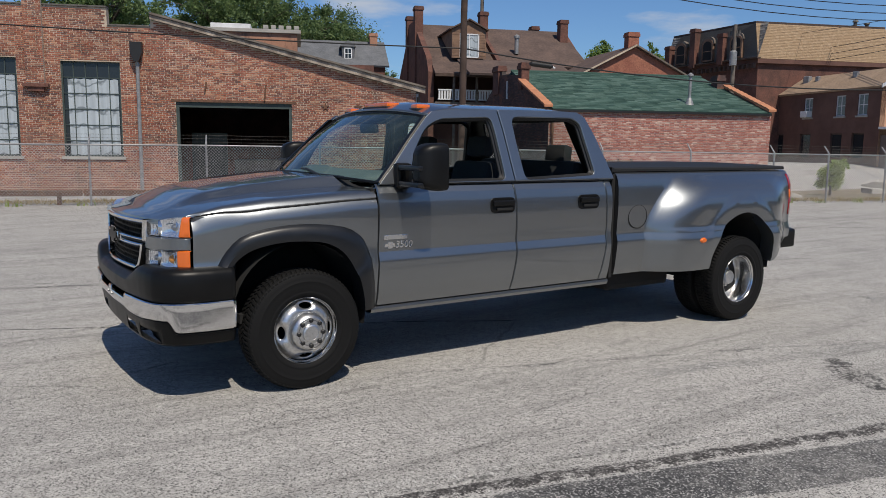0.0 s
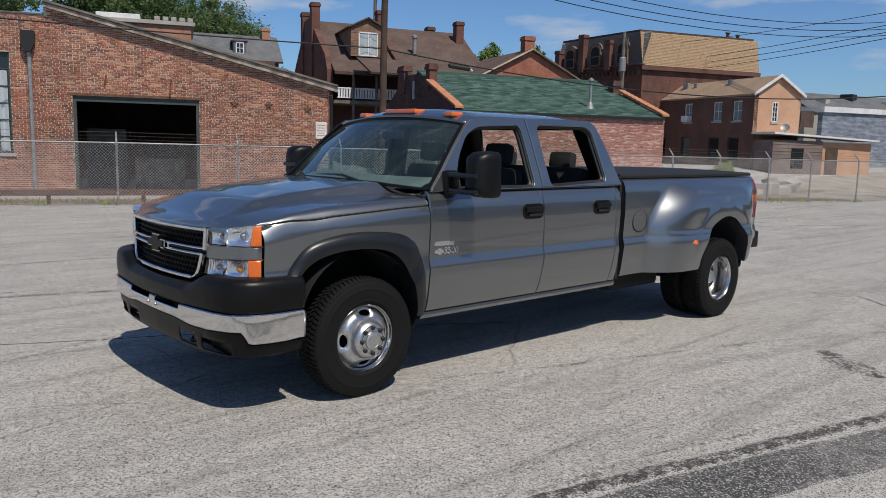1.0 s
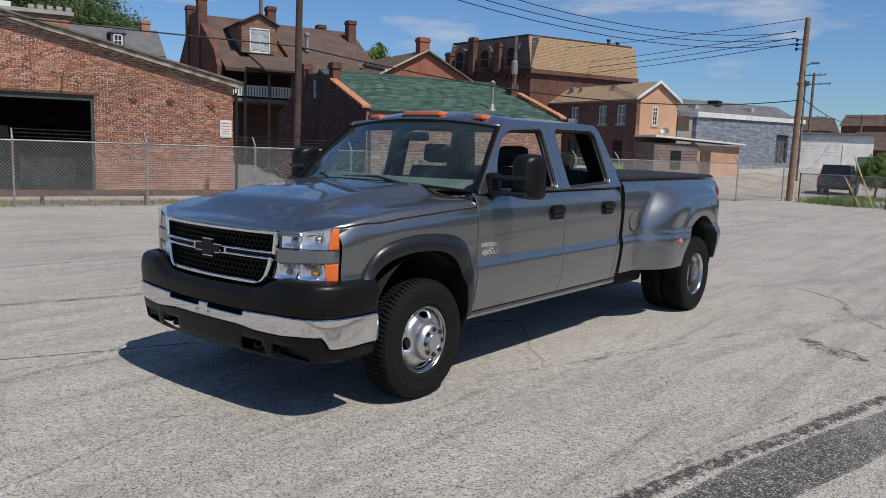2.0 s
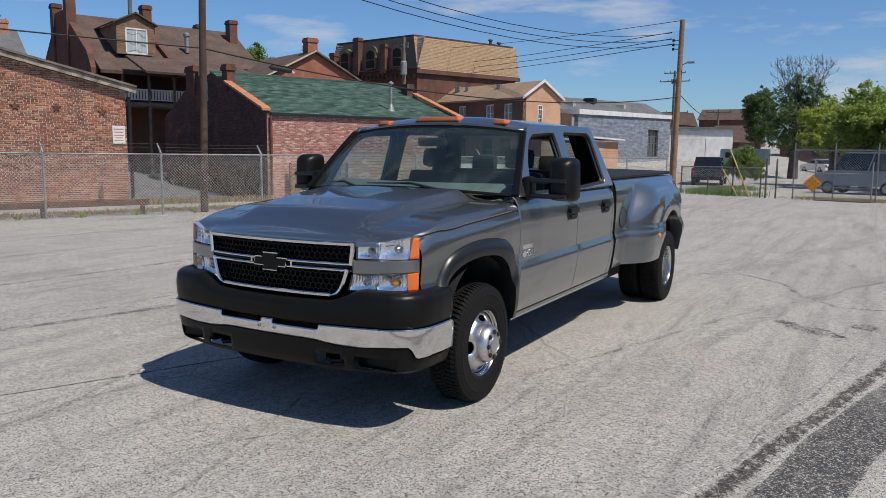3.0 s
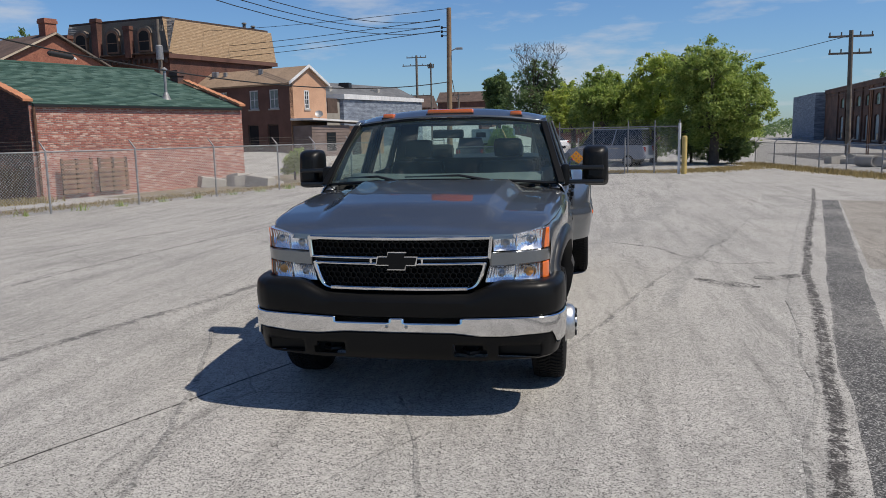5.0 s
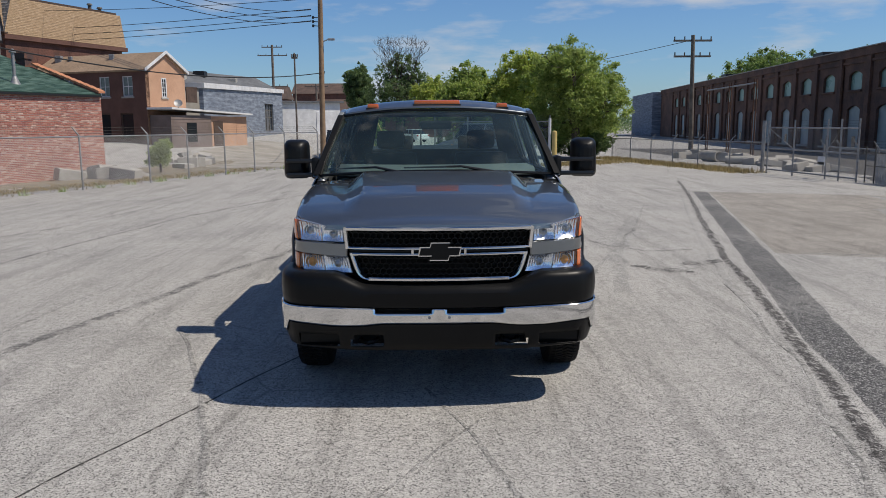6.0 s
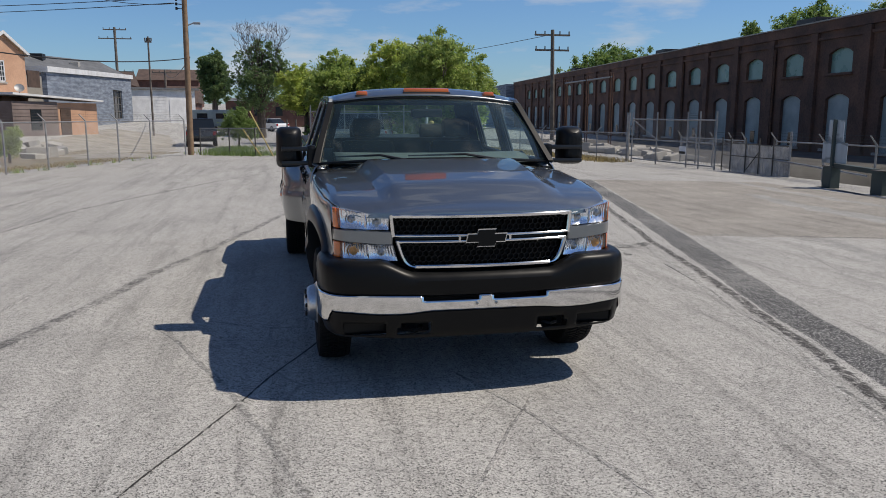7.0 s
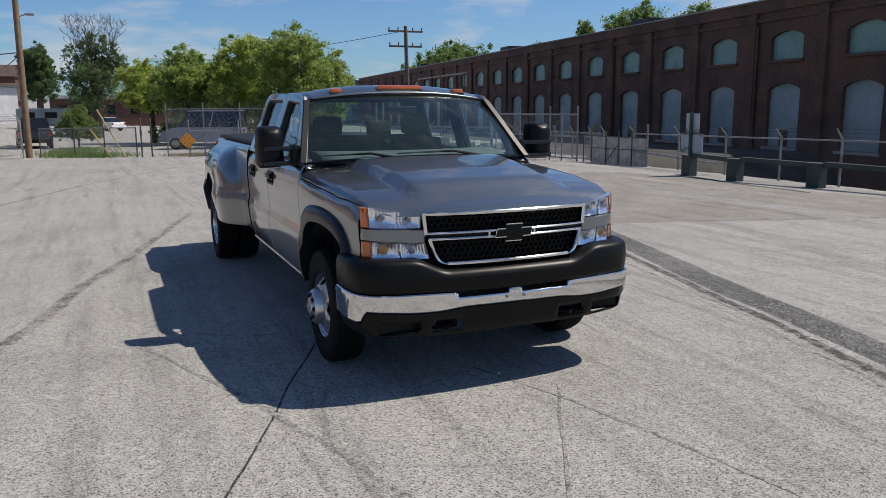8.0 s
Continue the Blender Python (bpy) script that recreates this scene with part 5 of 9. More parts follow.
# ---- mansard building ----
def mansard():
    ob = thing("mansard_building", "old brick building with tan shingled mansard roof", "building")
    k = Vector((-43.4, -26.1))
    left = Vector((-0.15, -0.99))
    r = Wall(k, -E1)
    P = lambda a, b, z: Vector((*(k + E1 * a + left * b), z))
    bm = bmesh.new()
    prism(bm, [P(0.45, 0.45, -1), P(10.2, 0.45, -1), P(10.2, 9.0, -1), P(0.45, 9.0, -1)], (0, 0, 8.3))
    part("wall", bm, "far_brick", ob)
    lo, hi = 7.4, 9.65
    foot = [P(0.25, 0.25, lo), P(10.4, 0.25, lo), P(10.4, 9.2, lo), P(0.25, 9.2, lo)]
    head = [P(0.0 + 0.1, 0.1 + 0.35, hi), P(9.9, 0.45, hi), P(9.9, 8.7, hi), P(0.45, 8.7, hi)]
    for i, mat in ((0, "shingle_tan"), (1, "shingle_tan"), (2, "shingle_grey"), (3, "slate")):
        j = (i + 1) % 4
        bm = bmesh.new()
        bm.faces.new([bm.verts.new(p) for p in (foot[i], foot[j], head[j], head[i])])
        bmesh.ops.solidify(bm, geom=bm.faces[:], thickness=0.1)
        part("mansard_slope", bm, mat, ob)
    v, q = shingle_skin(foot[0], foot[1], head[0], 22, 60, 0.014, 8)
    flatpart("shingles", v, q, "shingle_tan", ob, kind="stuff")
    bm = bmesh.new()
    prism(bm, [p + Vector((0, 0, 0.0)) for p in head], (0, 0, 0.14))
    part("roof_curb", bm, "wood_dark", ob)
    bm = bmesh.new()
    prism(bm, [P(0.2, 0.2, 7.1), P(10.5, 0.2, 7.1), P(10.5, 9.3, 7.1), P(0.2, 9.3, 7.1)], (0, 0, 0.28))
    part("cornice", bm, "tan_render", ob)
    lw = Wall(k, left)
    v, q = shingle_skin(foot[3] - Vector((0, 0, 0)), foot[0], head[3], 15, 38, 0.03, 9)
    flatpart("slates", v, q, "slate", ob, kind="stuff")
    for u in np.arange(0.3, 9.0, 0.42):
        corner_box(ob, lw, "bracket", float(u), float(u) + 0.15, -0.2, 0.05, 6.78, 7.08, "wood_dark", 0.02)
    corner_box(ob, lw, "eaves_moulding", -0.1, 9.3, -0.2, 0.14, 7.38, 7.46, "wood_dark", 0.02)

    def arched(parent, name, u0, u1, z0, z1, d0, d1, material):
        c, r = (u0 + u1) / 2, (u1 - u0) / 2
        ring = [(u0, z0), (u1, z0)] + [(c + r * math.cos(t), z1 + 0.75 * r * math.sin(t)) for t in (math.pi * j / 10 for j in range(11))]
        bm = bmesh.new()
        prism(bm, [lw.p(x, z, d0) for x, z in ring], lw.n * (d1 - d0))
        part(name, bm, material, parent)

    for u in (7.3, 4.6, 1.95):
        d = new("dormer")
        d.parent = ob
        arched(d, "dormer_surround", u - 0.52, u + 0.52, 7.55, 8.72, -1.0, 0.0, "wood_brown")
        arched(d, "dormer_recess", u - 0.4, u + 0.4, 7.66, 8.64, -0.1, 0.012, "dark_inside")
        corner_box(d, lw, "sash_bar", u - 0.4, u + 0.4, 0.014, 0.03, 8.22, 8.27, "wood_brown")
        arched(d, "dormer_hood", u - 0.62, u + 0.62, 8.74, 8.8, -1.0, -0.03, "wood_grey")
    for u in (3.2, 5.9, 8.5):
        brick_chimney(ob, k + left * u + E1 * 0.05, left, (0.5, 0.5), 7.2, {3.2: 9.3, 5.9: 9.95, 8.5: 9.0}[u], "far_brick")
    # vents and a stub stack on the flat top
    for a, h in ((8.0, 0.35), (8.9, 0.22)):
        bm = bmesh.new()
        lathe(bm, [(0.12, 0), (0.12, h), (0.2, h), (0.16, h + 0.1), (0.001, h + 0.12)], 10, Matrix.Translation(P(a, 0.9, hi + 0.12)))
        part("roof_vent", bm, "steel_dark", ob)


mansard()


# ---- brown painted house with tan gable ----
def tan_house():
    ob = thing("tan_gable_house", "two-storey brown house with tan brick gable", "house")
    c = Vector((-42.2, -17.3))
    F = lambda s, z, back=0.0: Vector((*(c + E1 * s + B1 * back), z))
    g = Wall(c + E1 * 3.55, -E1)
    holed_wall("gable_wall", g, 0, 3.55, -1, lerp_line([(0, 5.1), (1.8, 6.15), (3.55, 5.15)]), [(1.72, 2.18, 3.45, 4.65)], 0.3, "tan_brick", ob, breaks=(1.8,))
    sash(ob, g, 1.72, 2.18, 3.45, 4.65, -0.02, 2, 4, "white", "pane_dark", 0.07, "concrete")
    s = Wall(c + B1 * 12.2, -B1)
    if s.n.x < 0:
        s = Wall(c, B1)
    V = (lambda u: u) if s.o.x > -43 else (lambda u: 12.2 - u)
    holes = [(V(u) - 0.4, V(u) + 0.4, 3.5, 4.72) for u in (6.1, 3.2, 1.4)]
    doors = [(V(u) - 0.5, V(u) + 0.5, 1.0, 2.5) for u in (8.9, 6.2, 3.4, 1.6)]
    holed_wall("side_wall", s, 0, 12.2, -1, 5.15, holes + doors, 0.3, "tan_render", ob, d=0.004)
    for h in holes:
        sash(ob, s, *h, -0.08, 2, 2, "white", "pane", 0.06, "concrete")
    for h in doors:
        sash(ob, s, *h, -0.1, 1, 1, "wood_dark", "pane_dark", 0.08, None)
    corner_box(ob, s, "air_conditioner", V(6.1) - 0.3, V(6.1) + 0.3, -0.1, 0.35, 3.52, 3.9, "white", 0.02)
    for side, a in (("roof", -0.15), ("roof", 3.7)):
        roof_slab(side, ob, "shingle_dun", F(a, 5.08, -0.15), F(a, 5.08, 12.3), F(1.75, 6.25, -0.15), 0.12)
    for a in (-0.2, 3.75):
        bm = bmesh.new()
        prism(bm, [F(a, 4.95, -0.16), F(1.75, 6.13, -0.16), F(1.75, 6.31, -0.16), F(a, 5.13, -0.16)], (*(-B1 * 0.07), 0))
        part("verge_board", bm, "white", ob)
    corner_box(ob, s, "far_wall", *sorted((V(12.2), V(11.9))), -3.5, -0.31, -1, 5.1, "tan_render")
    # porch lean-to at the gable's foot
    corner_box(ob, g, "lean_to", -0.4, 3.4, 0.02, 1.6, -1, 2.35, "clapboard")
    for k in range(11):
        z = 0.1 + k * 0.2
        bm = bmesh.new()
        prism(bm, [g.p(-0.4, z, 1.625), g.p(3.42, z, 1.625), g.p(3.42, z + 0.19, 1.605), g.p(-0.4, z + 0.19, 1.605)], -g.n * 0.004)
        part("weatherboard", bm, "clapboard", ob)
    corner_box(ob, g, "lean_to", -3.2, -0.41, 0.02, 1.5, -1, 2.3, "tan_brick")
    bm = bmesh.new()
    prism(bm, [g.p(-4.6, 2.4, 1.9), g.p(3.6, 2.7, 1.9), g.p(3.6, 2.82, 1.9), g.p(-4.6, 2.5, 1.9)], -g.n * 1.9)
    part("lean_to_roof", bm, "white", ob)
    corner_box(ob, g, "lean_to_door", -1.7, -0.75, 1.502, 1.54, 0.3, 1.95, "wood_dark")
    corner_box(ob, g, "lean_to_window", 1.1, 2.0, 1.62, 1.65, 0.7, 1.9, "pane_dark")
    corner_box(ob, g, "lean_to_annexe", -4.4, -3.21, 0.02, 1.5, -1, 2.3, "tan_brick")
    for u, d in ((2.3, 1.3),):
        bm = bmesh.new()
        at = g.p(u, 3.05, d)
        lathe(bm, [(0.001, 0.0), (0.14, 0.02), (0.25, 0.07), (0.26, 0.08), (0.14, 0.032), (0.001, 0.012)], 16, pose(at.x, at.y, at.z, 60, 0, 70 + 30 * d))
        part("dish_reflector", bm, "steel", ob, "grey satellite dish", True)
        bm = bmesh.new()
        tube(bm, [g.p(u, 2.7, d), at], 0.025, 6)
        part("dish_mast", bm, "steel_dark", ob)
    for u, s in ((3.6, 0.14), (7.0, 0.12), (8.0, 0.2)):
        top = F(1.2, 6.0, u)
        bm = bmesh.new()
        box(bm, (top.x - s, top.y - s, 5.7), (top.x + s, top.y + s, 6.05 + s), None, 0.04)
        part("roof_vent", bm, "steel_dark" if s > 0.25 else "steel", ob)
    corner_box(ob, g, "balcony_rail", -1.1, -0.05, 0.0, 0.06, 3.2, 4.2, "wood_dark")


tan_house()


# ---- blue-grey block shed and the white garage beyond it ----
def sheds():
    ob = thing("block_shed", "long blue-grey block shed with a white fascia", "shed")
    a, b = Vector((-47.5, -15.4)), Vector((-71.0, -14.6))
    w = Wall(b, a - b)
    ln = (a - b).length
    if w.n.y < 0:
        w = Wall(a, b - a)
    wu = 0.23 * ln if w.o.x < -60 else 0.77 * ln
    hole = (wu - 1.6, wu + 1.6, 1.2, 3.6)
    holed_wall("wall", w, 0, ln, -1, lerp_line([(0, 4.75), (ln, 4.2)]) if w.o.x < -60 else lerp_line([(0, 4.2), (ln, 4.75)]), [hole], 0.3, "blue_block", ob)
    sash(ob, w, *hole, -0.15, 3, 4, "steel_dark", "pane_dark", 0.08, None)
    bm = bmesh.new()
    z0, z1 = (4.75, 4.2) if w.o.x < -60 else (4.2, 4.75)
    prism(bm, [w.p(-0.2, z0, 0.15), w.p(ln + 0.2, z1, 0.15), w.p(ln + 0.2, z1 + 0.35, 0.15), w.p(-0.2, z0 + 0.35, 0.15)], -w.n * 3.5)
    part("roof", bm, "white", ob)
    ob = thing("white_garage", "white clapboard garage with a wide door", "garage")
    g = Wall((-74.5, -9.4), Vector((3.0, -5.2)))
    if g.n.x < 0:
        g = Wall((-71.5, -14.6), Vector((-3.0, 5.2)))
    corner_box(ob, g, "wall", 0, 6.2, -3, 0, -1, 3.85, "white")
    for z in np.arange(-0.2, 3.6, 0.28):
        corner_box(ob, g, "clapboard", 2.9, 6.2, 0.002, 0.03, float(z), float(z) + 0.25, "white")
    corner_box(ob, g, "garage_door", 0.7, 2.6, 0.004, 0.05, -0.6, 3.0, "white", 0.01)
    corner_box(ob, g, "roof", -0.3, 6.6, -3.2, 0.3, 3.86, 4.05, "shingle_grey")
    ob = thing("grey_warehouse", "long low grey warehouse with roof vents", "building")
    ra, rb = Vector((-62.0, -24.6, 6.5)), Vector((-73.0, -17.6, 6.2))
    near = Vector((1.73, 2.69, -1.35))
    back = Vector((-1.73, -2.69, -1.35))
    bm = bmesh.new()
    prism(bm, [ra + near, ra, ra + back, ra + back - Vector((0, 0, 6.2)), ra + near - Vector((0, 0, 6.2))], rb - ra)
    part("wall", bm, "concrete", ob)
    for o in (near, back):
        bm = bmesh.new()
        lift = Vector((0, 0, 0.06))
        prism(bm, [ra + lift, ra + o * 1.08 + lift, rb + o * 1.08 + lift, rb + lift], (0, 0, 0.12))
        part("roof_slope", bm, "shingle_grey", ob)
    for k, o, s in ((0.42, 0.25, 0.5), (0.18, 0.6, 0.4), (0.66, 0.5, 0.35)):
        c = ra.lerp(rb, k) + near * o
        bm = bmesh.new()
        box(bm, (c.x - s, c.y - s, c.z - 0.1), (c.x + s, c.y + s, c.z + 0.75 * s + 0.15), None, 0.04)
        part("roof_vent", bm, "black" if k == 0.42 else "concrete", ob)


sheds()


# ---- long brick factory ----
def factory():
    ob = thing("brick_factory", "long dark brick factory with tall arched windows", "factory")
    w = Wall((-128, 39.3), (0.995, -0.0995))
    if w.n.y > 0:
        w = Wall((-2, 26.7), (-0.995, 0.0995))
    back = w.o.x > -60
    ln = 126.6
    ux = lambda x: (w.o.x - x) / 0.995 if back else (x - w.o.x) / 0.995
    xs = [-19.3 - 4.83 * k for k in range(-3, 21)]
    holes = []
    for x in xs:
        u = ux(x)
        holes += [(u - 1.12, u + 1.12, -0.3, 2.87), (u - 1.12, u + 1.12, 4.02, 5.42)]
    holed_wall("wall", w, 0, ln, -3.4, 6.75, holes, 0.45, "factory_brick", ob)
    corner_box(ob, w, "parapet", 0, ln, -0.3, 0.16, 6.42, 7.0, "factory_brick", 0.02)
    corner_box(ob, w, "parapet_cap", 0, ln, -0.36, 0.24, 7.002, 7.08, "concrete", 0.01)
    corner_box(ob, w, "string_course", 0, ln, 0.002, 0.12, 5.95, 6.12, "factory_brick", 0.01)
    bm = bmesh.new()
    prism(bm, [w.p(0, 6.4, -0.46), w.p(ln, 6.4, -0.46), w.p(ln, 7.6, -12), w.p(0, 7.6, -12)], (0, 0, 0.1))
    part("roof", bm, "shingle_grey", ob)
    for k, x in enumerate(xs):
        u = ux(x)
        corner_box(ob, w, "pilaster", u + 2.415 - 0.32, u + 2.415 + 0.32, 0.002, 0.2, -3.4, 6.4, "factory_brick", 0.015)
        for z0, z1, mat, nm in ((-0.3, 2.55, "factory_board", "boarded_window"), (4.02, 5.1, "factory_pane", "upper_window")):
            win = new(nm)
            win.parent = ob
            corner_box(win, w, "panel", u - 1.12, u + 1.12, -0.24, -0.2, z0, z1 + 0.35, mat)
            # segmental arch infill over the opening
            n = 12
            arc = [w.p(u - 1.12 + 2.24 * i / n, z1 + 0.315 * math.sin(math.pi * i / n) ** 0.8, 0.003) for i in range(n + 1)]
            bm = bmesh.new()
            prism(bm, arc + [w.p(u + 1.12, z1 + 0.322, 0.003), w.p(u - 1.12, z1 + 0.322, 0.003)], -w.n * 0.19)
            part("arch_brickwork", bm, "factory_brick", win)
            corner_box(win, w, "sill", u - 1.25, u + 1.25, -0.2, 0.14, z0 - 0.14, z0, "concrete" if z0 < 0 else "factory_brick", 0.01)
            if z0 < 0 and k % 3:
                corner_box(win, w, "small_pane", u - 0.25, u + 0.3, -0.2, -0.17, -0.25, 0.55, "pane_dark")
        if k % 3 == 1:
            bm = bmesh.new()
            v0 = u + 2.0
            tube(bm, [w.p(v0, 5.8, 0.12), w.p(v0, -1, 0.12)], 0.07, 8)
            part("downpipe", bm, "rust", ob, smooth=True)
    for x in (-38, -62, -92):
        u = ux(x)
        corner_box(ob, w, "roof_box", u, u + 2.2, -2.5, -0.9, 6.9, 7.6, "black", 0.03)
    far = thing("grey_shed", "low grey metal shed at the factory's far end", "shed")
    g = Wall((-150, 40.5), (1, -0.1))
    corner_box(far, g, "wall", 0, 22, -0.5, 8, -1, 6.8, "blue_block")


factory()

# ---- fence and gates at the far end of the lot ----
W_POSTS = [(-33.0, -5.0), (-32.0, -3.6), (-31.2, -2.4), (-30.3, -1.15)]
chain_fence("weathered chain-link fence beside the side street", W_POSTS, 1.25, arms=False, pitch=0.07, dark=True)
for y0 in (-0.95, -0.55):
    gp = thing("gate_post", "dark steel gate post at the street entrance", "post", grounded(-30.25 + 0.1 * y0, y0, -0.1), group="street gate posts")
    bm = bmesh.new()
    tube(bm, [(0, 0, 0), (0, 0, 1.75)], 0.033, 8)
    part("shaft", bm, "steel_dark", gp, smooth=True)
    bm = bmesh.new()
    box(bm, (-0.045, -0.045, 1.05), (0.045, 0.045, 1.25), None, 0.01)
    part("latch_box", bm, "steel_dark", gp)
ch = thing("gate_chain", "low sagging steel chain across the street entrance", "chain")
bm = bmesh.new()
tube(bm, [Vector((-30.2, -0.5, 0.35)).lerp(Vector((-29.9, 0.8, 0.3)), k / 10) - Vector((0, 0, 0.25 * (k / 10) * (1 - k / 10))) for k in range(11)], 0.018, 6)
part("links", bm, "steel_dark", ch)
TALL = [(-30.35, 0.1), (-29.95, 1.6), (-29.6, 3.1), (-29.3, 4.2), (-29.02, 5.2)]
chain_fence("tall galvanised chain-link fence with wire strands on top", TALL, 2.02, arms=True, out=(0, 0.01), pitch=0.07, gauge=0.0022)
gate = thing("low_gate", "low chain-link gate with steel tube rails", "gate")
for z in (0.02, 0.55, 1.1):
    bm = bmesh.new()
    tube(bm, [(-29.75, 0.95, -0.22 + z), (-29.25, 2.95, -0.22 + z)], 0.022, 8)
    part("gate_rail", bm, "steel", gate, smooth=True)
for p in ((-29.75, 0.95), (-29.25, 2.95)):
    bm = bmesh.new()
    tube(bm, [(*p, -0.3), (*p, 1.35)], 0.03, 8)
    part("gate_upright", bm, "steel", gate, smooth=True)
chain_link(gate, (-29.75, 0.95), (-29.25, 2.95), -0.2, -0.2, 1.08, 0.07)
sg = thing("warning_sign", "amber diamond sign with dark studs on the gate", "sign", (-29.66, 0.86, 0.47))
bm = bmesh.new()
prism(bm, [(0, 0, -0.34), (0.0, 0.34, 0), (0, 0, 0.34), (0.0, -0.34, 0)], (0.012, 0, 0))
part("panel", bm, "orange_sign", sg)
for i in (-1, 0, 1):
    for j in (-1, 0, 1):
        bm = bmesh.new()
        lathe(bm, [(0.042, 0.0), (0.036, 0.016), (0.001, 0.018)], 12, pose(0.012, (i - j) * 0.105, (i + j) * 0.105, 0, 90, 0))
        part("stud", bm, "coping", sg)
yp = thing("yellow_bollard", "tall yellow steel bollard beside the gate", "bollard", grounded(-28.9, 5.4, -0.1))
bm = bmesh.new()
lathe(bm, [(0.11, 0), (0.11, 1.62), (0.1, 1.68), (0.06, 1.71), (0.001, 1.72)], 20)
part("shaft", bm, "yellow", yp, smooth=True)
wp = thing("white_post", "white painted steel gate post", "post", grounded(-29.0, 5.2, -0.1))
bm = bmesh.new()
tube(bm, [(0, 0, 0), (0, 0, 2.25)], 0.06, 12)
part("shaft", bm, "white", wp, smooth=True)
for a, b in (((-30.96, -2.11, -0.3), (-31.57, -2.94, 0.97)), ((-30.56, -1.57, -0.3), (-31.32, -2.6, 1.8))):
    gy = thing("guy_guard", "yellow slanted guy-wire guard tube", "guy guard", group="guy-wire guards")
    bm = bmesh.new()
    tube(bm, [a, b], 0.028, 8)
    part("tube", bm, "yellow", gy, smooth=True)

# ---- fence, gate and bollards before the factory ----
FW = [(x, 14.2 - 0.089 * (x + 16.5)) for x in (-16.6, -14.05, -11.85, -9.72, -7.77, -5.6, -3.4, -1.2, 1.0)]
chain_fence("galvanised chain-link fence with barbed wire before the factory", FW, 1.08, out=(0.1, -0.99), pitch=0.065, gauge=0.0016, mesh="steel_dark")
low = thing("pipe_rail", "low pale pipe rail in front of the factory fence", "rail")
bm = bmesh.new()
tube(bm, [(-16.5, 14.1, 0.28), (-12.0, 13.7, 0.12)], 0.03, 8)
part("pipe", bm, "steel", low, smooth=True)
LEFT = [(-25.1, 13.1), (-27.2, 12.6), (-29.4, 12.0), (-31.8, 11.6), (-34.5, 11.3), (-37.5, 11.0), (-41, 10.8)]
chain_fence("chain-link fence along the factory yard", LEFT, 1.2, out=(0.1, 0.9), pitch=0.075)
tg = thing("yard_gate", "double steel-tube chain-link yard gate", "gate")
GATE = [(-25.2, 13.15), (-24.85, 13.18), (-23.0, 13.34), (-20.95, 13.52), (-20.2, 13.59), (-19.3, 13.7)]
for i, p in enumerate(GATE):
    z = ground_z(*p)
    bm = bmesh.new()
    tube(bm, [(*p, z - 0.1), (*p, z + 2.05)], 0.075 if i == 0 else 0.03, 10)
    part("gate_upright", bm, "steel", tg, smooth=True)
for z in (0.14, 0.95, 1.76):
    bm = bmesh.new()
    tube(bm, [(*GATE[1], z - 0.27), (*GATE[-1], z - 0.27)], 0.026, 8)
    part("gate_rail", bm, "steel", tg, smooth=True)
for z in (1.86, 1.94, 2.02):
    bm = bmesh.new()
    tube(bm, [(*GATE[1], z - 0.27), (*GATE[-1], z - 0.29)], 0.005, 4)
    part("barbed_wire", bm, "steel_dark", tg)
for a, b in ((1, 2), (4, 3)):
    bm = bmesh.new()
    tube(bm, [(*GATE[a], 1.48), (*GATE[b], 0.7)], 0.014, 6)
    part("gate_brace", bm, "steel", tg, smooth=True)
chain_link(tg, GATE[1], GATE[-1], -0.26, -0.26, 1.76, 0.07, 0.0018)
bm = bmesh.new()
box(bm, (-21.35, 13.43, 0.22), (-20.85, 13.45, 0.52), None, 0.004)
part("gate_notice", bm, "white", tg, "small white notice plate")
bm = bmesh.new()
box(bm, (-21.33, 13.424, 0.24), (-20.87, 13.428, 0.33), None)
part("notice_bar", bm, "black", tg)
chain_fence("chain-link fence deeper in the factory yard", [(-25.0, 15.5), (-23.4, 15.3), (-21.8, 15.1), (-20.2, 14.9), (-18.9, 14.6)], 1.05, out=(0.3, -0.9), pitch=0.075)
sl = thing("slat_fence", "weathered grey privacy-slat fence panels", "fence")
sw = Wall((-19.25, 13.98), (0.9975, 0.0506))
for k in range(56):
    u = 0.5 + k * 0.053
    bm = bmesh.new()
    h = 0.7 + 0.02 * math.sin(k * 3.1) + 0.012 * math.sin(k * 1.3)
    box(bm, (u, 0.006 * math.sin(k * 2.3), -0.28), (u + 0.043, 0.014 + 0.006 * math.sin(k * 2.3), h), sw.m)
    part("slat", bm, "slat_grey", sl)
for u in (0.0, 0.48, 1.3, 2.0, 2.7, 3.48):
    bm = bmesh.new()
    tube(bm, [sw.p(u, -0.35, -0.03), sw.p(u, 1.18 if u > 3 else 0.92, -0.03)], 0.035 if u > 3 else 0.022, 8)
    part("post", bm, "steel_dark" if u < 3 else "steel", sl, smooth=True)
for z in (0.3, 0.72):
    bm = bmesh.new()
    tube(bm, [sw.p(0, z, -0.025), sw.p(3.48, z, -0.025)], 0.014, 6)
    part("rail", bm, "steel_dark", sl)
bm = bmesh.new()
tube(bm, [sw.p(1.3, -0.2, -0.025), sw.p(2.0, 0.5, -0.025)], 0.016, 6)
part("brace", bm, "steel_dark", sl)
chain_link(sl, tuple(sw.p(0, 0, -0.03))[:2], tuple(sw.p(3.48, 0, -0.03))[:2], -0.26, -0.26, 0.98, 0.07)


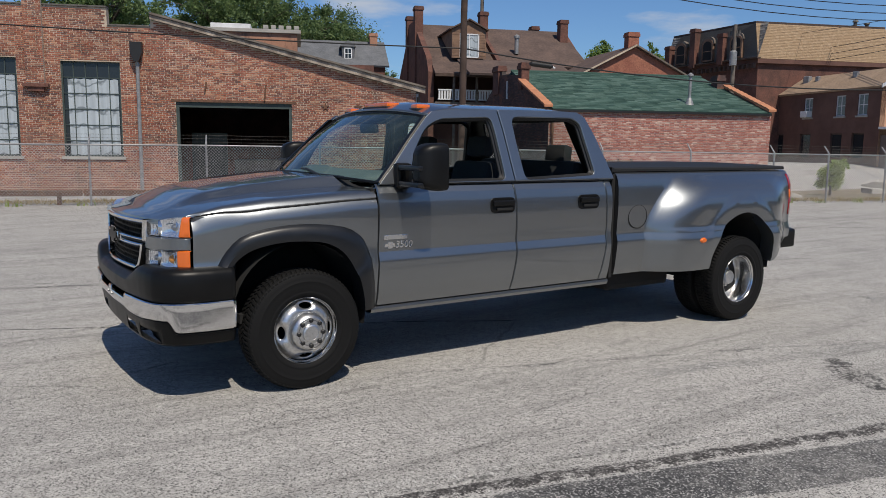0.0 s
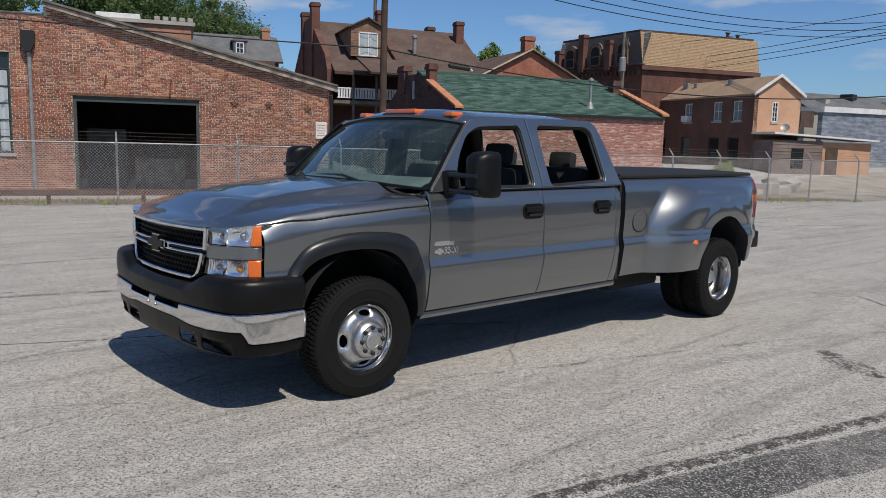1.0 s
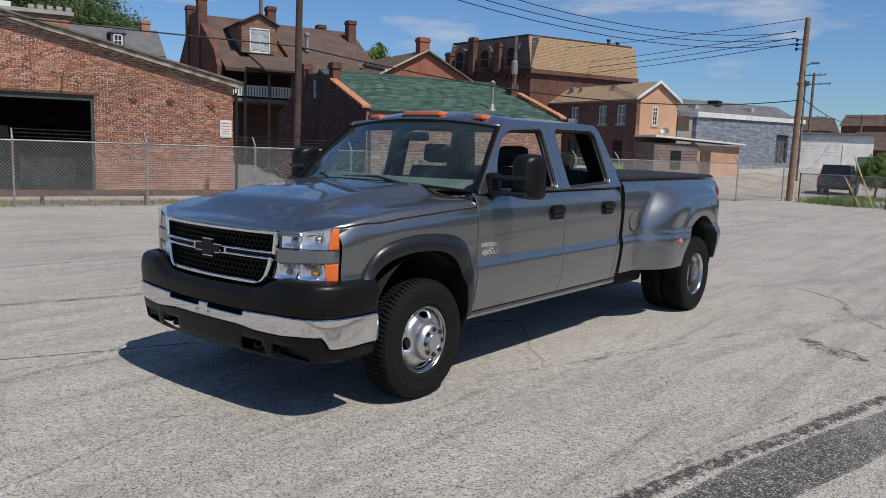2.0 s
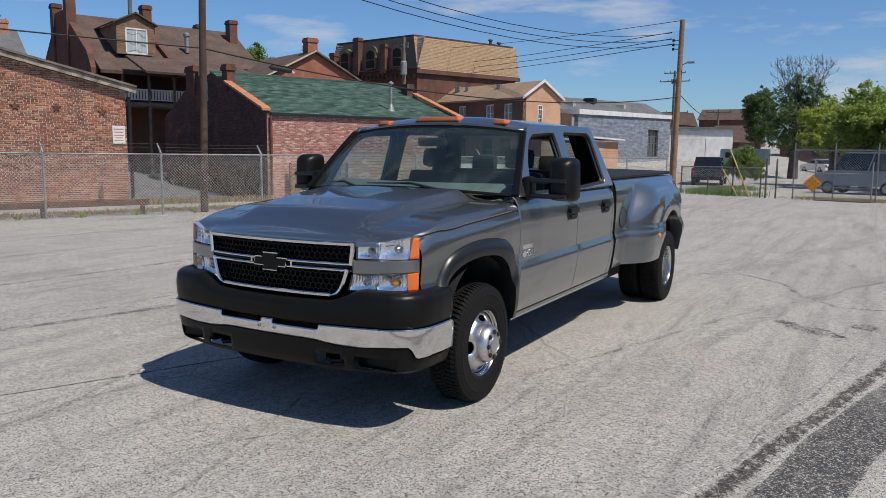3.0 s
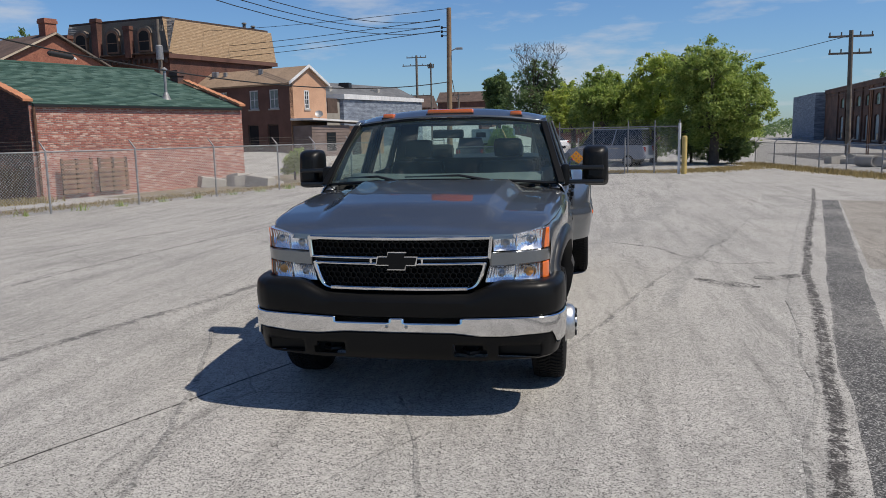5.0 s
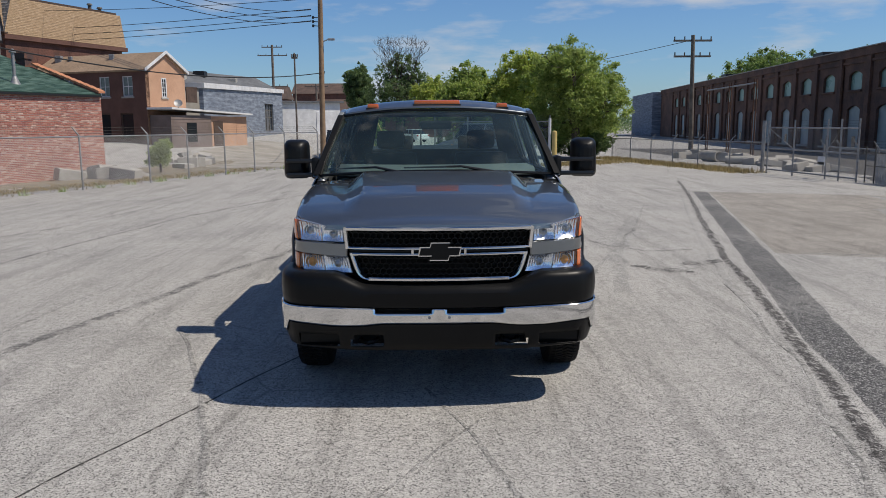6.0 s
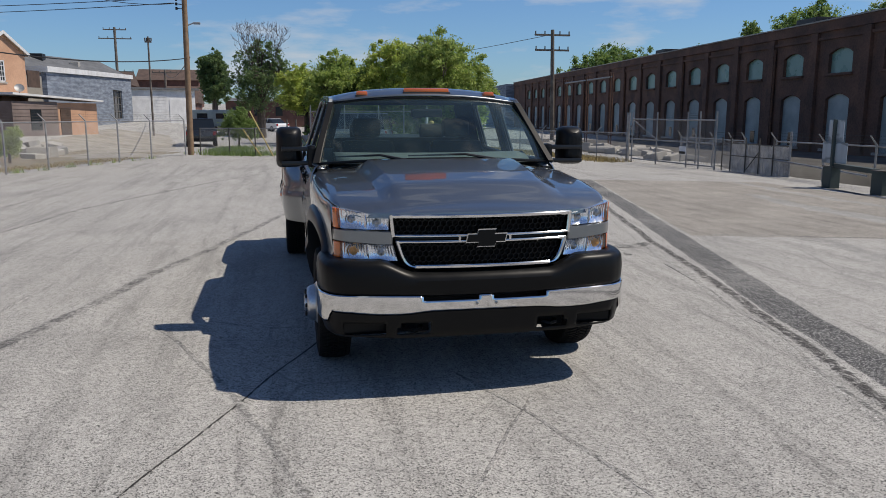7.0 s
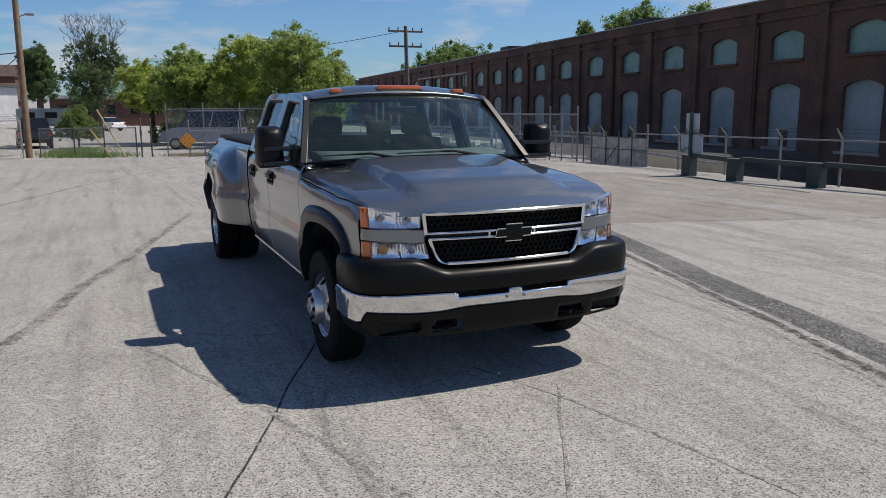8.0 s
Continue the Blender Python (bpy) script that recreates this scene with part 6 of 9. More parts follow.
def bollard(x, y, label, wide=0.36):
    ob = thing("guard_bollard", label, "bollard", grounded(x, y, -0.05), group="guard rail bollards")
    bm = bmesh.new()
    box(bm, (-wide / 2, -0.13, 0), (wide / 2, 0.13, 0.6), None, 0.02)
    part("shaft", bm, "green_trim", ob)
    bm = bmesh.new()
    box(bm, (-wide / 2 - 0.02, -0.15, 0.602), (wide / 2 + 0.02, 0.15, 0.63), None, 0.01)
    part("cap", bm, "steel_dark", ob)


BOLL = [(-12.05, 12.68), (-10.1, 12.48), (-7.86, 12.78), (-5.6, 13.0), (-3.4, 13.2)]
for p in BOLL:
    bollard(*p, "dark green steel bollard carrying a guard rail")
gr = thing("guard_rail", "grey-green steel guard rail on bollards", "guard rail")
for a, b in zip(BOLL, BOLL[1:]):
    bm = bmesh.new()
    d = Vector((b[0] - a[0], b[1] - a[1], 0)).normalized()
    s = Vector((-d.y, d.x, 0)) * 0.09
    pa, pb = Vector((*a, 0.36)) + d * 0.2, Vector((*b, 0.33)) - d * 0.2
    prism(bm, [pa - s, pa + s, pb + s, pb - s], (0, 0, 0.11))
    part("beam", bm, "green_trim", gr)
st = thing("street_sign", "blank backs of two road signs on a post", "sign", grounded(-11.9, 12.55, -0.05))
bm = bmesh.new()
box(bm, (-0.035, -0.035, 0), (0.035, 0.035, 1.8), None, 0.006)
part("post", bm, "green_trim", st)
for lo, hi in (((-0.33, -0.02, 0.7), (0.33, 0.0, 1.22)), ((-0.2, -0.022, 1.24), (0.2, 0.0, 1.78))):
    bm = bmesh.new()
    box(bm, lo, hi, pose(0, 0.06, 0, 0, 0, 20), 0.005)
    part("sign_panel", bm, "film", st)
ribbon("kerb_strip", [(-12.6, 12.75), (-9.6, 11.95), (-7.0, 11.6)], [0.25, 0.2, 0.12], "tar", "dark worn kerb edge beside the bollards", "kerb", 0.02, 0.02, 21)

# ---- yard of the street corner ----
def tuft_field(name, label, spots, count, high, material, seed, spread=0.5):
    """Blades of grass and weeds over the given spots."""
    rng = random.Random(seed)
    verts, faces = [], []
    for _ in range(count):
        sx, sy = spots[rng.randrange(len(spots))]
        x, y = sx + rng.gauss(0, spread), sy + rng.gauss(0, spread)
        z = ground_z(x, y)
        h = high * rng.uniform(0.4, 1.1)
        a = rng.uniform(0, math.tau)
        w = 0.012 + 0.012 * rng.random()
        dx, dy = math.cos(a) * w, math.sin(a) * w
        lx, ly = rng.gauss(0, 0.3) * h, rng.gauss(0, 0.3) * h
        k = len(verts)
        verts += [(x - dx, y - dy, z), (x + dx, y + dy, z), (x + dx * 0.6 + lx * 0.5, y + dy * 0.6 + ly * 0.5, z + h * 0.6), (x + lx, y + ly, z + h)]
        faces += [(k, k + 1, k + 2), (k, k + 2, k + 3)]
    ob = flatpart(name, verts, faces, material, None)
    return tagged(ob, label, "grass", kind="stuff")


line = lambda a, b, n: [(a[0] + (b[0] - a[0]) * k / n, a[1] + (b[1] - a[1]) * k / n) for k in range(n + 1)]
tuft_field("dry_grass", "dry yellow grass and weeds behind the fence", line((6, FENCE(6) - 1.6), (-30, FENCE(-30) - 1.6), 120), 5500, 0.1, "grass", 31, 0.5)
tuft_field("dry_grass", "dry yellow weeds at the gravel bank's foot", line((-17.0, -16.2), (-12.6, -18.0), 24), 1500, 0.24, "grass", 36, 0.3)
tuft_field("dry_brush", "tall dry brown brush against the dark gable", line((-17.3, -17.6), (-19.6, -23.6), 40), 3200, 1.25, "dry_brush", 37, 0.22)
tuft_field("fence_weeds", "small green weeds along the fence foot", [(x + 0.1 * math.sin(x * 7), FENCE(x) - 0.1) for x in np.arange(-30, 6, 1.37).tolist()], 350, 0.2, "leaf", 32, 0.1)
tuft_field("verge_grass", "ragged green verge beside the street fence", line((-33, -4.0), (-31.6, -2.2), 10) + line((-35, -4.4), (-40, -3.2), 10), 3000, 0.26, "leaf_mid", 33, 0.55)
tuft_field("verge_grass", "low green verge under the tall fence", line((-31.2, 0.8), (-30.4, 5.2), 20) + line((-31, 6), (-36, 9.5), 30), 7000, 0.1, "grass", 34, 0.6)
tuft_field("yard_grass", "dry grass verge at the factory yard fence", line((-25, 12.4), (-40, 10.2), 40), 5000, 0.2, "grass", 35, 0.4)

# ---- trees ----
def tree(label, x, y, blobs, leaf="leaf", count=5000, size=0.22, trunk=0.22, bare=0, seed=1, name="tree", twigs=10):
    """Tapered trunk, limbs into each clump, and a crown of leaves with gaps."""
    rng = random.Random(seed)
    z0 = ground_z(x, y)
    blobs = [(b[0], b[1], b[2] - z0, *b[3:]) for b in blobs]
    count, size = int(count * 4.0), size * 0.48
    ob = thing(name, label, "tree", (x, y, z0))
    bm = bmesh.new()
    top = max(b[2] + b[5] for b in blobs)
    low = min(b[2] - b[5] for b in blobs)
    mid = Vector((sum(b[0] for b in blobs) / len(blobs), sum(b[1] for b in blobs) / len(blobs), (low + top) * 0.5))
    tube(bm, [(0, 0, -0.2), (0.05, 0.03, mid.z * 0.35), (mid.x * 0.5, mid.y * 0.5, mid.z * 0.7), mid], [trunk * 1.25, trunk, trunk * 0.75, trunk * 0.45], 9)
    part("trunk", bm, "bark", ob, smooth=True)
    for b in blobs:
        bm = bmesh.new()
        c = Vector(b[:3])
        s = Vector((mid.x * 0.5, mid.y * 0.5, max(mid.z * 0.55, 0.3)))
        tube(bm, [s, s.lerp(c, 0.5) + Vector((0, 0, 0.2)), c], [trunk * 0.5, trunk * 0.32, trunk * 0.12], 6)
        for _ in range(twigs):
            d = Vector((rng.gauss(0, 1), rng.gauss(0, 1), rng.gauss(0.2, 0.8))).normalized()
            e = c + Vector((d.x * b[3], d.y * b[4], d.z * b[5])) * 0.85
            tube(bm, [c.lerp(s, 0.3 * rng.random()), c.lerp(e, 0.5) + Vector((0, 0, 0.1)), e], [trunk * 0.13, trunk * 0.08, 0.008], 4)
        part("limb", bm, "bark", ob)
    for k in range(int(bare * 1.4)):
        bm = bmesh.new()
        a = rng.uniform(0, math.tau)
        p = mid + Vector((rng.uniform(-0.8, 0.8), rng.uniform(-0.8, 0.8), -0.6))
        pts, r = [p], [0.045]
        for j in range(5):
            p = p + Vector((math.cos(a) * 0.3 + rng.gauss(0, 0.12), math.sin(a) * 0.3 + rng.gauss(0, 0.12), 0.62 * (top - mid.z) / 3 + rng.uniform(0, 0.25)))
            pts.append(p)
            r.append(0.045 * (1 - (j + 1) / 5.5))
            if j > 1:
                for _ in range(4):
                    q = p + Vector((math.cos(a) * 0.15 + rng.gauss(0, 0.25), math.sin(a) * 0.15 + rng.gauss(0, 0.25), rng.uniform(0.2, 0.6)))
                    tube(bm, [p, q, q + Vector((rng.gauss(0, 0.15), rng.gauss(0, 0.15), rng.uniform(0.2, 0.5)))], [0.015, 0.011, 0.006], 4)
                    for _ in range(3):
                        tube(bm, [q, q + Vector((rng.gauss(0, 0.2), rng.gauss(0, 0.2), rng.uniform(0.1, 0.4)))], [0.009, 0.005], 4)
        tube(bm, pts, r, 5)
        part("bare_branch", bm, "bark", ob)
    if count:
        verts, faces = [], []
        vol = [b[3] * b[4] * b[5] for b in blobs]
        clumps = []
        for b, v in zip(blobs, vol):
            for _ in range(max(10, int(150 * v / sum(vol) * len(blobs) ** 0.5))):
                d = Vector((rng.gauss(0, 1), rng.gauss(0, 1), rng.gauss(0, 1))).normalized() * (rng.uniform(0.45, 1.02))
                clumps.append((Vector((b[0] + d.x * b[3], b[1] + d.y * b[4], b[2] + d.z * b[5])), min(b[3:6]) * rng.uniform(0.1, 0.28)))
        for _ in range(count):
            c, r = clumps[rng.randrange(len(clumps))]
            d = Vector((rng.gauss(0, 1), rng.gauss(0, 1), rng.gauss(0, 0.8)))
            p = c + d.normalized() * r * rng.uniform(0.2, 1.6)
            n = Vector((rng.gauss(0, 1), rng.gauss(0, 1), rng.gauss(0.9, 0.6))).normalized()
            u = n.orthogonal().normalized()
            u = (Matrix.Rotation(rng.uniform(0, math.tau), 3, n) @ u)
            v = n.cross(u)
            s = size * rng.uniform(0.6, 1.3)
            k = len(verts)
            verts += [p - u * s, p + v * s * 0.42 + n * s * 0.12, p + u * s, p - v * s * 0.42 + n * s * 0.12]
            faces += [(k, k + 1, k + 2), (k, k + 2, k + 3)]
        flatpart("crown", verts, faces, leaf, ob, kind="stuff")
    return ob


def ball(w, h0, h1, n, seed, spread=0.6):
    """Clumps that fill a crown of half width w between two heights."""
    rng = random.Random(seed)
    out = [(0, 0, (h0 + h1) / 2, w * 0.72, w * 0.72, (h1 - h0) * 0.42)]
    for k in range(n):
        a = math.tau * k / n + rng.uniform(-0.4, 0.4)
        z = h0 + (h1 - h0) * rng.uniform(0.2, 0.82)
        out.append((math.cos(a) * w * spread, math.sin(a) * w * spread, z, w * 0.48, w * 0.48, (h1 - h0) * 0.2))
    out.append((rng.uniform(-0.2, 0.2) * w, rng.uniform(-0.2, 0.2) * w, h1 - (h1 - h0) * 0.14, w * 0.4, w * 0.4, (h1 - h0) * 0.16))
    return out


tree("large leafy green tree behind the tall fence", -40.2, 8.4, ball(3.1, 0.2, 6.3, 9, 1), "leaf", 15000, 0.2, 0.25, seed=41)
tree("yellow-green leafy tree beside the fence", -43.4, 5.4, ball(2.3, 0.8, 6.1, 6, 2), "leaf_bright", 10000, 0.2, 0.2, seed=42)
tree("green tree with yellowing leaves by the street", -45.2, 2.4, ball(2.6, 1.2, 5.6, 6, 3), "leaf", 9000, 0.2, 0.2, seed=43)
tree("yellow-green tree behind the street fence", -49.5, 0.5, ball(2.1, 1.4, 5.0, 5, 4), "leaf_bright", 6000, 0.2, 0.18, seed=44)
tree("dark half-dead tree with bare upper branches", -63.0, -2.9, ball(2.9, 1.4, 6.4, 6, 5) + [(0.4, 0.3, 7.0, 1.3, 1.3, 1.2), (-0.7, -0.6, 6.2, 1.5, 1.5, 1.1), (0.3, 1.3, 5.9, 1.2, 1.2, 1.0)], "leaf_dark", 3400, 0.24, 0.34, bare=12, seed=45)
tree("dark green conifer-like tree beyond the sheds", -82.5, -8.2, ball(2.0, 2.0, 8.5, 5, 6, 0.5), "leaf_dark", 6000, 0.28, 0.3, seed=46)
tree("small bright green bush beside the parked cars", -43.8, -3.8, ball(1.25, 0.0, 2.1, 6, 7), "leaf_mid", 4500, 0.13, 0.05, seed=47, name="bush")
tree("broad leafy tree behind the brick garage", -21.6, -61.0, ball(8.4, 5.5, 16.0, 9, 8), "leaf_dark", 18000, 0.34, 0.5, seed=48)
tree("leafy green tree behind the brown house", -31.6, -63.8, ball(5.4, 5.5, 14.6, 7, 9), "leaf_dark", 10000, 0.3, 0.4, seed=49)
tree("leafy green tree behind the brick garage", -7.5, -54.0, ball(6.0, 4, 13.5, 7, 10), "leaf_dark", 12000, 0.32, 0.4, seed=50)
tree("leafy tree behind the factory roof", -70.0, 56.0, ball(5.8, 4, 13.6, 7, 11), "leaf_mid", 9000, 0.36, 0.4, seed=51)
tree("leafy tree behind the factory roof", -62.0, 56.5, ball(3.4, 4, 12.8, 5, 12), "leaf_mid", 6000, 0.34, 0.4, seed=52)
tree("broad trees far behind the factory", -123, 55, ball(9.0, 3, 13.8, 9, 13), "leaf_mid", 9000, 0.55, 0.5, seed=53)
tree("small tree far behind the factory", -90, 53, ball(2.8, 3, 10.9, 5, 14), "leaf_mid", 4000, 0.36, 0.3, seed=54)
tree("small tree behind the factory roof", -74.5, 51, ball(2.4, 3, 11.6, 5, 15), "leaf_mid", 4000, 0.34, 0.3, seed=55)
tree("leafy tree far behind the brick houses", -58, -55, ball(2.8, 5, 12.6, 5, 16), "leaf_mid", 4000, 0.36, 0.3, seed=56)
tree("leafy tree far behind the brick houses", -58, -48, ball(2.4, 5, 11.4, 5, 17), "leaf_mid", 4000, 0.36, 0.3, seed=57)


for k, (bx, by, bw, bh) in enumerate(((-43.5, 7.6, 1.9, 1.7), (-46.5, 5.0, 2.0, 1.5), (-48.5, 2.2, 2.0, 1.6), (-41.5, 9.6, 1.5, 1.3))):
    tree("dark green undergrowth beneath the trees", bx, by, ball(bw, -0.4, bh, 6, 80 + k), "leaf_dark", 3000, 0.15, 0.06, seed=90 + k, name="bush", twigs=4)


def far_woods():
    rng = random.Random(60)
    verts, faces = [], []
    for _ in range(90000):
        a = rng.uniform(math.radians(120), math.radians(262))
        d = rng.uniform(170, 300)
        hill = 3.2 + 2.0 * math.sin(a * 23) + 1.2 * math.sin(a * 61 + 1)
        p = Vector((math.cos(a) * d, math.sin(a) * d, rng.uniform(-0.6, max(hill, 1.5))))
        n = Vector((rng.gauss(0, 1), rng.gauss(0, 1), rng.gauss(0.6, 0.6))).normalized()
        u = n.orthogonal().normalized()
        v = n.cross(u)
        s = rng.uniform(0.2, 0.42)
        k = len(verts)
        verts += [p - u * s, p + v * s * 0.6, p + u * s, p - v * s * 0.6]
        faces += [(k, k + 1, k + 2, k + 3)]
    ob = flatpart("distant_woods", verts, faces, "leaf_dark", None)
    tagged(ob, "hazy dark trees along the far horizon", "trees", kind="stuff")


far_woods()

# ---- vehicles in the yard ----
def small_vehicle(kind_name, label, x, y, turn, length, wide, low, waist, roof, cabin, paint, category):
    """A parked vehicle; cabin gives the four x positions of its glasshouse."""
    ob = thing(kind_name, label, category, grounded(x, y), turn)
    h = length / 2
    rows = []
    for yy, inset in ((-wide / 2, 0.05), (-wide / 2 + 0.03, 0.0), (wide / 2 - 0.03, 0.0), (wide / 2, 0.05)):
        o = rounded([(-h, low), (-h - 0.0, waist * 0.8), (-h + 0.1, waist), (cabin[3], waist + 0.02), (cabin[0], waist + 0.03), (h - 0.15, waist * 0.86), (h, waist * 0.66), (h, low)], 0.15, 3)
        rows.append([(p[0] * (1 - inset / h), yy, p[1] + inset * 0.5) for p in o + o[:1]])
    body = skin("body", rows, paint, ob, thick=0)
    for k in (0, -1):
        bm = bmesh.new()
        bm.faces.new([bm.verts.new(p) for p in rows[k][:-1]])
        part("body_side", bm, paint, ob)
    glass = [(cabin[0], waist + 0.02), (cabin[1], roof), (cabin[2], roof), (cabin[3], waist + 0.02)]
    t = wide / 2 - 0.08
    u = t - 0.14
    bm = bmesh.new()
    lo = [bm.verts.new((cabin[0], s * t, waist)) for s in (-1, 1)] + [bm.verts.new((cabin[3], s * t, waist)) for s in (1, -1)]
    hi = [bm.verts.new((cabin[1], s * u, roof)) for s in (-1, 1)] + [bm.verts.new((cabin[2], s * u, roof)) for s in (1, -1)]
    for k in range(4):
        j = (k + 1) % 4
        bm.faces.new((lo[k], lo[j], hi[j], hi[k]))
    part("glasshouse", bm, "pane_dark", ob, "dark tinted windows")
    bm = bmesh.new()
    box(bm, (cabin[2] - 0.02, -u - 0.02, roof - 0.02), (cabin[1] + 0.02, u + 0.02, roof + 0.04), None, 0.03)
    part("roof", bm, paint, ob)
    for s in (-1, 1):
        for k, (a, b) in enumerate(((0.5, 0.5),)):
            xm0, xm1 = (cabin[0] + cabin[3]) / 2, (cabin[1] + cabin[2]) / 2
            bm = bmesh.new()
            tube(bm, [(xm0, s * (t + 0.005), waist), (xm1, s * (u + 0.005), roof)], 0.035, 4)
            part("door_post", bm, paint, ob)
        for xc in (h * 0.62, -h * 0.6):
            wh = new("wheel")
            wh.parent = ob
            wh.location = (xc, s * (wide / 2 - 0.1), 0.32)
            bm = bmesh.new()
            lathe(bm, [(0.2, 0.11), (0.3, 0.11), (0.33, 0.07), (0.33, -0.1), (0.2, -0.1)], 22, pose(0, 0, 0, -90 * s, 0, 0))
            part("tyre", bm, "rubber", wh, smooth=True)
            bm = bmesh.new()
            lathe(bm, [(0.2, 0.1), (0.19, 0.085), (0.1, 0.1), (0.001, 0.105)], 16, pose(0, 0, 0, -90 * s, 0, 0))
            part("rim", bm, "steel", wh, smooth=True)
        bm = bmesh.new()
        box(bm, (h - 0.12, s * (wide / 2 - 0.4), waist * 0.66), (h + 0.01, s * (wide / 2 - 0.05), waist * 0.8), None, 0.02)
        part("headlight", bm, "reflector", ob)
        bm = bmesh.new()
        box(bm, (-h - 0.01, s * (wide / 2 - 0.25), waist * 0.72), (-h + 0.1, s * (wide / 2 - 0.03), waist * 0.95), None, 0.02)
        part("tail_light", bm, "red_lens", ob)
    for xe in (-h, h):
        bm = bmesh.new()
        box(bm, (xe - 0.07, -wide / 2 + 0.04, low), (xe + 0.07, wide / 2 - 0.04, low + 0.22), None, 0.05)
        part("bumper", bm, "trim" if paint == "black_car" else paint, ob)


small_vehicle("cargo_van", "pale grey van parked behind the tall fence", -38.2, 2.6, 250, 4.4, 1.9, 0.4, 1.1, 1.98, (1.3, 0.7, -1.95, -2.1), "van_paint", "van")
small_vehicle("black_suv", "black sport utility car parked beside the shed", -47.0, -6.3, 186, 4.6, 1.85, 0.35, 1.02, 1.72, (1.0, 0.5, -2.0, -2.2), "black_car", "car")
small_vehicle("white_sedan", "white sedan parked along the side street", -86.5, -2.4, 215, 4.7, 1.8, 0.3, 0.92, 1.42, (0.95, 0.25, -1.0, -1.75), "white_car", "car")
# pale pipes and beams stacked in the factory yard
for x, yy, ln, turn, r in ((-31.5, 16.5, 1.5, 62, 0.2), (-33.6, 15.6, 1.4, 70, 0.2), (-36.5, 15.2, 1.2, 20, 0.3)):
    pp = thing("concrete_pipe", "pale concrete pipe lying in the factory yard", "pipe", grounded(x, yy, r), turn, "pipes in the factory yard")
    bm = bmesh.new()
    lathe(bm, [(r * 0.75, -ln / 2), (r, -ln / 2), (r, ln / 2), (r * 0.75, ln / 2), (r * 0.75, -ln / 2)], 20, pose(0, 0, 0, 0, 90, 0))
    part("barrel", bm, "concrete", pp, smooth=True, sharp=0.6)
cw = thing("camper", "pale blue-grey camper trailer beyond the black car", "trailer", grounded(-64.8, -6.8), 80)
bm = bmesh.new()
box(bm, (-1.8, -1.0, 0.45), (1.8, 1.0, 1.85), None, 0.18)
part("shell", bm, "factory_board", cw, smooth=True)
for xx in (-1.3, 0.3):
    bm = bmesh.new()
    box(bm, (xx, -1.03, 1.1), (xx + 0.9, -0.99, 1.55), None, 0.02)
    part("camper_window", bm, "pane_dark", cw)
for s in (-1, 1):
    bm = bmesh.new()
    lathe(bm, [(0.12, 0.1), (0.3, 0.1), (0.3, -0.1), (0.12, -0.1)], 18, pose(-0.4, s * 0.95, 0.3, 90, 0, 0))
    part("trailer_wheel", bm, "rubber", cw)

# rubble and slabs in the yard behind the fence
rk = random.Random(70)
for cx, cy, n in ((-25.0, -12.5, 7), (-36.5, -13.5, 6), (-33.5, -12.0, 6), (-27.0, 16.0, 6), (-31.0, 16.5, 7), (-36.0, 16.2, 7), (-41.0, 16.0, 6)):
    for _ in range(n):
        x, y = cx + rk.gauss(0, 0.8), cy + rk.gauss(0, 0.5)
        ob = thing("concrete_slab", "broken pale concrete slab lying in a yard", "rubble", grounded(x, y), rk.uniform(0, 360), "rubble in the yard")
        bm = bmesh.new()
        box(bm, (-0.5, -0.3, -0.05), (rk.uniform(0.3, 0.6), 0.3, rk.uniform(0.15, 0.5)), pose(0, 0, 0, rk.uniform(-15, 15), rk.uniform(-15, 15), 0), 0.04)
        part("slab", bm, "concrete", ob)
tree("bright green shrub growing behind the fence", -28.4, -11.9, ball(0.65, -0.2, 1.15, 5, 71), "leaf", 1800, 0.1, 0.05, seed=72, name="shrub")

# houses behind the garage
bk = thing("white_roof_house", "red brick house with white parapet behind the garage", "house")
hw = Wall((-15.6, -36.1), (0.92, -0.39))
corner_box(bk, hw, "wall", 0, 6.0, -6, 0, 0, 7.6, "brick")
corner_box(bk, hw, "parapet", -0.2, 6.2, -6.2, 0.15, 7.602, 7.8, "concrete", 0.02)
corner_box(bk, hw, "roof_box", 2.6, 4.8, -3.5, -1.0, 7.802, 8.2, "white", 0.03)
for k in range(5):
    corner_box(bk, hw, "parapet_merlon", -0.1 + k * 0.42, 0.18 + k * 0.42, -0.4, 0.12, 7.802, 8.02, "concrete", 0.04)
gk = thing("slate_house", "brick house with grey slate roof and white dormer", "house")
W2 = Wall((-27.3, -47.0), (0.92, -0.39))
corner_box(gk, W2, "wall", 0, 9.5, -7, 0, 0, 7.4, "far_brick")
roof_slab("roof", gk, "shingle_grey", W2.p(-0.3, 7.4, 0.3), W2.p(9.8, 7.4, 0.3), W2.p(-0.3, 9.6, -3.5), 0.15)
roof_slab("roof", gk, "shingle_grey", W2.p(-0.3, 7.4, -7.3), W2.p(9.8, 7.4, -7.3), W2.p(-0.3, 9.6, -3.5), 0.15)
corner_box(gk, W2, "dormer", 2.3, 3.2, -1.9, -0.7, 7.6, 8.9, "shingle_grey")
bm = bmesh.new()
prism(bm, [W2.p(2.15, 8.84, -0.6), W2.p(3.35, 8.84, -0.6), W2.p(3.35, 8.9, -0.6), W2.p(2.75, 9.3, -0.6), W2.p(2.15, 8.9, -0.6)], -W2.n * 1.6)
part("dormer_roof", bm, "shingle_grey", gk)
sash(gk, W2, 2.45, 3.05, 7.9, 8.75, -0.66, 2, 2, "white", "pane_dark", 0.08, None)
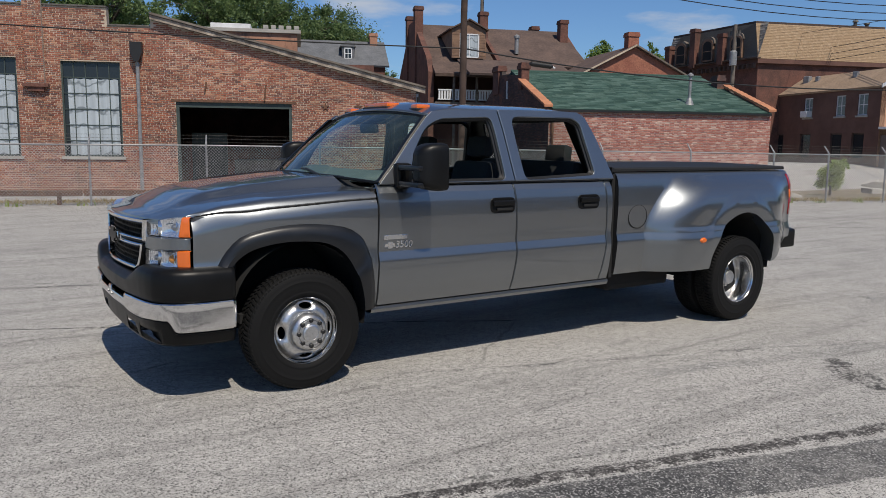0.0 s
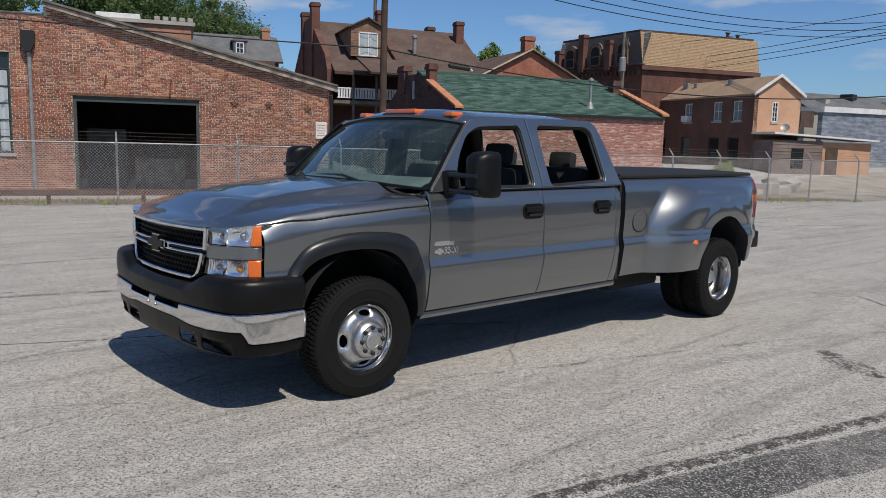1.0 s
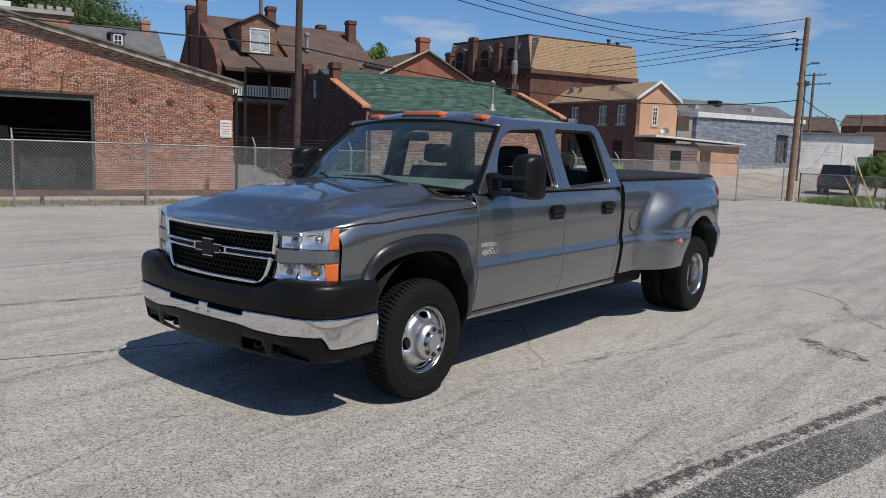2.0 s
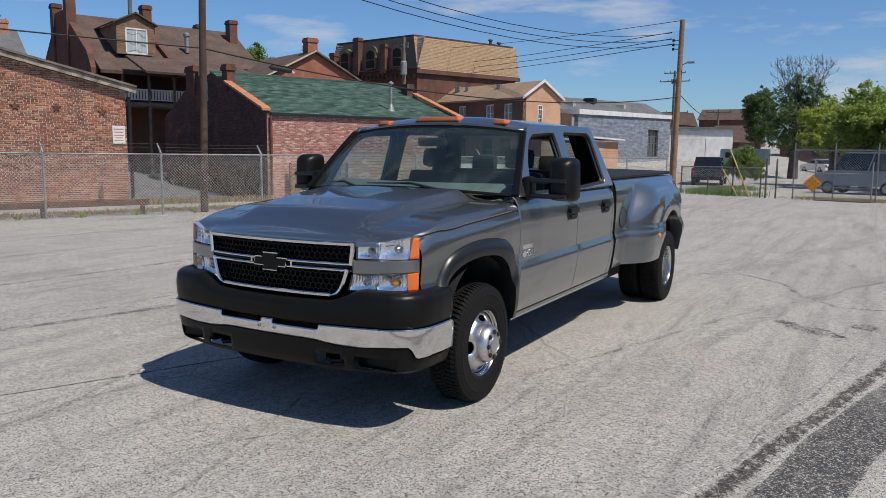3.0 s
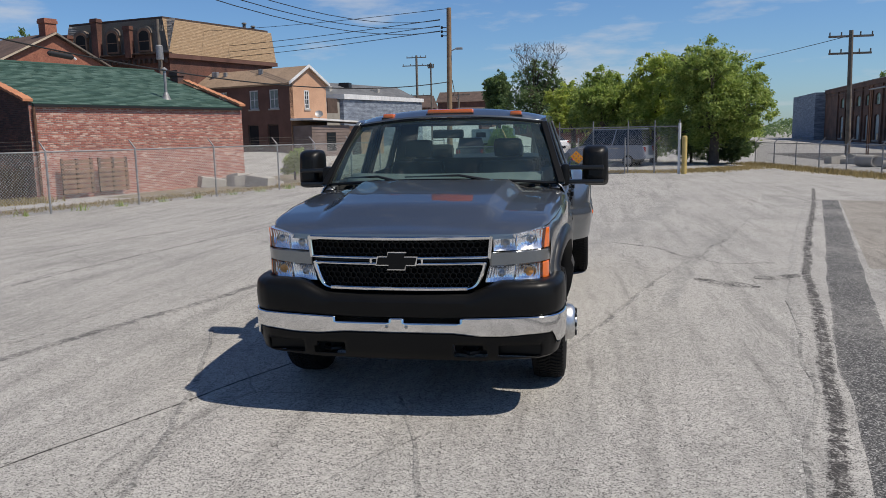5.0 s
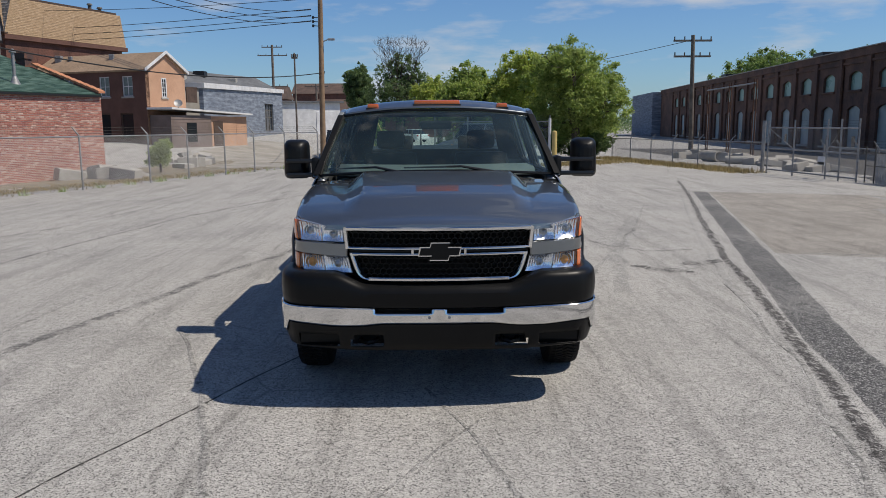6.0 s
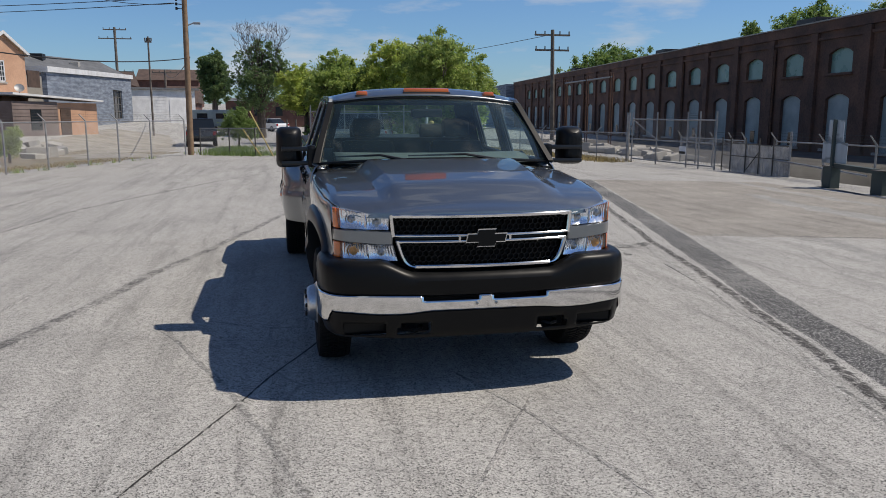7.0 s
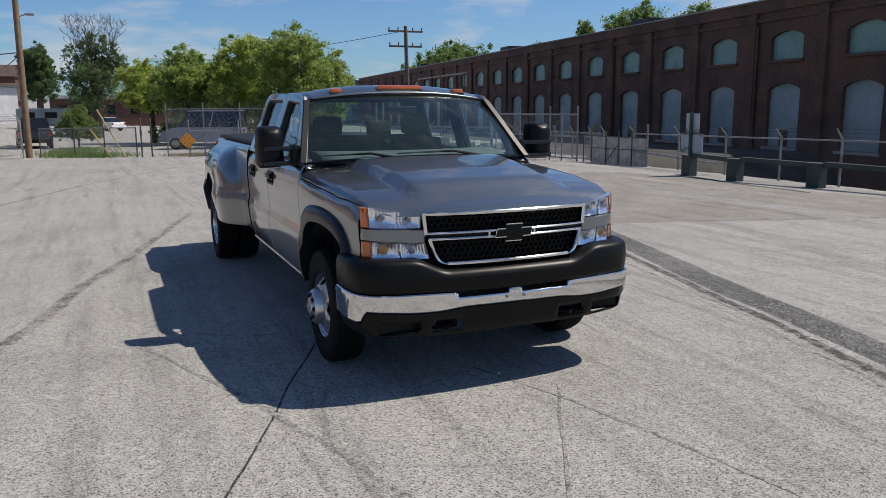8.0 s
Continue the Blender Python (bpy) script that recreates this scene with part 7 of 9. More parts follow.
for u in (0.6, 6.6):
    brick_chimney(gk, (W2.p(u, 0, -3.2)).xy, W2.e, (0.6, 0.7), 8.8, 10.2, "brick")

# far street houses and poles
for x, y, w_, h_, mat, lab in ((-120, -30, 14, 6.5, "far_brick", "distant red brick row house"), (-140, -20, 10, 8.0, "far_brick", "distant brown brick house with a pitched roof"), (-92, -12.4, 3.2, 3.6, "far_brick", "small brown house at the end of the street"), (-115, 4, 26, 4.2, "tan_render", "low brown industrial building at the street's end")):
    hs = thing("distant_building", lab, "building", (x, y, -0.8))
    bm = bmesh.new()
    box(bm, (-4, -w_ / 2, 0), (4, w_ / 2, h_))
    part("wall", bm, mat, hs)
    bm = bmesh.new()
    prism(bm, [(-4.3, -w_ / 2 - 0.3, h_), (4.3, -w_ / 2 - 0.3, h_), (0, -w_ / 2 - 0.3, h_ + (2.0 if w_ < 20 else 0.5))], (0, w_ + 0.6, 0))
    part("roof", bm, "shingle_brown" if w_ < 20 else "shingle_grey", hs)
    for k in range(int(w_ // 3)):
        bm = bmesh.new()
        box(bm, (4.0, -w_ / 2 + 1 + k * 3, h_ * 0.5), (4.06, -w_ / 2 + 2 + k * 3, h_ * 0.8))
        part("window", bm, "pane_dark", hs)


def cross_pole(x, y, z1, arms, label, r=0.14, lean=(0, 0), wood="wood_grey"):
    ob = timber_pole(x, y, z1 - ground_z(x, y), r, r * 0.75, lean, wood, label)
    h = z1 - ground_z(x, y) + 0.2
    for dz, half in arms:
        bm = bmesh.new()
        box(bm, (-0.06, -half, h - dz - 0.06), (0.06, half, h - dz + 0.06), pose(lean[0], lean[1], 0, 0, 0, 0))
        part("cross_arm", bm, wood, ob)
        for k in (-1, -0.45, 0.45, 1):
            bm = bmesh.new()
            tube(bm, [(lean[0], lean[1] + k * half * 0.95, h - dz + 0.06), (lean[0], lean[1] + k * half * 0.95, h - dz + 0.26)], 0.045, 6)
            part("insulator", bm, "steel_dark", ob)
    return ob


cross_pole(-45.9, 17.2, 7.3, ((0.35, 1.25), (1.35, 1.2)), "timber power pole with two cross arms by the factory", 0.16, (0.05, -0.2))
cross_pole(-102, -21.6, 12.4, ((0.3, 1.4), (1.4, 2.0), (5.5, 2.0)), "tall far power pole with three cross arms", 0.2)
cross_pole(-52.4, -10.04, 6.9, ((0.35, 0.22),), "slim grey pole before the block shed", 0.075)
cross_pole(-103.5, -16, 7.3, ((0.4, 1.6),), "far timber power pole with one cross arm", 0.16)
cross_pole(-36.6, -22.9, 8.5, ((0.6, 0.3),), "grey timber pole with transformer behind the cottage", 0.14)
tf = thing("transformer", "grey pole transformer can behind the cottage", "transformer", (-36.35, -22.75, 6.2))
bm = bmesh.new()
lathe(bm, [(0.001, 0), (0.2, 0.0), (0.2, 0.75), (0.14, 0.82), (0.001, 0.84)], 16)
part("can", bm, "steel", tf, smooth=True)
cross_pole(-40, -52, 15.5, ((0.8, 0.9),), "far timber pole with cross arm behind the houses", 0.2)
# steel frame in the factory yard
sf = thing("pipe_gantry", "rusty pipe gantry in the factory yard", "gantry")
for x, y in ((-50.5, 19.8), (-45.2, 19.3), (-40.3, 18.9)):
    for k in (0, 0.35):
        bm = bmesh.new()
        tube(bm, [(x + k, y, ground_z(x, y)), (x + k, y, 4.2)], 0.045, 8)
        part("column", bm, "rust", sf, smooth=True)
bm = bmesh.new()
tube(bm, [(-50.6, 19.8, 3.95), (-40.0, 18.9, 3.95)], 0.05, 8)
part("beam", bm, "steel", sf, smooth=True)

# overhead wires
tp = Vector((-33.6, -5.9, 0))
for z0, end, sg_ in ((6.72, (10.6, -14.5, 11.1), 2.94), (6.97, (10.6, -14.5, 11.4), 2.99), (7.27, (10.6, -14.5, 12.2), 3.24)):
    wire([(tp.x, tp.y, z0), end], sg_, 0.014)
for z0, z1 in ((6.75, 7.7), (7.0, 8.3), (7.3, 8.9)):
    wire([(tp.x, tp.y, z0), (-70, -50, z1 + 2.0)], 0.5, 0.018)
wire([(-33.5, -5.4, 7.8), (-60, -45, 11.5)], 0.5, 0.015)
NP = Vector((-11.1, -13.28, 0))
wire([(14, -26.0, 5.6), (NP.x, NP.y, 4.35)], 0.25, 0.02, "thick black telephone cable strung between poles")
wire([(NP.x, NP.y, 4.35), (-33.45, -5.4, 4.25)], 0.76, 0.022, "thick black telephone cable strung between poles")
wire([(-33.4, -5.3, 4.3), (-103.5, -16, 6.9)], 0.8, 0.022, "thick black telephone cable strung between poles")
wire([(-45.9, 17.0, 7.0), (-120, 2, 9.0)], 0.8, 0.02)
cn = thing("cable_splice", "black cable splice canister hanging on the wire", "splice case")
bm = bmesh.new()
a, b = Vector((-13.05, -12.6, 4.0)), Vector((-13.75, -12.36, 3.93))
tube(bm, [a, a.lerp(b, 0.08), a.lerp(b, 0.92), b], [0.03, 0.075, 0.075, 0.03], 12)
part("can", bm, "black", cn, smooth=True)
bm = bmesh.new()
tube(bm, [b, b + Vector((-0.07, 0.02, -0.05))], 0.03, 8)
part("end_cap", bm, "white", cn, smooth=True)

# ---- the pickup truck ----
# x runs forward from the front axle, y to its left, z up from the ground.
truck = thing("pickup_truck", "dark grey crew-cab dually pickup truck parked on the asphalt lot", "truck")
SIDES = (1, -1)
BODY = lerp_line([(0.44, 0.935), (0.5, 0.955), (0.58, 0.978), (0.72, 0.996), (0.8, 1.003), (0.815, 1.001), (0.872, 0.984), (0.89, 0.984), (1.0, 0.992), (1.12, 0.995), (1.2, 0.99), (1.27, 0.975), (1.31, 0.952), (1.33, 0.93)])
HOODLINE = lerp_line([(-0.62, 1.298), (-0.3, 1.286), (0.23, 1.25), (0.5, 1.215), (0.73, 1.165), (0.8, 1.14)])
NOSE = lambda y: 0.935 - 0.062 * (y / 0.6) ** 2 - 0.016 * abs(y / 0.6) ** 5


def side_y(x, z):
    return BODY(z) - 0.085 * max(0.0, (x + 0.5) / 1.2) ** 2


def polyfill(outline, holes):
    """A flat polygon with holes, as a bmesh in (x, z)."""
    bm = bmesh.new()
    edges = []
    for loop in [outline, *holes]:
        vs = [bm.verts.new((p[0], 0, p[1])) for p in loop]
        edges += [bm.edges.new((vs[k], vs[(k + 1) % len(vs)])) for k in range(len(vs))]
    bmesh.ops.triangle_fill(bm, use_beauty=True, use_dissolve=False, edges=edges)
    return bm


# hood
def hood_z(x, y):
    edge = HOODLINE(x)
    crown = 0.03 * (1 - (y / 0.86) ** 2)
    dome = 0.04 + 0.028 * smooth(0.6, -0.35, x)
    half = 0.64 - 0.06 * smooth(-0.4, 0.62, x)
    ramp_ = min(max((half + 0.02 - abs(y)) / 0.11, 0.0), 1.0)
    raise_ = dome * (0.8 * ramp_ + 0.2 * smooth(0, 1, ramp_)) * smooth(0.76, 0.5, x)
    lip = max(0.0, (x - (NOSE(y) - 0.2)) / 0.2)
    return edge + crown + raise_ - 0.035 * lip ** 2.2 * (1 - 0.75 * (y / 0.855) ** 4)


def windshield_base(y):
    return -0.62 + 0.27 * (1 - (y / 0.88) ** 2)


rows = []
ys = sorted({*np.linspace(-0.855, 0.855, 41).tolist(), *[s * v for s in (1, -1) for v in (0.47, 0.5, 0.53, 0.55, 0.57, 0.59, 0.61, 0.63, 0.645, 0.66, 0.68)]})
for k in range(33):
    t = k / 32
    row = []
    for y in ys:
        x0, x1 = windshield_base(y) + 0.06, NOSE(y)
        x = x0 + (x1 - x0) * t
        row.append((x, y, hood_z(x, y)))
    rows.append(row)
rows.append([(NOSE(y) + 0.004, y, hood_z(NOSE(y), y) - 0.03) for y in ys])
skin("hood", rows, "paint", sharp=0.3, thick=0)

# front wings, flares and wheel wells
FLARE_OUT = [(0.555, 0.845), (0.5, 0.94), (0.415, 1.031), (0.235, 1.075), (0.08, 1.09), (-0.068, 1.087), (-0.268, 1.066), (-0.392, 1.004), (-0.455, 0.9), (-0.485, 0.76), (-0.508, 0.59), (-0.515, 0.49)]
FLARE_IN = [(0.47, 0.845), (0.42, 0.9), (0.346, 0.945), (0.22, 0.975), (0.088, 0.987), (-0.106, 0.973), (-0.2, 0.935), (-0.267, 0.879), (-0.33, 0.79), (-0.371, 0.7), (-0.405, 0.58), (-0.425, 0.48)]


def along(points, n):
    pts = [Vector((*p, 0)) for p in points]
    d = [0.0]
    for a, b in zip(pts, pts[1:]):
        d.append(d[-1] + (b - a).length)
    return [(float(np.interp(d[-1] * k / n, d, [p.x for p in pts])), float(np.interp(d[-1] * k / n, d, [p.y for p in pts]))) for k in range(n + 1)]


FLARE_OUT, FLARE_IN = rounded_line(FLARE_OUT), rounded_line(FLARE_IN)
arch_low = lerp_line(sorted(FLARE_OUT))
for s in SIDES:
    xs = [0.69, 0.68, 0.6725, 0.665, 0.65, 0.63, 0.59, 0.555, 0.53, 0.5, 0.46, 0.415, 0.36, 0.3, 0.235, 0.15, 0.08, 0.0, -0.068, -0.17, -0.268, -0.33, -0.392, -0.42, -0.455, -0.47, -0.485, -0.497, -0.508, -0.519]
    cols, edge_cols, seam_line = [], [], []
    nose = NOSE(0.855)
    for x in sorted({nose, nose - 0.012, nose - 0.03, nose - 0.05, *xs}, reverse=True):
        e = HOODLINE(x)
        h = hood_z(x, 0.855)
        low = 0.845 if x > 0.555 else arch_low(x)
        wide = side_y(x, 1.1)
        w = 0.006 + (wide - 0.022 - 0.861) * smooth(nose, 0.6, x)
        drop = 0.055 * (0.3 + 0.7 * smooth(0.7, 0.3, x))
        edge_cols.append([(x, s * (0.855 + w * f), h - drop * g) for f, g in ((0, 0), (0.35, 0.06), (0.65, 0.2), (0.88, 0.5), (1, 0.88), (0.97, 1.0), (0.8, 1.06))])
        seam_line.append((x, s * (0.855 + w - 0.008), h - drop - 0.006))
        if x > 0.691:
            continue
        y0, z1 = 0.855 + w, h - drop
        col = [(x, s * (y0 - 0.012), z1 - 0.006), (x, s * (y0 - 0.002), z1 - 0.01), (x, s * (y0 + 0.006), z1 - 0.022), (x, s * (wide - 0.006), min(e - 0.1, z1 - 0.04))]
        z0 = e - 0.13
        for k in range(12):
            z = z0 + (min(low, z0 - 0.01) - z0) * k / 11
            col.append((x, s * side_y(x, z), z))
        cols.append(col)
    skin("hood_edge", edge_cols, "paint", thick=0, sharp=0.6)
    bm = bmesh.new()
    tube(bm, seam_line, 0.0045, 6, False)
    part("hood_seam", bm, "under", truck)
    wing = skin("front_wing", cols, "paint", thick=0)
    # wing top behind the hood, up to the windshield post
    skin("cowl_corner", [[(-0.514, s * y, 1.29 + 0.0) for y in (0.86, 0.9, 0.93)], [(-0.6, s * y, 1.3 + 0.02 * k) for k, y in enumerate((0.86, 0.89, 0.925))], [(-0.66, s * y, 1.36) for y in (0.85, 0.88, 0.915)]], "paint", thick=0.003)
    o, i = along(FLARE_OUT, 40), along(FLARE_IN, 40)
    rows = []
    for (xo, zo), (xi, zi) in zip(o, i):
        yo = side_y(xo, max(zo, 0.5))
        rows.append([(xo, s * (yo - 0.004), zo), (xo * 0.92 + xi * 0.08, s * (yo + 0.014), zo * 0.92 + zi * 0.08), (xo * 0.75 + xi * 0.25, s * (yo + 0.028), zo * 0.75 + zi * 0.25), (xo * 0.4 + xi * 0.6, s * (yo + 0.04), zo * 0.4 + zi * 0.6), (xi, s * (yo + 0.036), zi), (xi, s * (yo - 0.02), zi), (xi, s * (yo - 0.12), zi)])
    skin("wheel_flare", rows, "flare", label="charcoal plastic wheel arch flare", thick=0)
    rows = []
    for k in range(25):
        a = math.pi * (k / 24) * 1.12 - 0.12
        rows.append([(0.02 + 0.46 * math.cos(a), s * y, 0.5 + 0.47 * math.sin(a)) for y in (0.45, 0.6, 0.8, 0.96)])
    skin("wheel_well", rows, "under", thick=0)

# doors, lower half
DOORS = (
    ("front_door", [(0.5, -0.526), (0.9, -0.5245), (1.33, -0.53)], [(0.5, -1.688), (0.7, -1.715), (0.86, -1.722), (1.1, -1.712), (1.33, -1.697)], 1.577),
    ("rear_door", [(0.5, -1.694), (0.7, -1.721), (0.86, -1.728), (1.1, -1.718), (1.33, -1.703)], [(0.5, -2.63), (0.7, -2.66), (0.9, -2.675), (1.33, -2.655)], 2.455),
)
for s in SIDES:
    for name, fa, fb, hx in DOORS:
        front, rear = lerp_line(fa), lerp_line(fb)
        zs = [0.5, 0.505, 0.54, 0.58, 0.65, 0.72, 0.8, 0.815, 0.83, 0.845, 0.86, 0.872, 0.89, 0.94, 1.0, 1.06, 1.12, 1.16, 1.2, 1.24, 1.27, 1.29, 1.31, 1.322, 1.33]
        rows = []
        for z in zs:
            a, b = front(z), rear(z)
            xx = [a, a - 0.006] + [a + (b - a) * k / 8 for k in range(1, 8)] + [b + 0.006, b]
            rows.append([(x, s * (side_y(x, z) - (0.012 if k in (0, 10) else 0.0)), z) for k, x in enumerate(xx)])
        door = skin(name, rows, "paint", sharp=0.28, thick=0)
        # recessed black handle
        bm = bmesh.new()
        oval = rounded([(-hx - 0.115, 1.1), (-hx + 0.112, 1.1), (-hx + 0.112, 1.215), (-hx - 0.115, 1.215)], 0.045, 5)
        prism(bm, [(x, s * 0.988, z) for x, z in oval], (0, s * 0.012, 0))
        part("handle_surround", bm, "mirror_black", door)
        bm = bmesh.new()
        box(bm, (-hx - 0.1, s * 1.0, 1.155), (-hx + 0.1, s * 1.024, 1.195), None, 0.009)
        part("door_handle", bm, "mirror_black", door)
        bm = bmesh.new()
        box(bm, (-hx - 0.085, s * 1.0, 1.118), (-hx + 0.06, s * 1.012, 1.14), None, 0.005)
        part("handle_recess", bm, "under", door)
    # black block added as the door-jamb darkness behind the shut lines
    tblock("jamb_dark_block", (-2.72, s * 0.86, 0.46), (-0.5, s * 0.93, 1.3), "under")
    skin("rocker_panel", [[(x, s * (y + side_y(x, 0.5) - 0.955), z) for y, z in ((0.935, 0.496), (0.952, 0.488), (0.955, 0.47), (0.94, 0.445), (0.9, 0.44), (0.8, 0.45))] for x in np.linspace(-0.49, -2.75, 12)], "paint", thick=0)
    rows = []
    for z in np.linspace(0.5, 1.33, 16):
        a = lerp_line(DOORS[1][2])(z) - 0.008
        rows.append([(a, s * (BODY(z) - 0.012), z), (a - 0.006, s * BODY(z), z), (-2.73, s * BODY(z), z), (-2.752, s * (BODY(z) - 0.02), z), (-2.755, s * 0.8, z)])
    skin("cab_corner", rows, "paint", sharp=0.3, thick=0)

# greenhouse: posts and roof rails with window openings
ROOM = lambda z: 0.962 - (z - 1.3) * 0.335
WIN_F = rounded([(-0.775, 1.335), (-0.87, 1.56), (-0.99, 1.72), (-1.12, 1.782), (-1.585, 1.804), (-1.605, 1.7), (-1.63, 1.335)], 0.06, 4)
WIN_R = rounded([(-1.822, 1.335), (-1.795, 1.6), (-1.785, 1.812), (-2.42, 1.818), (-2.495, 1.775), (-2.56, 1.365)], 0.06, 4)
FRONT_LOOP = [(-0.545, 1.325), (-0.56, 1.345), (-0.66, 1.44), (-0.84, 1.63), (-1.0, 1.79), (-1.06, 1.835), (-1.2, 1.852), (-1.655, 1.864), (-1.68, 1.7), (-1.712, 1.33)]
REAR_LOOP = [(-1.72, 1.33), (-1.688, 1.7), (-1.663, 1.864), (-2.2, 1.876), (-2.49, 1.872), (-2.565, 1.83), (-2.64, 1.68), (-2.705, 1.5), (-2.755, 1.365), (-2.765, 1.33)]
for s in SIDES:
    for name, loop, hole, win in (("front_door_surround", FRONT_LOOP, WIN_F, "front_side_glass"), ("rear_door_surround", REAR_LOOP, WIN_R, "rear_side_glass")):
        bm = polyfill(loop, [hole])
        for v in bm.verts:
            v.co.y = s * ROOM(v.co.z)
        ob = part(name, bm, "paint", truck)
        md = ob.modifiers.new("thickness", "SOLIDIFY")
        md.thickness, md.offset = 0.035, 0.0
        md = ob.modifiers.new("soft_edge", "BEVEL")
        md.width, md.segments, md.limit_method = 0.01, 3, "ANGLE"
        bm = bmesh.new()
        pts = [(x, s * (ROOM(z) - 0.004), z) for x, z in hole]
        tube(bm, pts + pts[:2], 0.011, 6, False)
        part("window_seal", bm, "black", ob, smooth=True)
        bm = bmesh.new()
        pts = [(x, s * (ROOM(z) - 0.03), z) for x, z in hole]
        tube(bm, pts + pts[:2], 0.022, 6, False)
        part("window_channel", bm, "black", ob, smooth=True)
        bm = bmesh.new()
        bm.faces.new([bm.verts.new((x, s * (ROOM(z) - 0.022), z)) for x, z in hole])
        if s < 0:
            pane = part(win, bm, "glass", ob, "clear side window glass")
            pane.visible_shadow = False
        else:
            bm.free()
        # waist moulding
    bm = bmesh.new()
    box(bm, (-2.6, s * 0.94, 1.322), (-0.68, s * 0.957, 1.338), None, 0.004)
    part("waist_moulding", bm, "black", truck)

# roof
rows = []
for t in (0.0, 0.02, 0.045, 0.075, 0.11, 0.15, 0.2, *np.linspace(0.26, 1.0, 15).tolist()):
    row = []
    for j in range(25):
        y = -0.778 + 1.556 * j / 24
        x0 = -1.045 + 0.08 * (1 - (y / 0.778) ** 2)
        x1 = -2.49 - 0.1 * (1 - (y / 0.778) ** 2)
        x = x0 + (x1 - x0) * t
        ends = 0.022 * max(0.0, 2 * t - 1) ** 6 + 0.075 * (1 - smooth(-0.09, 0.17, t)) * 1.18
        row.append((x, y, 1.85 + 0.008 * t + 0.075 * (1 - abs(y / 0.778) ** 2.6) - ends * (1 - 0.35 * abs(y / 0.778) ** 4)))
    rows.append(row)
skin("roof", rows, "paint", sharp=0.6, thick=0.012)

# windshield, cowl, wipers
rows = []
for k in range(9):
    t = k / 8
    row = []
    for j in range(21):
        v = -1 + 2 * j / 20
        yb, yt = 0.912 * v, 0.773 * v
        b = Vector((windshield_base(0.855 * v) + 0.02, yb, 1.335 + 0.045 * (1 - v * v)))
        e = Vector((-1.052 + 0.08 * (1 - v * v), yt, 1.796 + 0.047 * (1 - abs(v) ** 2.6)))
        p = b.lerp(e, t) + Vector((0.018, 0, 0.02)) * math.sin(math.pi * t)
        row.append(p)
    rows.append(row)
pane = skin("windshield", rows, "windshield", label="green-tinted windshield", thick=0)
pane.visible_shadow = False
for k, pts in enumerate(([r[0] for r in rows], [r[-1] for r in rows])):
    bm = bmesh.new()
    tube(bm, [Vector(p) + Vector((0.002, 0, 0.002)) for p in pts], 0.011, 6)
    part("windshield_seal", bm, "mirror_black", truck, smooth=True)
for pts in (rows[0], rows[-1]):
    bm = bmesh.new()
    tube(bm, pts, 0.011, 6)
    part("windshield_seal", bm, "mirror_black", truck, smooth=True)
# painted posts between the glass and the door openings
post_x = lerp_line([(1.325, -0.545), (1.345, -0.56), (1.44, -0.66), (1.63, -0.84), (1.79, -1.0), (1.835, -1.06)])
for s, edge in ((-1, [r[0] for r in rows]), (1, [r[-1] for r in rows])):
    strip, cover = [], []
    for p in edge:
        q = Vector((min(post_x(p.z + 0.012), p.x - 0.03), s * (ROOM(p.z + 0.012) + 0.016), p.z + 0.012))
        out = Vector((0.25, s * 0.95, 0.1))
        strip.append([p + Vector((0.0, s * 0.004, 0.0)), p.lerp(q, 0.25) + out * 0.014, p.lerp(q, 0.6) + out * 0.016, q + Vector((0.004, 0, 0.0))])
        ahead, room = Vector((0.7, 0, 0.67)), ROOM(p.z)
        cover.append([p + ahead * 0.012, Vector((post_x(p.z), s * (room - 0.03), p.z)) + ahead * 0.016, Vector((post_x(p.z), s * (room + 0.012), p.z)) + ahead * 0.016, Vector((post_x(p.z), s * (room + 0.02), p.z)) + ahead * 0.006])
    skin("windshield_trim", cover, "mirror_black", truck, "black rubber windshield edge", thick=0, sharp=0.6)
    skin("windshield_post", strip, "paint", truck, thick=0, sharp=0.6)
skin("cowl_panel", [[(windshield_base(y) + d, y, hood_z(windshield_base(y) + 0.06, y) + h) for y in np.linspace(-0.84, 0.84, 25)] for d, h in ((0.075, -0.02), (0.05, -0.02), (0.02, -0.012), (-0.02, 0.0))], "black", thick=0)
for y0, y1 in ((0.42, -0.25), (-0.28, -0.8)):
    bm = bmesh.new()
    px = lambda y, u: windshield_base(y) + 0.03 - 0.28 * u
    a, b = Vector((px(y0, 0) + 0.03, y0, 1.372)), Vector((windshield_base(y1) - 0.045, y1, 1.40 if abs(y1) < 0.5 else 1.385))
    tube(bm, [a, a.lerp(b, 0.35) + Vector((0.02, 0, 0.03)), b], [0.012, 0.009, 0.005], 6)
    part("wiper", bm, "black", truck)

# rear glass and cab back
bm = bmesh.new()
box(bm, (-2.76, -0.93, 0.5), (-2.72, 0.93, 1.36))
part("cab_back", bm, "paint", truck)
for y0, y1, z0, z1 in ((-0.9, -0.68, 1.36, 1.84), (0.68, 0.9, 1.36, 1.84), (-0.68, 0.68, 1.36, 1.42), (-0.68, 0.68, 1.8, 1.86)):
    lean = lambda z: -2.74 + (z - 1.36) * 0.4
    inset = lambda y, z: y * (ROOM(z) / 0.962) * 1.03
    bm = bmesh.new()
    prism(bm, [(lean(z0), inset(y0, z0), z0), (lean(z0), inset(y1, z0), z0), (lean(z1), inset(y1, z1), z1), (lean(z1), inset(y0, z1), z1)], (0.03, 0, 0))
    part("rear_window_post", bm, "trim", truck)
bm = bmesh.new()
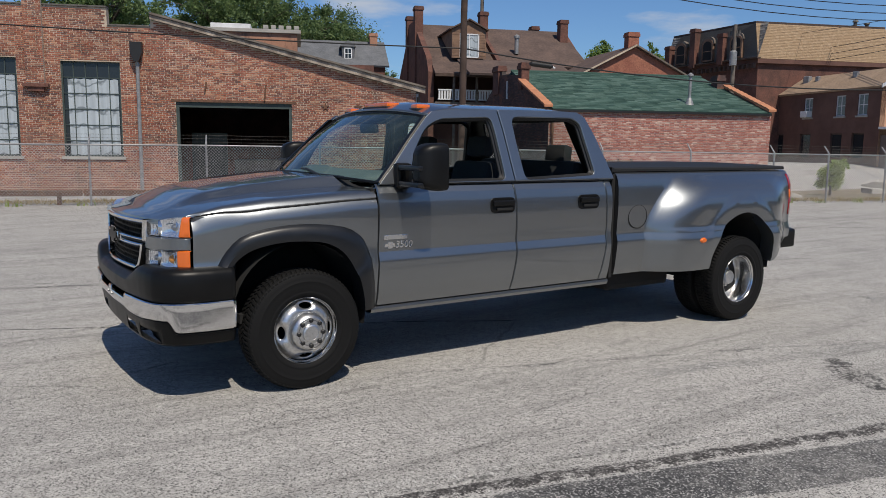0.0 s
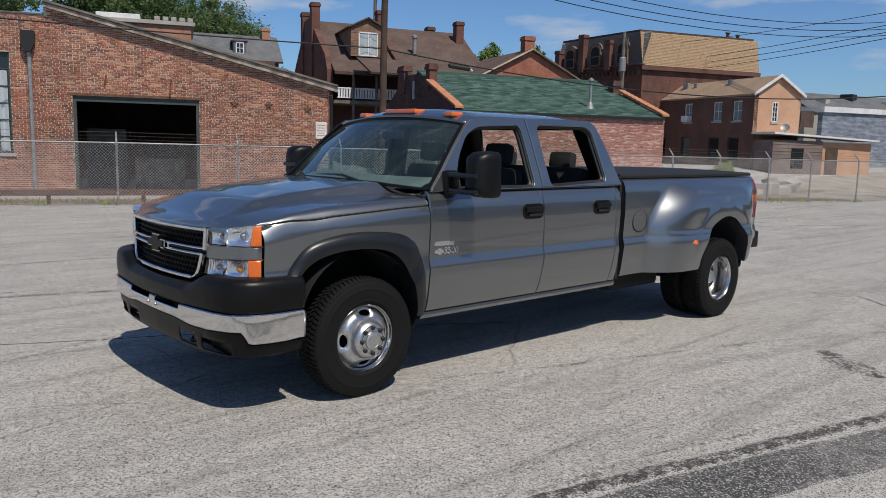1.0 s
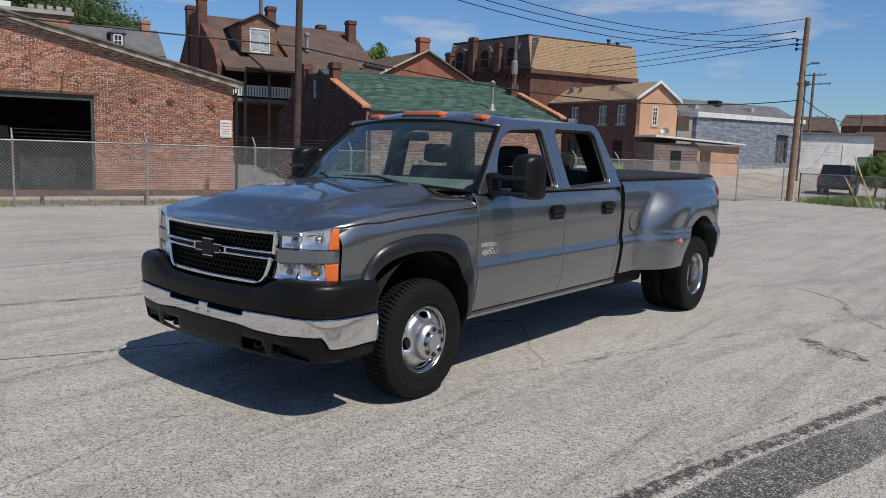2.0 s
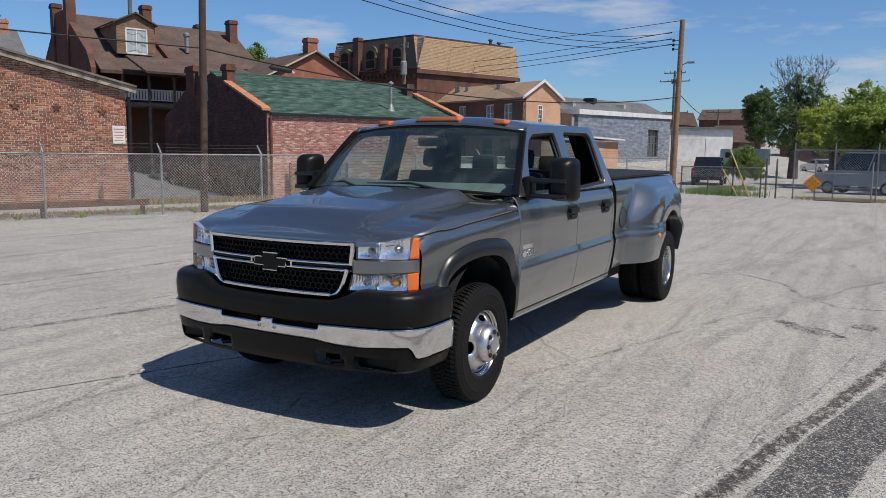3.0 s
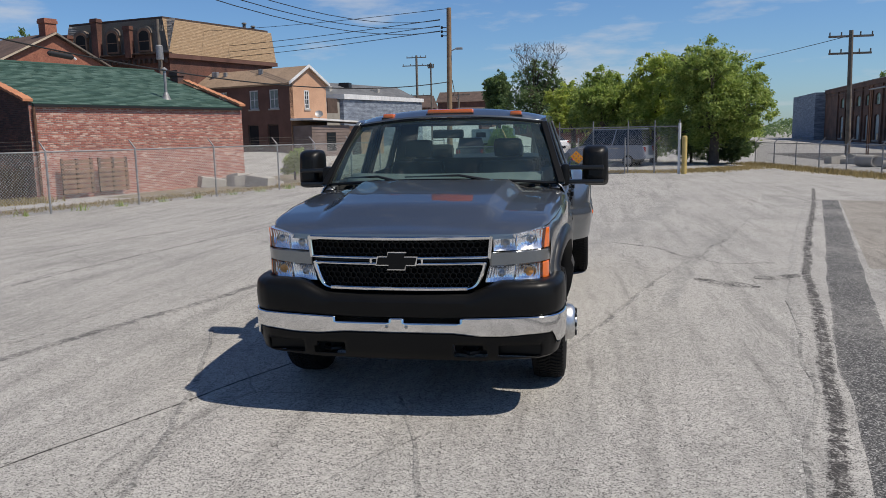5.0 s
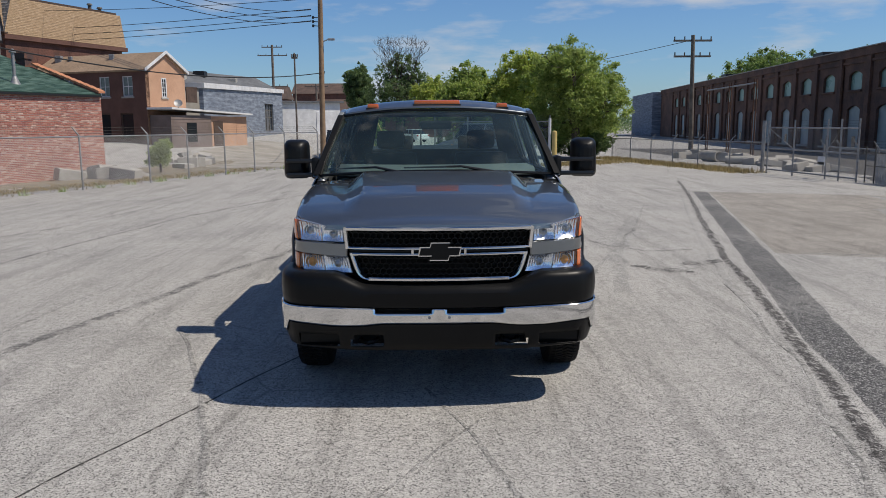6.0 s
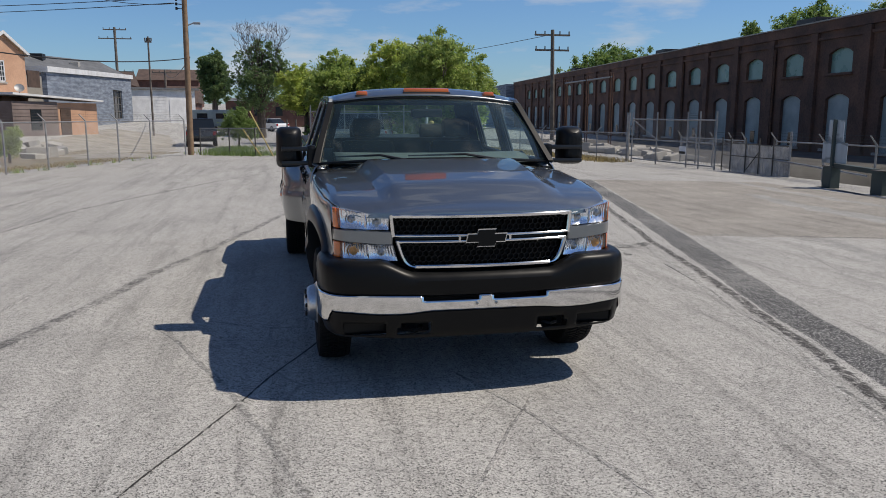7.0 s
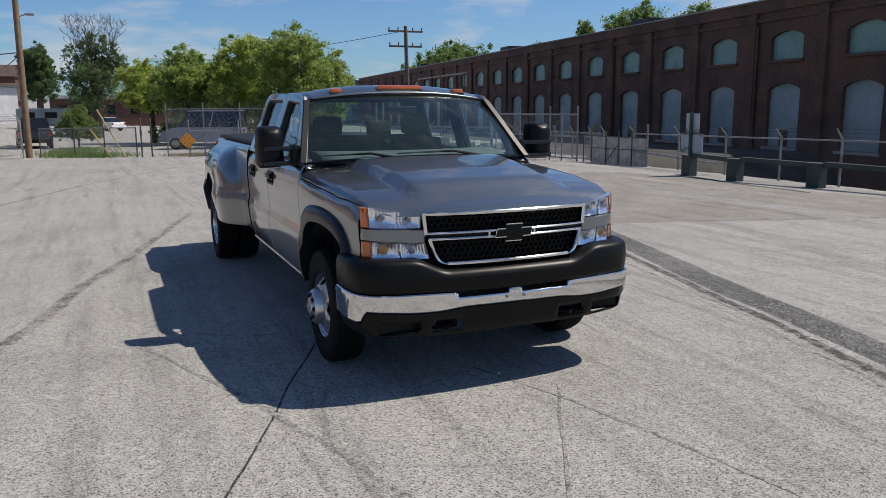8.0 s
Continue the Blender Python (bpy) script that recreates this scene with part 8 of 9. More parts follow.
bm.faces.new([bm.verts.new(p) for p in ((-2.69, -0.68, 1.42), (-2.69, 0.68, 1.42), (-2.545, 0.6, 1.8), (-2.545, -0.6, 1.8))])
pane = part("rear_glass", bm, "glass", truck)
pane.visible_shadow = False

# cab lights
for y0, y1 in ((-0.185, 0.2), (0.505, 0.6), (-0.575, -0.48)):
    zt = 1.889 if abs(y0) < 0.3 else 1.863
    xf = -1.075 if abs(y0) < 0.3 else -1.105
    lamp = new("roof_lamp")
    lamp.parent = truck
    bm = bmesh.new()
    box(bm, (xf - 0.075, y0, zt - 0.01), (xf + 0.045, y1, zt + 0.036), None, 0.016)
    part("amber_lens", bm, "amber", lamp, "amber clearance lamp lens", True)
    bm = bmesh.new()
    box(bm, (xf - 0.085, y0 - 0.008, zt - 0.012), (xf + 0.055, y1 + 0.008, zt + 0.004), None, 0.006)
    part("lamp_base", bm, "black", lamp)

# bumper, chrome band and air dam
PLAN = [(0.465, 0.985), (0.6, 0.99), (0.7, 0.984), (0.77, 0.97), (0.83, 0.945), (0.88, 0.905), (0.918, 0.85), (0.94, 0.78), (0.955, 0.7), (0.968, 0.58), (0.978, 0.45), (0.986, 0.3), (0.991, 0.15), (0.993, 0.0)]
PLAN = PLAN + [(x, -y) for x, y in PLAN[-2::-1]]
fine = along(PLAN, 120)


def bumper_skin(name, profile, material, label="", skip=None, sharp=0.5):
    """profile: rows of height and outward step; either may be a function of y."""
    rows = []
    for z, o in profile:
        row = []
        for i, (x, y) in enumerate(fine):
            a, b = Vector(fine[max(i - 1, 0)]), Vector(fine[min(i + 1, len(fine) - 1)])
            n = Vector((-(b - a).y, (b - a).x)).normalized()
            zz = z(y) if callable(z) else z
            oo = o(y) if callable(o) else o
            row.append((x + n.x * oo, y + n.y * oo, zz))
        rows.append(row)
    return skin(name, rows, material, truck, label, 0.004, sharp, skip)


dip = lambda y: 0.075 * (1 - smooth(0.42, 0.66, abs(y)))
slot = lambda p: 0.055 < abs(p.y) < 0.375 and p.z > 0.61
step_low = lambda y: 0.545 - 0.016 * smooth(0.3, 0.52, abs(y)) + 0.014 * smooth(0.6, 0.85, abs(y)) - 0.072 * smooth(0.925, 0.955, abs(y))
seat_z = lambda y: 0.636 + 0.012 * smooth(0.2, 0.8, abs(y))
bumper_skin("bumper_cover", [(lambda y: 0.852 - dip(y), -0.1), (lambda y: 0.85 - dip(y), -0.05), (lambda y: 0.842 - dip(y), -0.022), (lambda y: 0.828 - dip(y), -0.006), (lambda y: 0.81 - dip(y) * 0.9, 0.002), (lambda y: 0.76 - dip(y) * 0.4, 0.008), (0.7, 0.006), (0.665, 0.002), (lambda y: seat_z(y) + 0.006, -0.003), (seat_z, -0.014)], "trim", "black textured bumper cover")
bumper_skin("chrome_bumper", [(seat_z, -0.014), (lambda y: seat_z(y) - 0.002, 0.008), (lambda y: seat_z(y) - 0.007, 0.0125), (0.609, 0.0135), (0.595, 0.0125), (lambda y: 0.5 * (0.595 + step_low(y)), 0.011), (lambda y: step_low(y) + 0.009, 0.0085), (lambda y: step_low(y) + 0.003, 0.003), (step_low, -0.012)], "chrome", "dented chrome bumper band", slot)
tow = lambda p: 0.34 < abs(p.y) < 0.53 and 0.395 < p.z < 0.46
fog = lambda p: 0.6 < abs(p.y) < 0.86 and 0.4 < p.z < 0.47
dam_z = lambda v: (lambda y: min(v, step_low(y) - 0.014 - (0.5 - v) * 0.5))
bumper_skin("air_dam", [(step_low, -0.012), (lambda y: step_low(y) - 0.01, -0.006), (dam_z(0.5), -0.012), (dam_z(0.47), -0.016), (dam_z(0.44), -0.02), (dam_z(0.418), -0.024), (dam_z(0.395), -0.03), (lambda y: 0.368 + 0.012 * smooth(0.5, 0.8, abs(y)), -0.05), (lambda y: 0.355 + 0.015 * smooth(0.5, 0.8, abs(y)), -0.11)], "trim", "black plastic air dam", lambda p: tow(p) or fog(p))
for s in SIDES:
    tblock("tow_recess", (0.6, s * 0.33, 0.385), (0.85, s * 0.54, 0.47), "under")
    tblock("fog_recess", (0.6, s * 0.58, 0.385), (0.875, s * 0.875, 0.49), "trim", truck, 0.02)
    tblock("slot_recess", (0.6, s * 0.04, 0.56), (0.88, s * 0.37, 0.64), "under")
    bm = bmesh.new()
    tube(bm, [(0.8, s * 0.38, 0.42), (0.9, s * 0.39, 0.415), (0.93, s * 0.435, 0.412), (0.9, s * 0.48, 0.415), (0.8, s * 0.49, 0.42)], 0.014, 6)
    part("tow_hook", bm, "mirror_black", truck, smooth=True)
for y in (-0.06, 0.06):
    bm = bmesh.new()
    lathe(bm, [(0.001, 0.012), (0.009, 0.01), (0.011, 0.0)], 10, pose(1.003, y, 0.585, 0, 90, 0))
    part("plate_screw", bm, "steel_hub", truck)

# grille
grille = new("grille")
grille.parent = truck


def bar_path(points, high, deep, name, material, parent):
    """A bar of oblong section along the points."""
    rows = []
    for p in points:
        x, y, z = p
        rows.append([(x - deep / 2, y, z - high / 2), (x + deep / 2 - 0.006, y, z - high / 2), (x + deep / 2, y, z - high / 2 + 0.006), (x + deep / 2, y, z + high / 2 - 0.006), (x + deep / 2 - 0.006, y, z + high / 2), (x - deep / 2, y, z + high / 2), (x - deep / 2, y, z - high / 2)])
    return skin(name, rows, material, parent, thick=0, sharp=0.5)


GX = lambda y: NOSE(y) + 0.005
curve = lambda z, half, n=24, dx=0.0: [(GX(-half + 2 * half * k / n) + dx, -half + 2 * half * k / n, z) for k in range(n + 1)]
bar_path(curve(1.111, 0.562), 0.026, 0.055, "chrome_surround", "chrome", grille)
bar_path(curve(0.994, 0.548), 0.017, 0.05, "chrome_crossbar", "chrome", grille)
bar_path(curve(0.957, 0.535), 0.018, 0.05, "chrome_crossbar", "chrome", grille)
bar_path(curve(0.976, 0.54, 24, -0.014), 0.022, 0.03, "crossbar_inlay", "mirror_black", grille)
bar_path(curve(0.806, 0.425), 0.024, 0.05, "chrome_surround", "chrome", grille)
for s in SIDES:
    for line in ([(0.563, 1.122), (0.558, 1.06), (0.55, 0.99)], [(0.53, 0.965), (0.517, 0.92), (0.5, 0.87), (0.482, 0.836), (0.458, 0.815), (0.42, 0.806)]):
        rows = []
        for y, z in rounded_line(line, 2):
            x = GX(y)
            rows.append([(x - 0.025, s * (y - 0.012), z + 0.004), (x + 0.02, s * (y - 0.012), z + 0.004), (x + 0.027, s * (y - 0.006), z + 0.002), (x + 0.027, s * (y + 0.006), z - 0.002), (x + 0.02, s * (y + 0.012), z - 0.004), (x - 0.025, s * (y + 0.012), z - 0.004), (x - 0.025, s * (y - 0.012), z + 0.004)])
        skin("chrome_surround", rows, "chrome", grille, thick=0)
    # bright ends that join the two bars beside the emblem
    tblock("crossbar_end", (GX(0.15) - 0.02, s * 0.15, 0.95), (GX(0.15) + 0.022, s * 0.165, 1.0), "chrome", grille, 0.004)
# honeycomb insert
verts, faces = [], []
cell = 0.021
bound = lerp_line([(0.8, 0.42), (0.83, 0.455), (0.88, 0.49), (0.97, 0.515), (0.985, 0.54), (1.1, 0.548)])
for z_lo, z_hi, half in ((1.002, 1.1, 0.54), (0.818, 0.948, 0.5)):
    r = 0
    z = z_lo
    while z < z_hi + cell:
        y = -half + (cell * 0.866 if r % 2 else 0)
        while y < half:
            ring = []
            for k in range(6):
                a = math.pi / 6 + math.pi / 3 * k
                yy, zz = y + cell * math.cos(a), z + cell * math.sin(a)
                zz = min(max(zz, z_lo), z_hi)
                ring.append((min(max(yy, -bound(zz)), bound(zz)), zz))
            for k in range(6):
                (ya, za), (yb, zb) = ring[k], ring[(k + 1) % 6]
                ia, ib, ja, jb = y + (ya - y) * 0.87, y + (yb - y) * 0.87, z + (za - z) * 0.87, z + (zb - z) * 0.87
                n = len(verts)
                verts += [(GX(ya) - 0.02, ya, za), (GX(yb) - 0.02, yb, zb), (GX(ib) - 0.02, ib, jb), (GX(ia) - 0.02, ia, ja), (GX(ib) - 0.045, ib, jb), (GX(ia) - 0.045, ia, ja)]
                faces += [(n, n + 1, n + 2, n + 3), (n + 3, n + 2, n + 4, n + 5)]
            y += cell * 1.732
        z += cell * 1.5
        r += 1
flatpart("honeycomb_insert", verts, faces, "mirror_black", grille, "black honeycomb mesh")
# emblem: a plain cross shape with a bright edge
for grow, x, mat, nm in ((0.008, 0.964, "chrome", "emblem_edge"), (0.0, 0.971, "trim", "emblem")):
    bm = bmesh.new()
    o = [(-0.132 - grow, -0.026 - grow), (-0.05, -0.026 - grow), (-0.062 - grow * 0.5, -0.058 - grow), (0.052 + grow * 0.5, -0.058 - grow), (0.062, -0.026 - grow), (0.12 + grow, -0.026 - grow), (0.132 + grow, 0.026 + grow), (0.05, 0.026 + grow), (0.062 + grow * 0.5, 0.058 + grow), (-0.052 - grow * 0.5, 0.058 + grow), (-0.062, 0.026 + grow), (-0.12 - grow, 0.026 + grow)]
    prism(bm, [(x, 0.005 + y * 0.93, 0.979 + z * 0.84) for y, z in o], (0.008, 0, 0))
    part(nm, bm, mat, grille)
tblock("grille_backing", (0.5, -0.56, 0.78), (0.74, 0.56, 1.1), "under", grille)

# lamps
LAMP = lerp_line([(0.5, 0.892), (0.6, 0.872), (0.7, 0.85), (0.78, 0.826), (0.83, 0.802), (0.86, 0.775), (0.885, 0.738), (0.9, 0.7)])


def lamp_unit(s, name, inner, outer, bottom, top, label, amber_from, chambers):
    """A lamp behind clear plastic: fluted bright bowls side by side, bulbs, amber end. The edges are functions of the share of its height."""
    ob = new(name)
    ob.parent = truck
    tagged(ob, label)

    def at(u, v, a, b, back=0.0):
        y = a(v) + (b(v) - a(v)) * u
        return (LAMP(y) - back, s * y, bottom(y) + (top(y) - bottom(y)) * v)

    vs = (0, 0.05, 0.25, 0.5, 0.75, 0.95, 1)
    rows = [[at(k / 18, v, inner, amber_from, 0.012 if v in (0, 1) else 0.0) for k in range(19)] for v in vs]
    lens = skin("clear_lens", rows, "lens", ob, thick=0)
    lens.visible_shadow = False
    for c0, c1, flutes, deep in chambers:
        rows = []
        n = flutes * 2
        for i in range(13):
            v = i / 12
            row = []
            for k in range(n + 1):
                u = c0 + (c1 - c0) * k / n
                w, q = 2 * k / n - 1, 2 * v - 1
                bowl = deep * (1 - 0.75 * w * w) * (1 - 0.6 * q * q)
                row.append(at(u, v, inner, amber_from, 0.014 + bowl + (0.0022 if k % 2 else 0.0) * (1.0 if 3 <= i <= 11 else 0.2)))
            rows.append(row)
        skin("reflector", rows, "reflector", ob, thick=0, sharp=0.12)
        um = (c0 + c1) / 2
        c = at(um, 0.5, inner, amber_from, 0.018 + deep)
        bm = bmesh.new()
        glows = name == "turn_lamp" and c0 > 0.3
        size = 1.2 if glows else 1.0
        lathe(bm, [(0.024 * size, -0.004), (0.022 * size, 0.01), (0.012 * size, 0.024), (0.001, 0.028)], 16, pose(*c, 0, 90, 0))
        part("bulb", bm, "amber_glow" if glows else "steel_hub", ob, smooth=True)
        bm = bmesh.new()
        lathe(bm, [(0.036 * size, 0.006), (0.034 * size, 0.0), (0.026 * size, -0.006)], 20, pose(*c, 0, 90, 0))
        part("bulb_shroud", bm, "chrome", ob, smooth=True)
    for c0, *_ in chambers[1:]:
        skin("bowl_divider", [[at(c0, v, inner, amber_from, d) for d in (0.004, 0.05)] for v in (0.03, 0.5, 0.97)], "chrome", ob, thick=0.004)
    skin("amber_end", [[at(k / 8, v, amber_from, outer, -0.002 + (0.01 if v in (0, 1) else 0)) for k in range(9)] for v in (0, 0.06, 0.3, 0.7, 0.94, 1)], "amber", ob, "amber side marker", thick=0.004)
    for v in (0, 1):
        skin("lamp_rim", [[at(k / 15, v, inner, outer, d) for k in range(16)] for d in (0.09, 0.016)], "reflector", ob, thick=0)
    skin("lamp_rim", [[at(0, v, inner, outer, d) for v in vs] for d in (0.09, 0.001)], "under", ob, thick=0)
    return ob


for s in SIDES:
    lamp_unit(s, "headlamp", lambda v: 0.577 - 0.002 * v, lambda v: 0.899, lambda y: 1.026 + 0.006 * smooth(0.6, 0.9, y), lambda y: 1.108 + 0.046 * smooth(0.56, 0.9, y), "clear headlamp with bright reflector and amber end", lambda v: 0.868 + 0.014 * v, ((0.0, 0.45, 7, 0.036), (0.45, 1.0, 9, 0.044)))
    lamp_unit(s, "turn_lamp", lambda v: 0.525 + 0.024 * v, lambda v: 0.898, lambda y: 0.838 + 0.004 * smooth(0.6, 0.9, y), lambda y: 0.935 + 0.016 * smooth(0.56, 0.9, y), "clear lower lamp with amber end", lambda v: 0.862, ((0.0, 0.5, 10, 0.026), (0.5, 1.0, 10, 0.032)))
    rows = [[(LAMP(y) + o, s * y, z(y)) for y in np.linspace(0.553, 0.9, 22)] for z, o in ((lambda y: 0.938 + 0.016 * smooth(0.56, 0.9, y), -0.008), (lambda y: 0.943 + 0.016 * smooth(0.56, 0.9, y), 0.003), (lambda y: 1.014 + 0.008 * smooth(0.56, 0.9, y), 0.003), (lambda y: 1.02 + 0.008 * smooth(0.56, 0.9, y), -0.008))]
    skin("lamp_divider", rows, "paint", truck, thick=0.004)
    tblock("lamp_backing", (0.42, s * 0.5, 0.8), (0.66, s * 0.86, 1.1), "under")
tblock("radiator_support", (0.5, -0.8, 0.5), (0.6, 0.8, 1.06), "under")

# mirrors
for s in SIDES:
    y0, y1 = (1.105, 1.29) if s > 0 else (1.04, 1.225)
    mir = new("tow_mirror")
    mir.parent = truck
    tagged(mir, "black telescoping tow mirror")
    rows = []
    for k, (x, g) in enumerate(((-0.895, 0.0), (-0.89, 0.008), (-0.84, 0.012), (-0.77, 0.006), (-0.72, -0.012), (-0.695, -0.04), (-0.69, -0.07))):
        o = rounded([(y0 - g, 1.31 - g), (y1 + g, 1.305 - g), (y1 - 0.008 + g, 1.6 + g), (y0 + 0.008 - g, 1.6 + g)], 0.05, 4)
        rows.append([(x, s * y, z) for y, z in o + o[:1]])
    shell = skin("mirror_shell", rows, "mirror_black", mir, thick=0)
    bm = bmesh.new()
    bm.faces.new([bm.verts.new((-0.69, s * y, z)) for y, z in rounded([(y0 + 0.065, 1.375), (y1 - 0.065, 1.37), (y1 - 0.075, 1.535), (y0 + 0.075, 1.535)], 0.04, 4)])
    part("shell_nose", bm, "mirror_black", mir)
    bm = bmesh.new()
    bm.faces.new([bm.verts.new((-0.893, s * y, z)) for y, z in rounded([(y0 + 0.012, 1.32), (y1 - 0.012, 1.32), (y1 - 0.02, 1.59), (y0 + 0.02, 1.59)], 0.05, 4)])
    part("mirror_glass", bm, "chrome", mir)
    for z in (1.335, 1.445):
        bm = bmesh.new()
        box(bm, (-0.725, s * 0.95, z - 0.017), (-0.672, s * (y1 - 0.03), z + 0.017), None, 0.01)
        part("mirror_arm", bm, "flare", mir, smooth=True)
    bm = bmesh.new()
    box(bm, (-0.79, s * 0.93, 1.3), (-0.66, s * 1.0, 1.475), None, 0.03)
    part("mirror_mount", bm, "mirror_black", mir)

# bed sides with the wide rear wings
ARCH_X, ARCH_Z, ARCH_R = -4.245, 0.56, 0.456
MARK = -3.64


def bed_y(x, z):
    base = float(np.interp(z, [0.5, 0.56, 0.72, 0.8, 0.815, 0.872, 0.89, 1.1, 1.25, 1.32, 1.35, 1.372, 1.385], [0.955, 0.975, 0.996, 1.003, 1.001, 0.985, 0.985, 0.995, 0.99, 0.978, 0.965, 0.95, 0.925]))
    up = max(0.0, (z - 0.9) / 0.44)
    start = -3.14 - 0.34 * up ** 1.5
    q = min(max((start - x) / 0.48, 0.0), 1.0)
    grow = (1 - (1 - q) ** 2.4) ** 1.2
    tail = 1 - 0.86 * smooth(-4.7, -5.22, x)
    if z < 0.875:
        f = 1.0
    elif z < 0.915:
        f = 1.0 - 0.07 * (z - 0.875) / 0.04
    else:
        f = 0.93 * max(0.0, 1 - min(1.0, (z - 0.915) / 0.43) ** 4.2)
    r = math.hypot(x - ARCH_X, z - ARCH_Z)
    lip = 0.016 * (1 - smooth(0.56, 0.62, r)) * smooth(0.6, 0.8, z)
    return base + 0.212 * grow * tail * f + lip * grow


for s in SIDES:
    xs = {*np.linspace(-2.80, -5.2, 74).tolist(), *[ARCH_X + ARCH_R * math.cos(math.pi * k / 28) for k in range(29)]}
    cols = []
    for x in sorted(xs, reverse=True):
        d = abs(x - ARCH_X)
        if d <= ARCH_R:
            low = ARCH_Z + math.sqrt(max(ARCH_R ** 2 - d * d, 0)) if d < ARCH_R - 1e-6 else 0.545
        else:
            low = 0.525 + 0.2 * smooth(-4.68, -5.15, x)
        zz = [1.385, 1.378, 1.37, 1.36, 1.35, 1.335, 1.32, 1.29, 1.26, 1.23, 1.2, 1.17, 1.14, 1.11, 1.08, 1.05, 1.02, 0.99, 0.965, 0.94, 0.918, 0.91, 0.895, 0.875, 0.872, 0.86, 0.84, 0.815, 0.8, 0.76, 0.7, 0.65, 0.6, 0.56, 0.525]
        col = [(x, s * 0.86, 1.388), (x, s * 0.9, 1.39)]
        for z in zz:
            q = max(z, low)
            xs_ = x - 0.34 * max(0.0, (q - 0.9) / 0.44) ** 1.5 * float(np.interp(-x, [2.8, 3.12, 3.5, 4.4], [0, 1, 1, 0]))
            col.append((xs_, s * bed_y(xs_, q), q))
        col.append((x, s * (bed_y(x, low) - 0.02), low + 0.002))
        col.append((x, s * (bed_y(x, low) - 0.14), low + 0.01))
        cols.append(col)
    side = skin("bed_side", cols, "paint", sharp=0.32, thick=0)
    tblock("bed_front_edge", (-2.8, s * 0.5, 0.52), (-2.795, s * 0.93, 1.37), "under")
    skin("bed_front_cap", [[(-2.802, s * 0.5, z), (-2.802, s * 0.8, z), (-2.802, s * (bed_y(-2.8, z) - 0.004), z)] for z in (0.53, 0.6, 0.72, 0.8, 0.875, 0.95, 1.1, 1.25, 1.32, 1.36, 1.38)], "under", thick=0)
    tblock("cab_gap_seal", (-2.795, s * 0.3, 0.5), (-2.762, s * 0.95, 1.375), "under")
    rows = []
    for k in range(25):
        a = math.pi * (k / 24) * 1.1 - 0.1
        rows.append([(ARCH_X + 0.47 * math.cos(a), s * y, ARCH_Z + 0.46 * math.sin(a)) for y in (0.55, 0.8, 1.0, 1.14)])
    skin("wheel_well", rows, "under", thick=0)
    lamp = new("tail_lamp")
    lamp.parent = truck
    tagged(lamp, "red and clear tail lamp")
    for z0, z1, mat in ((1.2, 1.35, "red_lens"), (1.11, 1.198, "amber"), (0.95, 1.108, "red_lens")):
        rows = [[(x, s * (bed_y(max(x, -5.2), z) + o), z) for x, o in ((-5.16, 0.001), (-5.17, 0.006), (-5.2, 0.002), (-5.235, -0.03), (-5.24, -0.14))] for z in np.linspace(z0, z1, 4)]
        skin("lamp_lens", rows, mat, lamp, thick=0.004)
    # marker and fuel flap
    bm = bmesh.new()
    c = (MARK, s * bed_y(MARK, 0.795), 0.795)
    lathe(bm, [(0.001, 0.014), (0.02, 0.012), (0.03, 0.0)], 14, pose(*c, -90 * s, 0, 0) @ Matrix.Diagonal((1.5, 0.85, 1, 1)))
    part("wing_marker", bm, "amber", side, "amber marker lamp", True)
bm = bmesh.new()
ring = [(-3.04 + 0.112 * math.cos(a), 0.992, 1.01 + 0.1 * math.sin(a)) for a in (math.tau * k / 28 for k in range(29))]
tube(bm, ring, 0.0035, 5, False)
part("fuel_flap_seam", bm, "under", truck)
bm = bmesh.new()
lathe(bm, [(0.001, 0.0035), (0.102, 0.003), (0.106, 0.0)], 28, pose(-3.04, 0.989, 1.01, -90, 0, 0) @ Matrix.Diagonal((1.02, 0.92, 1, 1)))
part("fuel_flap", bm, "paint", truck)

tblock("tailgate", (-5.23, -0.86, 0.6), (-5.17, 0.86, 1.37), "paint", truck, 0.012)
tblock("rear_bumper", (-5.42, -0.95, 0.6), (-5.25, 0.95, 0.8), "trim", truck, 0.04, "black rear step bumper")
for s in SIDES:
    tblock("bumper_end", (-5.4, s * 0.86, 0.6), (-5.14, s * 0.985, 0.79), "trim", truck, 0.03)
# tonneau cover
rows = []
for x in np.linspace(-2.8, -5.2, 14):
    rows.append([(x, y, 1.392 + h) for y, h in ((-0.93, 0.0), (-0.93, 0.02), (-0.915, 0.033), (-0.6, 0.042), (0, 0.05), (0.6, 0.042), (0.915, 0.033), (0.93, 0.02), (0.93, 0.0))])
cover = skin("tonneau_cover", rows, "vinyl", label="black vinyl tonneau cover", thick=0)
tblock("cover_rail", (-2.8, -0.93, 1.385), (-2.775, 0.93, 1.43), "black", truck, 0.006)

